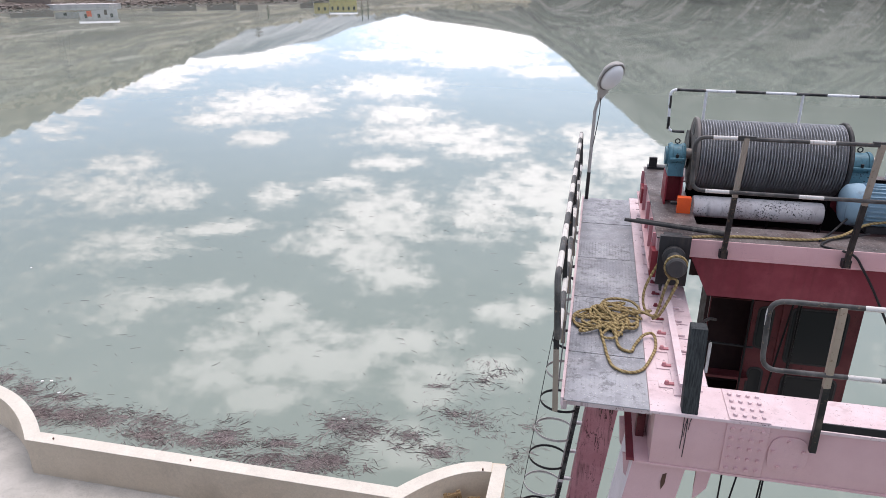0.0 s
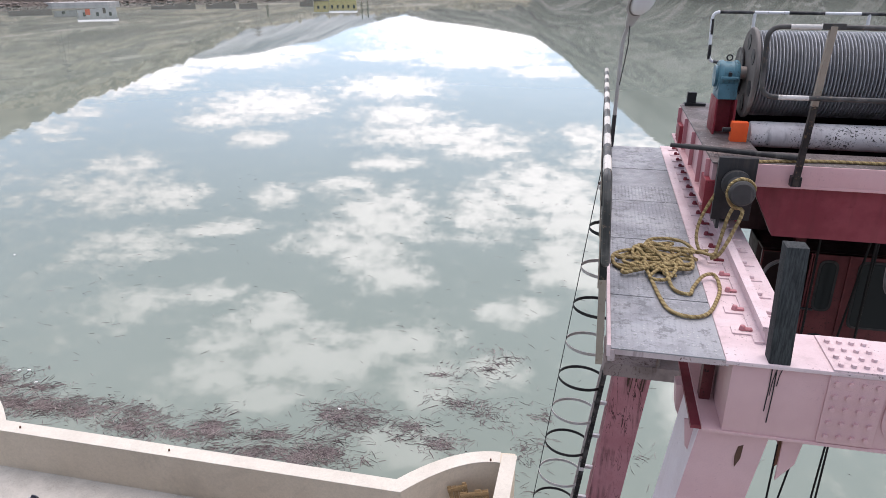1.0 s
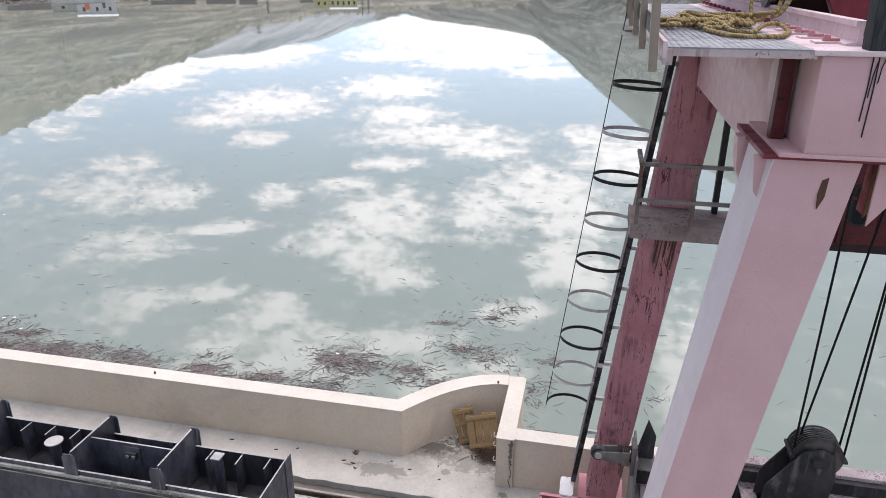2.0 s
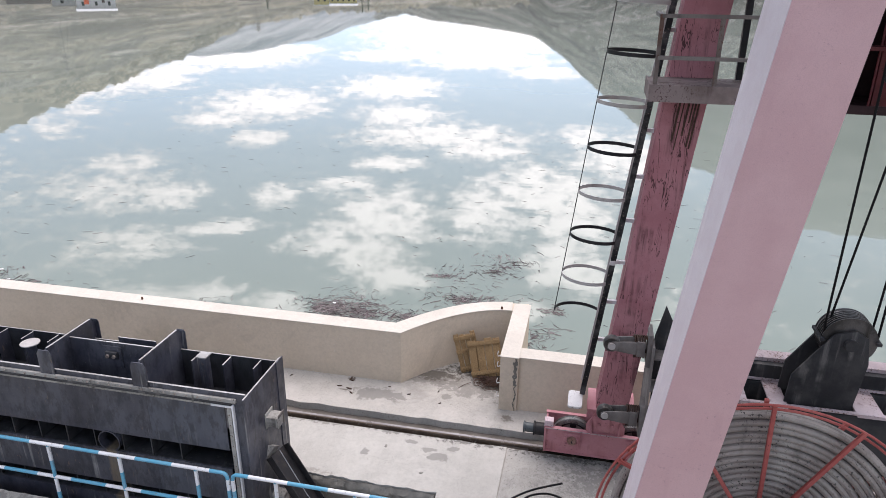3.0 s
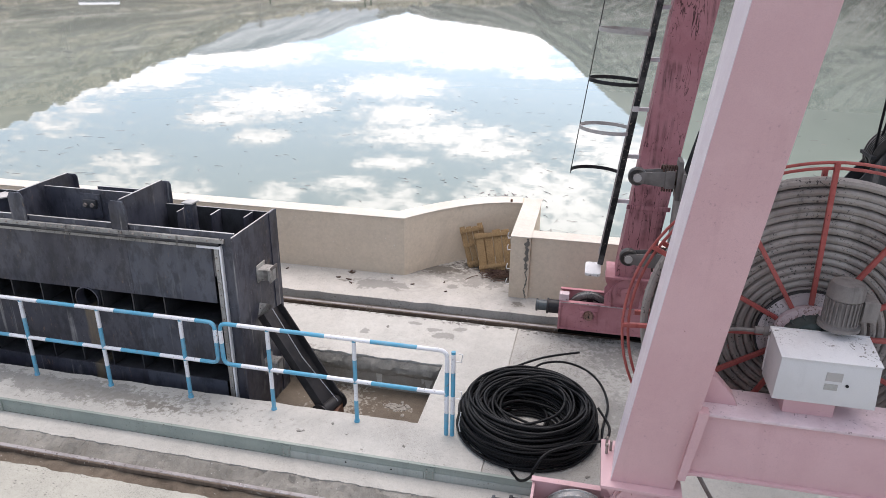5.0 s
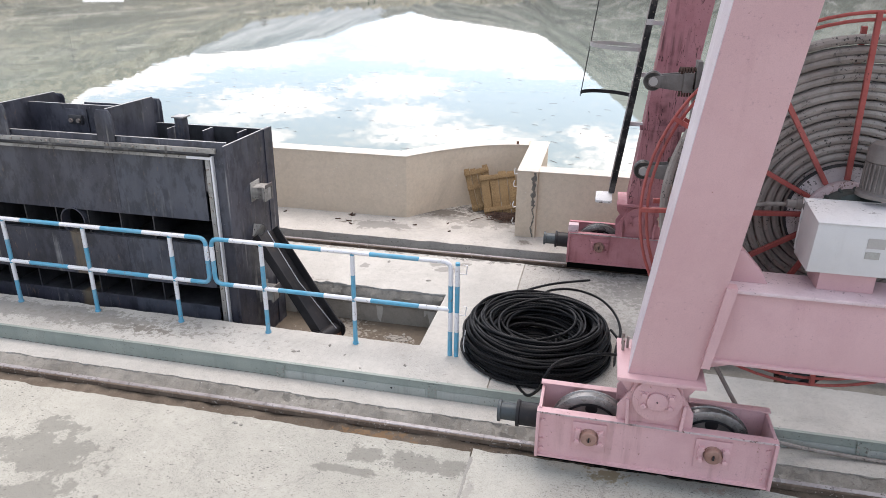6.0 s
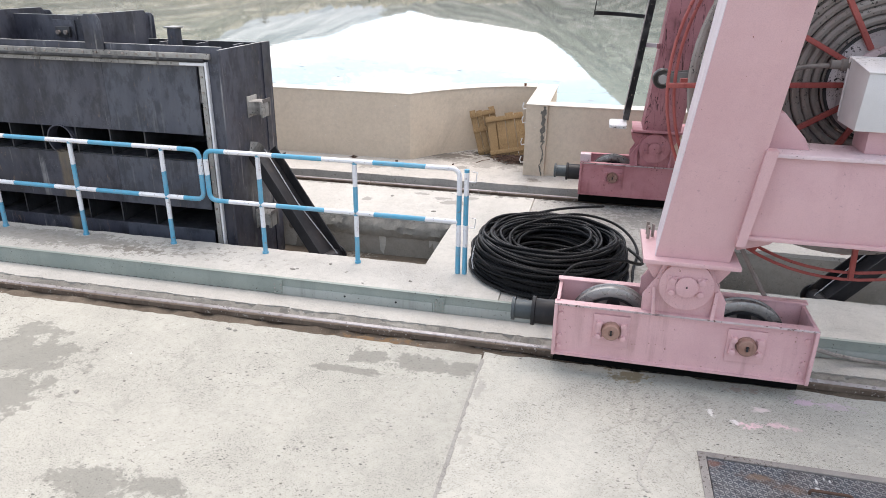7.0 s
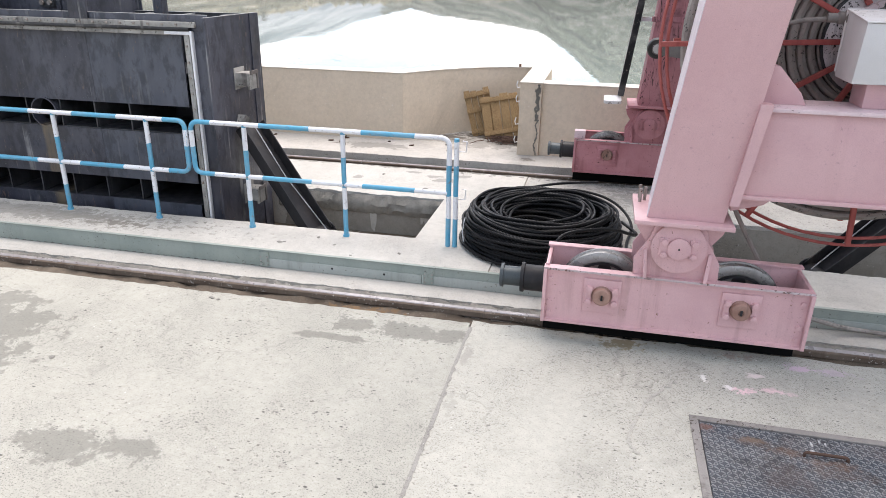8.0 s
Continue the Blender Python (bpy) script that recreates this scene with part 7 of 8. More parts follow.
# near-black floor and added plate put grease and shade under the drum
part("well_floor", box(NB(), 1.55, 6.2, 2.46, 4.5, 8.66, 8.7), DARKBROWN, trolley)
part("dark_shield", box(NB(), 1.74, 6.2, 3.86, 3.88, 8.7, 9.46), SHADEBLACK, trolley, "black plate added to darken the gap behind the drum")
part("guard_tube", lathe(NB(), (1.74, 3.02, 9.20), (3.30, 3.02, 9.20), [(0, .02), (0, .128), (.02, .138), (1.54, .138), (1.56, .128), (1.56, .02)], 28), TRAY, trolley, "pale grease-stained guard tube")
part("side_deck", box(NB(), 1.23, 1.74, 2.44, 5.15, TZ, TZ + .012), TROLLEYTOP, trolley)
part("end_carriage", box(NB(), 1.24, 1.29, 1.9, 5.15, 8.72, TZ), PINK, trolley, "pink end carriage", .004)
part("end_carriage", box(NB(), 1.52, 1.56, 1.9, 5.15, 8.55, TZ), RED, trolley)
for y in (2.05, 2.6, 3.3, 4.1, 4.9):
    part("stiffener", box(NB(), 1.195, 1.24, y, y + .022, 8.74, TZ), ROSE, trolley, "", .003)
part("carriage_flange", box(NB(), 1.17, 1.3, 1.9, 5.15, 8.70, 8.725), PINK, trolley)
part("axle_box", box(NB(), 1.19, 1.31, 1.88, 2.2, 8.62, 8.96), RED, trolley, "", .01)
part("axle_box", box(NB(), 1.19, 1.31, 4.5, 4.82, 8.62, 8.96), RED, trolley, "", .01)
for y in (2.12, 4.66):
    part("wheel", lathe(NB(), (1.33, y, DZ + .36), (1.47, y, DZ + .36), [(0, .08), (0, .25), (.03, .25), (.03, .22), (.11, .22), (.11, .25), (.14, .25), (.14, .08)], 30), WHEEL, trolley, "dark trolley wheel")
part("buffer_plate", box(NB(), 1.24, 1.58, 1.60, 1.66, 8.66, 9.26), BLACK, trolley, "", .006)
part("buffer_bracket", prism(NB(), [(1.66, 8.7), (1.9, 8.8), (1.9, 9.2), (1.66, 9.24)], "x", 1.30, 1.5), BLACKRUB, trolley)
part("buffer", lathe(NB(), (1.405, 1.60, 9.03), (1.405, 1.20, 9.03), [(0, .12), (.04, .128), (.09, .128), (.11, .085), (.28, .085), (.30, .112), (.38, .112), (.40, .095)], 28), BLACKRUB, trolley, "black rubber buffer")
part("guard", prism(NB(), [(1.66, 8.55), (1.86, 8.58), (1.86, 8.9), (1.66, 8.8)], "x", 1.30, 1.33), BLACKRUB, trolley)
part("cross_bar", cyl(NB(), (.86, 2.22, 9.215), (2.0, 1.98, 9.20), .022, 10, .028), BLACKRUB, trolley, "loose charcoal steel bar")
part("cross_bar", cyl(NB(), (1.0, 2.30, 9.20), (2.0, 2.05, 9.195), .018, 10), BLACKRUB, trolley)
part("stop_block", box(box(NB(), 1.28, 1.55, 5.0, 5.12, TZ + .01, TZ + .05), 1.30, 1.42, 5.02, 5.1, TZ + .05, TZ + .19), BLACK, trolley)

# drum and its bearings
DC, DRX0, DRX1 = Vector((0, 3.40, 9.80)), 1.74, 3.47
prof, n_wound = [(0, .05), (0, .40)], 50
for k in range(n_wound):
    for j in range(6):
        a = math.pi * (j + .12) / 5.24
        prof.append(((k + (j + .12) / 5.24) * (DRX1 - DRX0) / n_wound, .412 + .046 * math.sin(a)))
prof += [(DRX1 - DRX0, .42), (DRX1 - DRX0, .05)]
part("rope_winding", lathe(NB(), (DRX0, DC.y, DC.z), (DRX1, DC.y, DC.z), prof, 56), DRUMWIRE, trolley, "grey wire rope wound on the drum")
for x, side in ((DRX0 - .05, 1), (DRX1, 0)):
    part("drum_flange", lathe(NB(), (x, DC.y, DC.z), (x + .05, DC.y, DC.z), [(0, .05), (0, .475), (.01, .485), (.035, .485), (.045, .475), (.045, .05)], 56), GREYMOTOR if side else BLACKRUB, trolley, "dusty grey drum flange" if side else "charcoal drum flange")
for k in range(6):
    a = k * math.pi / 3 + .4
    c0 = Vector((DRX0 - .056, DC.y + .33 * math.cos(a), DC.z + .33 * math.sin(a)))
    part("flange_hole", cyl(NB(), c0, c0 + Vector((.006, 0, 0)), .085, 20), BLACK, trolley)
part("shaft", cyl(NB(), (1.45, DC.y, DC.z), (3.95, DC.y, DC.z), .07, 16), STEEL, trolley)


def bearing(x0, x1, y):
    """A ribbed pillow block with lifting eye on a red pedestal."""
    b_ = part("bearing_block", lathe(NB(), (x0, y, 9.76), (x1, y, 9.76), [(0, .08), (0, .16), (.02, .175), (.05, .175), (.055, .16), (x1 - x0 - .055, .16), (x1 - x0 - .05, .175), (x1 - x0 - .02, .175), (x1 - x0, .16), (x1 - x0, .08)], 24), BLUE, trolley, "chipped blue bearing block")
    part("foot", prism(NB(), [(y - .2, 9.53), (y + .2, 9.53), (y + .16, 9.7), (y - .16, 9.7)], "x", x0 + .01, x1 - .01), BLUE, b_, "", .008)
    part("cap_flange", box(NB(), x0 + .02, x1 - .02, y - .215, y + .215, 9.745, 9.775), BLUE, b_, "", .006)
    part("lifting_eye", sweep(NB(), [((x0 + x1) / 2 + .03 * math.cos(a), y, 9.96 + .03 * math.sin(a)) for a in np.linspace(0, 6.28, 12, endpoint=False)], .008, 6, True), BLACK, b_)
    part("end_cover", cyl(NB(), (x0, y, 9.76), (x0 - .03, y, 9.76), .12, 20), BLUE, b_)
    for dy in (-.19, .19):
        part("bolt", cyl(NB(), ((x0 + x1) / 2, y + dy, 9.78), ((x0 + x1) / 2, y + dy, 9.82), .02, 6), BLACK, b_)
    part("pedestal", box(box(box(NB(), x0, x0 + .02, y - .22, y + .22, TZ, 9.53), x1 - .02, x1, y - .22, y + .22, TZ, 9.53), x0, x1, y - .01, y + .01, TZ, 9.53), RED, b_, "red plate pedestal", .003)
    return b_


bearing(1.39, 1.61, 3.40)
bearing(3.57, 3.85, 3.40)
part("brake_disc", cyl(NB(), (1.66, 3.75, 9.78), (1.68, 3.75, 9.78), .26, 30), BLACK, trolley)
part("limit_switch", box(NB(), 1.53, 1.70, 2.84, 2.95, 9.14, 9.35), ORANGE, trolley, "bright orange limit switch box", .01)
part("switch_spindle", cyl(NB(), (1.45, 2.90, 9.26), (1.53, 2.90, 9.26), .025, 10), BLACK, trolley)
mot = part("motor", lathe(NB(), (3.42, 2.78, 9.42), (4.22, 2.78, 9.42), [(0, .08), (.01, .2), (.05, .245), (.16, .265), (.2, .26), (.2, .235), (.78, .235), (.8, .1)], 32), MOTORBLUE, trolley, "pale blue electric motor")
fin_me = mesh_of("fin", box(NB(), 0, .55, -.006, .006, .23, .27), MOTORBLUE)
pieces("fin", fin_me, [Matrix.Translation((3.64, 2.78, 9.42)) @ Matrix.Rotation(a, 4, "X") for a in np.linspace(0, 2 * math.pi, 28, endpoint=False)], mot)
part("foot", box(NB(), 3.67, 4.12, 2.55, 3.0, TZ + .01, 9.22), BLACK, mot)

# trolley railings
fr = part("front_railing", sweep(NB(), rounded([(6.0, 1.60, 10.40), (1.47, 1.60, 10.41), (1.50, 1.60, 9.82), (6.0, 1.60, 9.80)], .12), .022, 10), KW_XB, trolley, "worn black and white front railing")
for x in (1.98, 3.28, 4.6, 5.9):
    part("rail_post", beam(NB(), (x, 1.60, 10.42), (x - .01, 1.80, 8.98), .055, .055), KW_Z, fr, "", .004)
    part("clamp", box(NB(), x - .05, x + .04, 1.78, 1.87, 8.97, 9.06), BLACK, fr)
    part("cross_tie", box(NB(), x - .09, x + .09, 1.58, 1.62, 10.39, 10.44), KW_XB, fr)
br = part("back_railing", sweep(NB(), rounded([(6.0, 5.3, 10.33), (1.52, 5.3, 10.35), (1.55, 5.3, 9.70), (1.80, 5.3, 9.70)], .1), .022, 10), KW_X, trolley, "black and white back railing")
for x in (2.05, 3.43, 4.8):
    part("rail_post", cyl(NB(), (x, 5.3, 10.34), (x, 5.25, 9.1), .022, 10), WHITE, br)
for z0, z1, x0, x1 in ((10.26, 10.06, 1.53, 1.536), (9.93, 9.74, 1.541, 1.548)):
    part("end_band", cyl(NB(), (x0, 5.3, z0), (x1, 5.3, z1), .0235, 10), BLACK, br)
part("back_deck", box(NB(), 1.3, 6.2, 4.5, 5.4, TZ - .03, TZ - .005), TROLLEYTOP, trolley)
part("power_cable", sweep(NB(), rounded([(3.7, 2.5, TZ + .02), (3.2, 2.2, TZ + .03), (3.0, 1.95, TZ + .03), (3.35, 1.83, TZ), (3.6, 1.82, 8.75), (3.85, 1.8, 8.3)], .1), .014, 8), BLACK, trolley, "loose black power cable")
part("power_cable", sweep(NB(), rounded([(3.6, 2.7, 9.4), (3.4, 2.55, 9.25), (3.3, 2.5, TZ + .02), (3.05, 2.1, TZ + .03)], .1), .012, 8), BLACK, trolley)
part("hose", sweep(NB(), rounded([(1.60, 1.0, 8.28), (1.72, 1.25, 8.36), (1.88, 1.5, 8.33), (2.0, 1.75, 8.2)], .1), .018, 8), BLACK, crane, "black hose")

# ---- operator cabin hung under the trolley ----
cab = thing("operator_cabin", (3.3, 4.5, 5.75), "dark red operator cabin with rounded windows under the trolley", "cabin")
CX0, CX1, CY0, CY1, CZ0, CZ1 = 2.29, 4.36, 3.75, 4.5, 5.75, 7.62
dx0, dx1 = 2.31, 2.9
part("front_wall", box(box(box(NB(), CX0, dx0, CY0, CY0 + .05, CZ0, CZ1), dx1, CX1, CY0, CY0 + .05, CZ0, CZ1), dx0, dx1, CY0, CY0 + .05, 7.58, CZ1), CABRED, cab, "", .004)
part("side_wall", box(NB(), CX0, CX0 + .04, CY0 + .3, CY1, CZ0, CZ1), DARKBROWN, cab)
part("side_wall", box(NB(), CX1 - .04, CX1, CY0 + .05, CY1, CZ0, CZ1), DARKBROWN, cab)
part("back_wall", box(NB(), CX0, CX1, CY1, CY1 + .04, CZ0, CZ1), DARKBROWN, cab)
part("cabin_floor", box(NB(), CX0, CX1, CY0, CY1, CZ0 - .1, CZ0), DARKBROWN, cab)
part("roof", box(NB(), CX0, CX1, CY0, CY1, CZ1 - .03, CZ1), DARKBROWN, cab)
# added plate whose dark colour stands for the shaded recess
part("recess_plate", box(NB(), 2.05, 6.2, CY1 - .05, CY1 - .01, CZ1, 8.655), DARKBROWN, cab, "dark plate added to stand for the shaded recess over the cabin")
for x in (2.75, 4.2):
    for y in (3.95, 4.35):
        part("hanger", box(NB(), x - .06, x + .06, y - .06, y + .06, CZ1, 9.05), CABRED, cab, "dark red hanger post")


def pane(x0, x1, z0, z1):
    r = .1
    pts = [Vector((a, b, 0)) for a, b in ((x0, z0), (x1, z0), (x1, z1), (x0, z1))]
    out = [(p.x, p.y) for p in rounded(pts, r, 4, True)]
    w_ = part("window", prism(NB(), out, "y", CY0 - .012, CY0), BLACK, cab, "black rubber window surround")
    inner = [(p.x, p.y) for p in rounded([Vector((a, b, 0)) for a, b in ((x0 + .03, z0 + .03), (x1 - .03, z0 + .03), (x1 - .03, z1 - .03), (x0 + .03, z1 - .03))], r * .8, 4, True)]
    part("glass", prism(NB(), inner, "y", CY0 - .018, CY0 - .012), DARKGLASS, w_, "dark window glass")


pane(2.97, 3.2, 6.82, 7.52)
pane(3.42, 4.2, 6.62, 7.54)
pane(3.46, 4.24, 5.95, 6.42)
pane(2.97, 3.2, 5.98, 6.5)
for x in (2.86, 3.30):
    part("seam", box(NB(), x, x + .02, CY0 - .02, CY0, CZ0, 7.6), CABRED, cab)
part("door_rail", sweep(NB(), [(2.29, 3.6, 6.92), (2.5, 3.6, 6.92), (2.95, 3.6, 6.9)], .018, 8), BLACK, cab)
part("door_post", cyl(NB(), (2.36, 3.6, 6.4), (2.36, 3.6, 6.93), .024, 8), WHITE, cab, "white grab post")
part("door_sill", box(NB(), 2.29, 2.95, 3.55, 3.75, 6.36, 6.40), CABRED, cab)

# ---- lifting beam on its ropes ----
lb = thing("lifting_beam", (3.4, 3.1, 1.5), "dark grey lifting beam hanging on ropes, with sheave block", "lifting beam")
part("body", box(box(NB(), .95, 6.2, 2.82, 2.86, 1.5, 2.32), .95, 6.2, 3.34, 3.38, 1.5, 2.32), BLACKRUB, lb, "", .004)
part("end_plate", box(NB(), .83, .86, 2.78, 3.42, 1.45, 2.95), GREYMOTOR, lb, "grey end plate", .004)
part("end_fin", prism(NB(), [(.87, 2.34), (1.06, 2.34), (1.08, 3.13), (.96, 3.375), (.87, 2.95)], "y", 3.085, 3.105), BLACKRUB, lb, "charcoal end fin", .003)
for z in (2.75, 2.3, 1.75):
    part("diaphragm", box(NB(), .86, 1.1, 2.84, 3.36, z, z + .02), GREYMOTOR, lb)
for x0, x1 in ((.95, 2.0), (2.25, 2.45), (3.2, 3.5), (4.1, 6.2)):
    part("top_plate", box(NB(), x0, x1, 2.80, 3.40, 2.32, 2.345), CHIPPED, lb, "", .003)
for y in (2.80, 3.36):
    part("top_strip", box(NB(), 1.9, 6.2, y, y + .05, 2.346, 2.365), CHIPPED, lb)
part("upper_flange", box(NB(), 1.5, 6.2, 3.5, 3.7, 2.55, 2.60), CHIPPED, lb)
part("upper_bearer", box(NB(), 1.5, 6.2, 3.4, 3.5, 2.2, 2.55), BLACKRUB, lb)
for y in (2.92, 3.24):
    part("sheave_cheek", prism(NB(), [(2.42, 2.33), (3.16, 2.33), (3.22, 2.95), (3.16, 3.28), (3.02, 3.36), (2.80, 3.30), (2.44, 2.72)], "y", y, y + .03), BLACKRUB, lb, "charcoal sheave cheek", .004)
for k, y in enumerate((2.97, 3.05, 3.13, 3.19)):
    part("sheave", lathe(NB(), (2.98, y, 3.2), (2.98, y + .055, 3.2), [(0, .05), (0, .30), (.012, .30), (.0275, .255), (.043, .30), (.055, .30), (.055, .05)], 40), WHEEL, lb, "dark grooved sheave")
part("sheave_pin", cyl(NB(), (2.98, 2.86, 3.2), (2.98, 3.32, 3.2), .07, 18), BLACKRUB, lb)
for x in (2.68, 3.28):
    part("rope_guard", box(NB(), x - .025, x + .025, 2.92, 3.26, 3.2, 3.235), BLACKRUB, lb)
for x, y, drift in ((2.70, 3.0, .0), (2.76, 3.12, .105), (3.30, 3.06, .0), (3.27, 3.18, .022)):
    part("hoist_rope", sweep(NB(), [(x, y, 3.2), (x + drift * 2.8, y, 6.0), (x + drift * 6.1, y + .1, 9.3)], .014, 8), WIRE, lb, "black hoist rope")


def roller(z, y):
    """A spring-loaded guide roller on the beam's end."""
    r_ = part("guide_roller", lathe(NB(), (.36, y - .05, z), (.36, y + .06, z), [(0, .03), (0, .09), (.02, .102), (.09, .102), (.11, .09), (.11, .03)], 28), WHEEL, lb, "dark guide roller in a grey fork")
    for dy in (-.075, .07):
        part("fork", prism(NB(), [(.31, z - .035), (.34, z - .055), (.60, z - .085), (.68, z - .085), (.68, z + .085), (.60, z + .085), (.36, z + .055), (.31, z + .03)], "y", y + dy, y + dy + .018), GREYMOTOR, r_, "", .004)
    part("axle", cyl(NB(), (.36, y - .09, z), (.36, y + .1, z), .045, 18), LAMPGREY, r_)
    for dz in (-.09, .09):
        bm = NB()
        sweep(bm, [(.62 + .15 * t_, y + .056 * math.cos(t_ * 34), z + dz + .056 * math.sin(t_ * 34)) for t_ in np.linspace(0, 1, 80)], .011, 6)
        part("spring", bm, DARKRUST, r_, "dark rusty coil spring")
    part("carrier", box(NB(), .66, .76, y - .09, y + .09, z - .1, z + .1), GREYMOTOR, r_, "", .006)
    part("carrier_plate", box(NB(), .78, .83, y - .12, y + .12, z - .22, z + .22), GREYMOTOR, r_, "", .006)


roller(2.845, 2.98)
roller(1.90, 2.88)

# ---- cable reel ----
RC = Vector((1.70, .82, 2.20))
reel = thing("cable_reel", (1.7, .82, .7), "red spoked cable reel wound with grey cable", "cable reel")
circle = lambda r, y, n=72: [(RC.x + r * math.cos(a), y, RC.z + r * math.sin(a)) for a in np.linspace(0, 2 * math.pi, n, endpoint=False)]  # noqa: E731
for y, r in ((.68, 1.47), (.70, 1.42)):
    part("rim", sweep(NB(), circle(r, y), .0125, 8, True), REELRED, reel)
n_turn = 14
for k in range(n_turn):
    rr = .445 + k * .064
    bm = NB()
    for y in (.80, .86):
        sweep(bm, circle(rr + .005 * math.sin(k * 3), y + .006 * math.sin(k * 5), 72), .0315, 8, True)
    part("cable_turn", bm, CABLE_GREY, reel, "dusty grey cable")
part("drum_core", lathe(NB(), (RC.x, .77, RC.z), (RC.x, .94, RC.z), [(0, .388), (0, .41), (.17, .41), (.17, .388)], 48, True), CABLE_GREY, reel)
for k in range(12):
    a = radians(92.5 + 30 * k)
    d = Vector((math.cos(a), 0, math.sin(a)))
    sp = part("spoke", beam(NB(), RC + d * .28 + Vector((0, -.10, 0)), RC + d * 1.47 + Vector((0, -.14, 0)), .036, .036), REELRED, reel, "", .004)
    part("back_spoke", beam(NB(), RC + d * .28 + Vector((0, .18, 0)), RC + d * 1.36 + Vector((0, .12, 0)), .036, .036), REELRED, sp)
part("drum_face", lathe(NB(), (RC.x, .97, RC.z), (RC.x, .74, RC.z), [(0, .1), (0, .37), (.20, .385), (.23, .38), (.23, .1)], 40), TRAY, reel, "dirty white drum face")
part("face_gasket", lathe(NB(), (RC.x, .75, RC.z), (RC.x, .73, RC.z), [(0, .381), (0, .40), (.02, .40), (.02, .381)], 40, True), BLACKRUB, reel)
part("hub", lathe(NB(), (RC.x, .74, RC.z), (RC.x, .60, RC.z), [(0, .1), (0, .27), (.05, .28), (.07, .275), (.09, .24), (.13, .2), (.14, .1)], 36), CHIPPED, reel, "chipped pale pink hub")
DARKGREEN = painted("oily dark green casting", (0.035, 0.05, 0.046), (0.06, 0.075, 0.07), 0.4)
gear = part("gearbox", lathe(NB(), (RC.x, .62, RC.z), (RC.x, .34, RC.z), [(0, .1), (0, .23), (.03, .25), (.18, .25), (.2, .2), (.28, .16), (.28, .05)], 32), DARKGREEN, reel, "dark green blue gearbox")
for k in range(16):
    a = k * math.pi / 8
    part("gear_rib", beam(NB(), (RC.x + .2 * math.cos(a), .40, RC.z + .2 * math.sin(a)), (RC.x + .255 * math.cos(a), .58, RC.z + .255 * math.sin(a)), .014, .03), DARKGREEN, gear)
part("shaft_pipe", sweep(NB(), [(.9, .44, 2.29), (1.1, .42, 2.34), (1.34, .40, 2.36)], .016, 10), GREYMOTOR, reel)
part("pipe_union", lathe(NB(), (1.22, .40, 2.36), (1.36, .40, 2.36), [(0, .02), (0, .03), (.06, .03), (.07, .04), (.10, .04), (.11, .05), (.14, .05), (.14, .02)], 20), GREYMOTOR, reel)
part("reel_post", box(NB(), 1.60, 1.80, .30, .56, 1.84, 2.3), RED, reel, "", .005)
part("feed_cable", sweep(NB(), rounded([(.62, .85, 1.5), (.80, .75, 1.2), (.98, .6, .85), (1.2, .55, .5), (1.5, .74, .1), (1.95, .90, -.06), (2.5, .93, -.10), (8, .93, -.10)], .12), .019, 8), CABLE_GREY, reel, "grey feed cable")
em = part("motor", lathe(NB(), (1.81, .42, 2.455), (1.81, .42, 2.85), [(0, .15), (.025, .15), (.03, .122), (.06, .116), (.24, .116), (.25, .130), (.33, .130), (.37, .11), (.39, .05)], 30), GREYMOTOR, reel, "dusty grey upright motor")
fin2 = mesh_of("fin", box(NB(), .112, .131, -.005, .005, .05, .24), GREYMOTOR)
pieces("fin", fin2, [Matrix.Translation((1.81, .42, 2.455)) @ Matrix.Rotation(a, 4, "Z") for a in np.linspace(0, 2 * math.pi, 26, endpoint=False)], em)
part("terminal_box", box(NB(), 1.92, 2.03, .32, .50, 2.55, 2.71), GREYMOTOR, em, "", .012)

cbx = thing("control_box", (1.66, .12, 1.84), "white steel control box specked with dirt on a pink base", "control box")
part("body", hexa(NB(), [(1.325, 0, 2.0), (2.035, 0, 2.0), (2.035, .36, 2.0), (1.325, .36, 2.0)], [(1.34, 0, 2.355), (2.01, 0, 2.355), (2.02, .36, 2.405), (1.33, .36, 2.405)]), BOXPLAIN, cbx, "", .008)
part("lid", hexa(NB(), [(1.334, -.008, 2.357), (2.016, -.008, 2.357), (2.026, .358, 2.407), (1.324, .358, 2.407)], [(1.334, -.008, 2.364), (2.016, -.008, 2.364), (2.026, .358, 2.414), (1.324, .358, 2.414)]), BOXWHITE, cbx, "white lid strewn with dark flecks of dirt", .002)
part("rain_lip", box(NB(), 1.32, 2.025, .36, .375, 2.03, 2.42), BOXPLAIN, cbx, "", .004)
part("name_plate", box(NB(), 1.66, 1.77, -.004, 0, 2.205, 2.275), LAMPGREY, cbx)
part("name_plate", box(NB(), 1.66, 1.75, -.004, 0, 2.13, 2.18), SEAL, cbx)
part("lock", cyl(NB(), (1.81, 0, 2.18), (1.81, -.01, 2.18), .011, 12), BLACK, cbx)
part("base", box(NB(), 1.44, 1.80, .08, .34, 1.845, 2.0), PINK, cbx, "", .005)

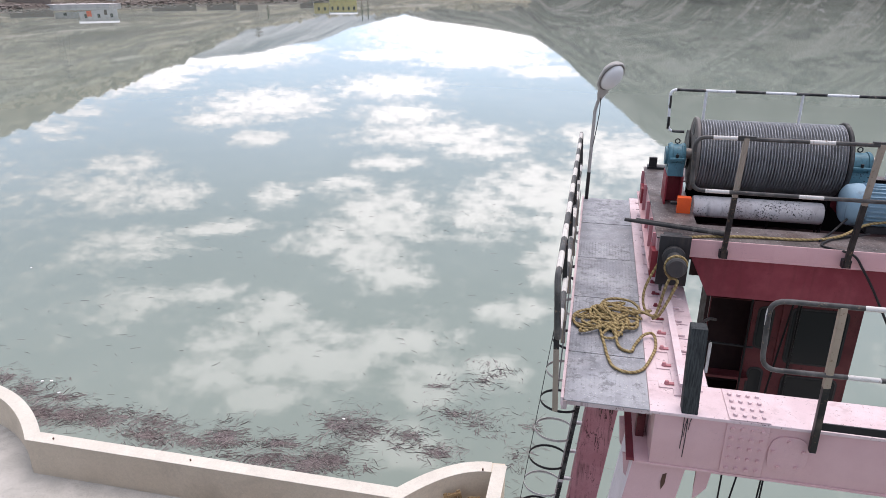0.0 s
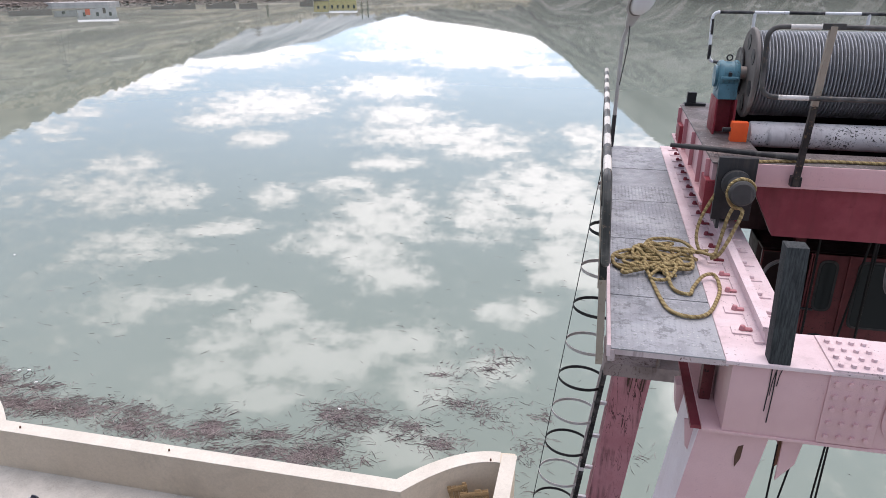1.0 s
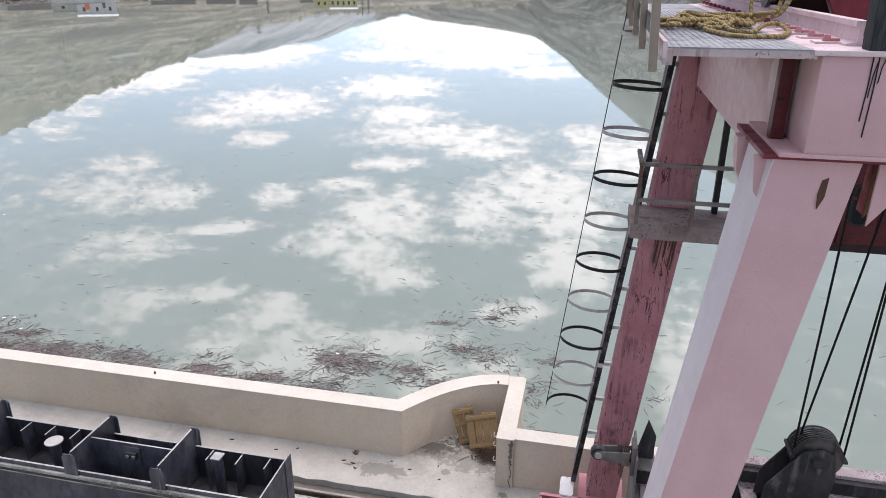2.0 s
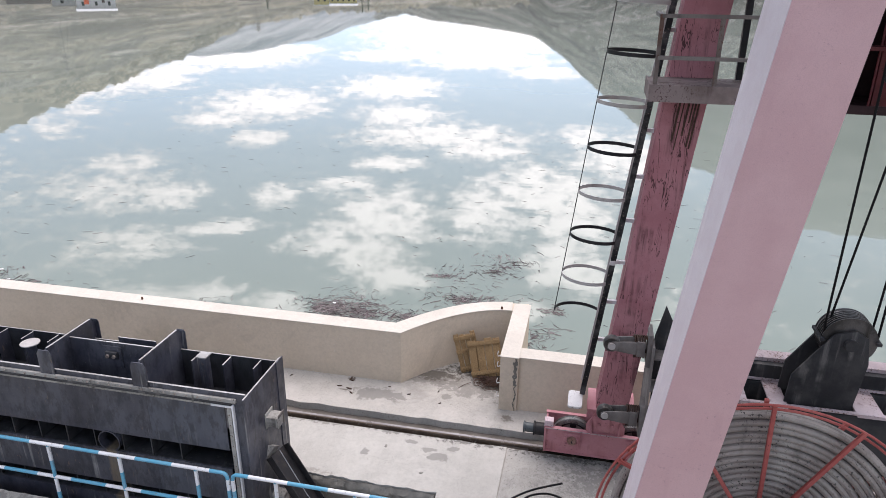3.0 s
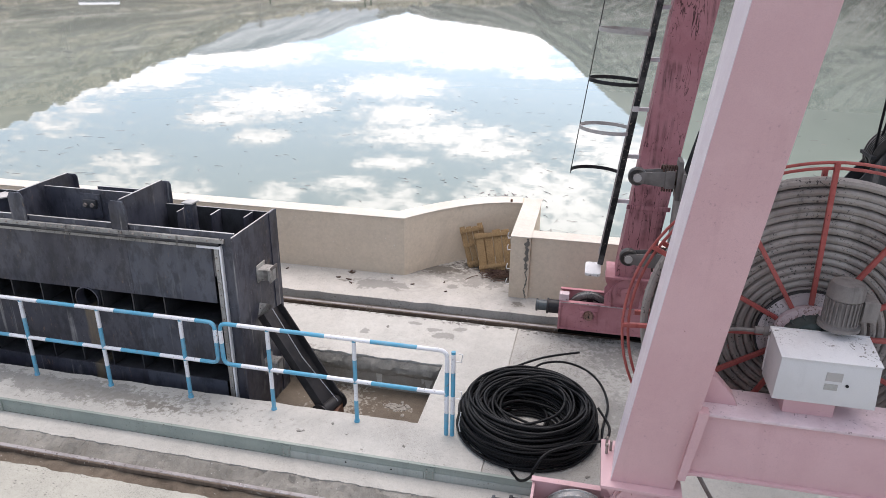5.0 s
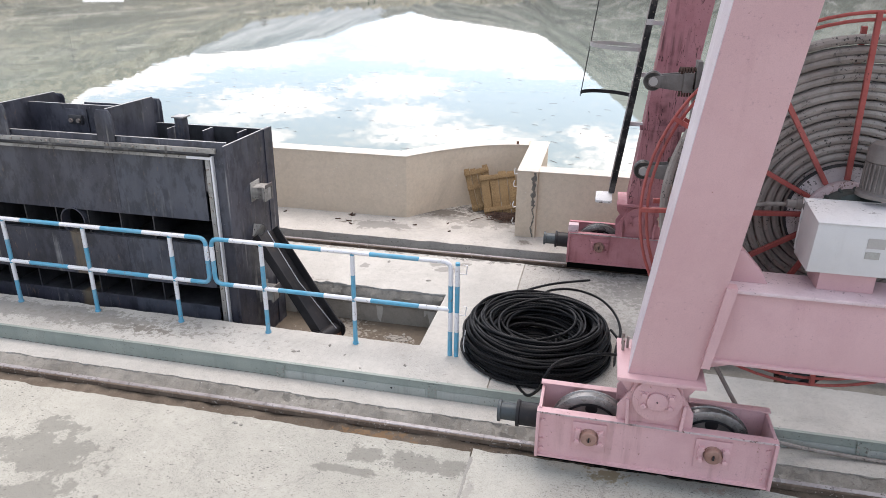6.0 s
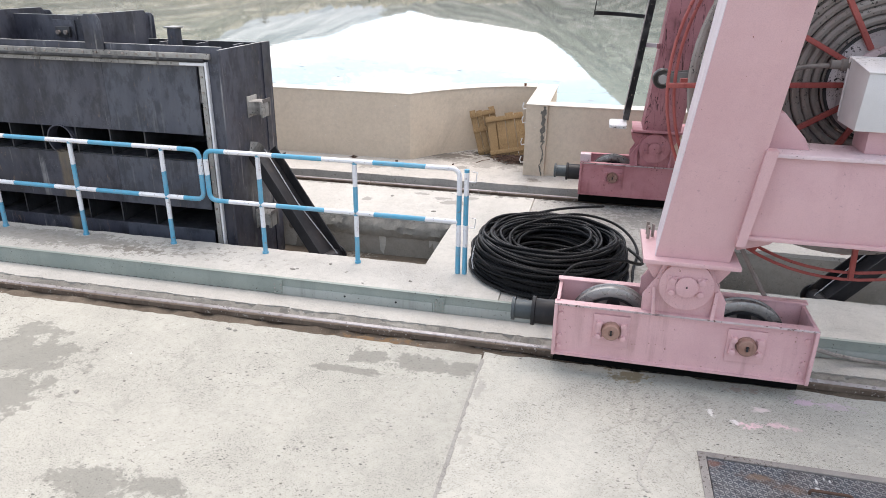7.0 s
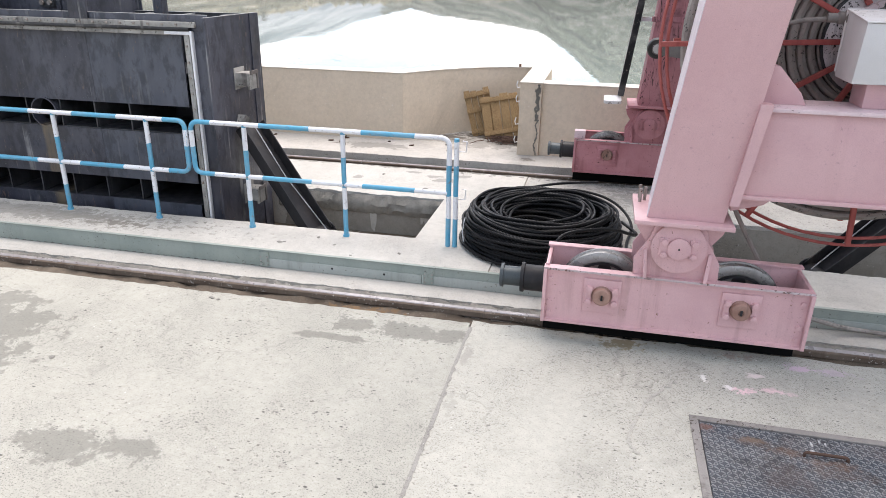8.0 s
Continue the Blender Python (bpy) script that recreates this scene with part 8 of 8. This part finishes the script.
# ---- yellow rope on the high walkway ----
def tangle(loops, cx, cy, rx, ry, z0, z1, seed):
    """Loop after loop thrown down askew."""
    r_, pts = random.Random(seed), []
    for k in range(loops):
        ox, oy = cx + r_.uniform(-.5, .5) * rx, cy + r_.uniform(-.5, .5) * ry
        a0, sx, sy, t0 = r_.random() * 6.28, r_.uniform(.35, .7) * rx, r_.uniform(.25, .6) * ry, r_.uniform(-.6, .6)
        n = r_.choice((6, 7, 8))
        for i in range(n):
            a = a0 + (1 if k % 3 else -1) * 6.28 * i / 8
            u, v = sx * math.cos(a), sy * math.sin(a)
            pts.append(Vector((ox + u * math.cos(t0) - v * math.sin(t0), oy + u * math.sin(t0) + v * math.cos(t0), z0 + (z1 - z0) * r_.random() * (k + 2) / loops)))
    return pts


yr = thing("manila_rope", (.8, .9, DZ), "yellow manila rope heaped on the chequer plate", "rope")
RZ = DZ + .02
part("tangle", laid(NB(), smooth_line(tangle(15, .78, 1.08, .42, .52, RZ, RZ + .08, 5)), .0175, .06, 3, 9, False, .0105, .11), MANILA, yr)
part("loop", laid(NB(), smooth_line([(.62, .9, RZ + .04), (.68, .6, RZ), (.72, .3, RZ), (.78, .08, RZ), (.92, .0, RZ), (1.06, .08, RZ), (1.16, .34, RZ), (1.22, .6, RZ), (1.2, .8, RZ + .03), (1.1, .75, RZ + .03), (1.0, .55, RZ), (.96, .42, RZ), (.84, .5, RZ), (.8, .8, RZ + .04)]), .0175, .06, 3, 9, False, .0105, .11), MANILA, yr)
part("loop", laid(NB(), smooth_line([(1.0, 1.3, RZ + .05), (1.12, 1.2, RZ + .08), (1.22, 1.1, RZ + .1), (1.27, 1.2, 8.55), (1.33, 1.28, 8.8), (1.39, 1.30, 8.92), (1.47, 1.29, 9.0), (1.515, 1.28, 9.06), (1.475, 1.28, 9.125), (1.40, 1.28, 9.15), (1.325, 1.28, 9.115), (1.292, 1.28, 9.04), (1.305, 1.28, 8.96), (1.36, 1.28, 8.89), (1.44, 1.27, 8.86), (1.38, 1.2, 8.7), (1.28, 1.12, 8.5), (1.2, 1.1, RZ + .06)]), .0185, .06, 3, 9, False, .0105, .11), MANILA, yr, "doubled rope hitched round the buffer")
part("loop", laid(NB(), smooth_line([(1.36, 1.62, 9.1), (1.25, 1.62, 8.9), (1.15, 1.6, 8.65), (1.12, 1.5, 8.5), (1.15, 1.4, RZ + .02), (1.2, 1.3, RZ + .06), (1.1, 1.2, RZ + .07)]), .0175, .06, 3, 9, False, .0105, .11), MANILA, yr)
part("tail", laid(NB(), smooth_line([(1.30, 1.62, 9.2), (1.6, 1.9, TZ + .03), (2.2, 2.05, TZ + .03), (2.9, 2.1, TZ + .03), (3.3, 2.25, TZ + .05), (3.7, 2.5, TZ + .15), (4.4, 2.6, TZ + .2)]), .0185, .06, 3, 9, False, .0105, .11), MANILA, yr, "rope tail across the trolley deck")

# ---- driftwood on the lake ----
# the rafts: middle, half width, half depth, density
RAFTS = [(-19.8, 11.6, .4, .4, 1), (-18.5, 11, .6, .4, 2), (-16.9, 11, .7, .3, 1), (-17, 10, .5, .5, 2.5), (-15.9, 10.1, .7, .5, 3), (-14.7, 10.2, .6, .4, 2.5), (-12.9, 10.4, .9, .3, 2), (-12.7, 9.7, .6, .4, 2.5),
         (-11.1, 9.7, .5, .2, 1.2), (-10.3, 10.1, .4, .6, 3), (-8.5, 9.4, .6, .3, 2.5), (-8.5, 10.3, .7, .3, 1.6), (-7.2, 9.5, .5, .3, 2.5), (-6.5, 9.9, .6, .5, 3), (-6.8, 11.5, .5, .7, 2.5), (-6.1, 11.6, .5, .5, 2)]
RAFTS += [(-4.6, 11.5, .5, .5, 1.2), (-3.4, 10.9, .5, .5, 1.2), (-3.4, 13, .7, .5, 1.2), (-2.4, 12.6, .6, .4, 0.8), (-2.7, 15.3, .6, .8, 1.1), (-4.2, 14.5, .5, .4, 0.5), (-1.1, 11.2, .3, .8, 0.6), (-.7, 13, .2, .5, 0.4), (2.2, 11.5, .8, .5, 0.2)]


class Sticks:
    """Many thin bent three-sided twigs in one mesh."""

    def __init__(self, seed):
        self.r, self.v, self.f = random.Random(seed), [], []

    def lay(self, x, y, l, a, thick):
        r, b = self.r, len(self.v)
        cx, cy, bend, z = math.cos(a), math.sin(a), r.uniform(-.08, .08) * l, WL + .003 + .012 * r.random()
        for q, off in ((-.5, 0), (0, bend), (.5, 0)):
            px_, py_ = x + q * l * cx - off * cy, y + q * l * cy + off * cx
            w = thick * (1 if q == 0 else .6)
            self.v += [(px_ - cy * w, py_ + cx * w, z), (px_ + cy * w, py_ - cx * w, z), (px_, py_, z + 1.4 * w)]
        for i in (0, 3):
            self.f += [(b + i + k, b + i + (k + 1) % 3, b + i + 3 + (k + 1) % 3, b + i + 3 + k) for k in range(3)]
        self.f += [(b + 2, b + 1, b), (b + 6, b + 7, b + 8)]

    def raft(self, cx, cy, rx, ry, much):
        r = self.r
        for _ in range(int(6 * much)):
            a, q = r.random() * 6.283, abs(r.gauss(0, .62))
            bx, by, way, wide = cx + 1.9 * rx * q * math.cos(a), cy + 1.6 * ry * q * math.sin(a), r.gauss(.1, .9), r.uniform(.1, .36)
            for _ in range(r.randint(10, 26)):
                self.lay(bx + r.gauss(0, wide), by + r.gauss(0, wide * .6), .05 + .34 * r.random() ** 1.8, way + r.gauss(0, .45), r.choice((.003, .004, .005, .006, .009, .014)))
        for _ in range(int(120 * much)):
            a, q = r.random() * 6.283, abs(r.gauss(0, .6))
            self.lay(cx + 2.1 * rx * q * math.cos(a), cy + 1.8 * ry * q * math.sin(a), .04 + .34 * r.random() ** 2.0, r.random() * 6.283, r.choice((.003, .004, .005, .008)))

    def finish(self, material, label):
        me = bpy.data.meshes.new("driftwood")
        base = Vector((-8, 12, WL))
        me.from_pydata([(x + 8, y - 12, z - WL) for x, y, z in self.v], [], self.f)
        me.materials.append(material)
        ob = new("driftwood", me)
        ob.location = base
        return tagged(ob, label, "driftwood", "", "stuff")


for seed_, mt, share, lb_ in ((11, TWIGS, .40, "dark soaked twigs drifting in rafts on the water"), (12, REEDS, .62, "purple brown reeds and twigs matted on the water"), (13, PALETWIG, .42, "bleached twigs drifting among the rafts")):
    st = Sticks(seed_)
    for cx, cy, rx, ry, much in RAFTS:
        st.raft(cx, cy, rx, ry, much * share)
    for _ in range(int(260 * share)):
        st.lay(st.r.uniform(-24, 12), st.r.uniform(9, 36), st.r.uniform(.06, .4), st.r.gauss(0, .7), .006)
    st.finish(mt, lb_)
bm = NB()
for k, (x, y) in enumerate(((-18.3, 11.7), (-18.0, 11.8), (-17.2, 11.2), (-6.9, 11.9), (-26.5, 20.5))):
    ring = [bm.verts.new((x + rnd.uniform(.04, .08) * math.cos(a), y + rnd.uniform(.03, .06) * math.sin(a), WL + .012 + rnd.uniform(0, .03))) for a in np.linspace(0, 6.283, 7, endpoint=False)]
    low = [bm.verts.new((v.co.x, v.co.y, WL - .01)) for v in ring]
    bm.faces.new(ring), bm.faces.new(low[::-1])
    for i in range(7):
        bm.faces.new((ring[i], low[i], low[(i + 1) % 7], ring[(i + 1) % 7]))
solo("litter", bm, LITTER, "white scraps of litter floating among the twigs", "litter", "", "stuff")
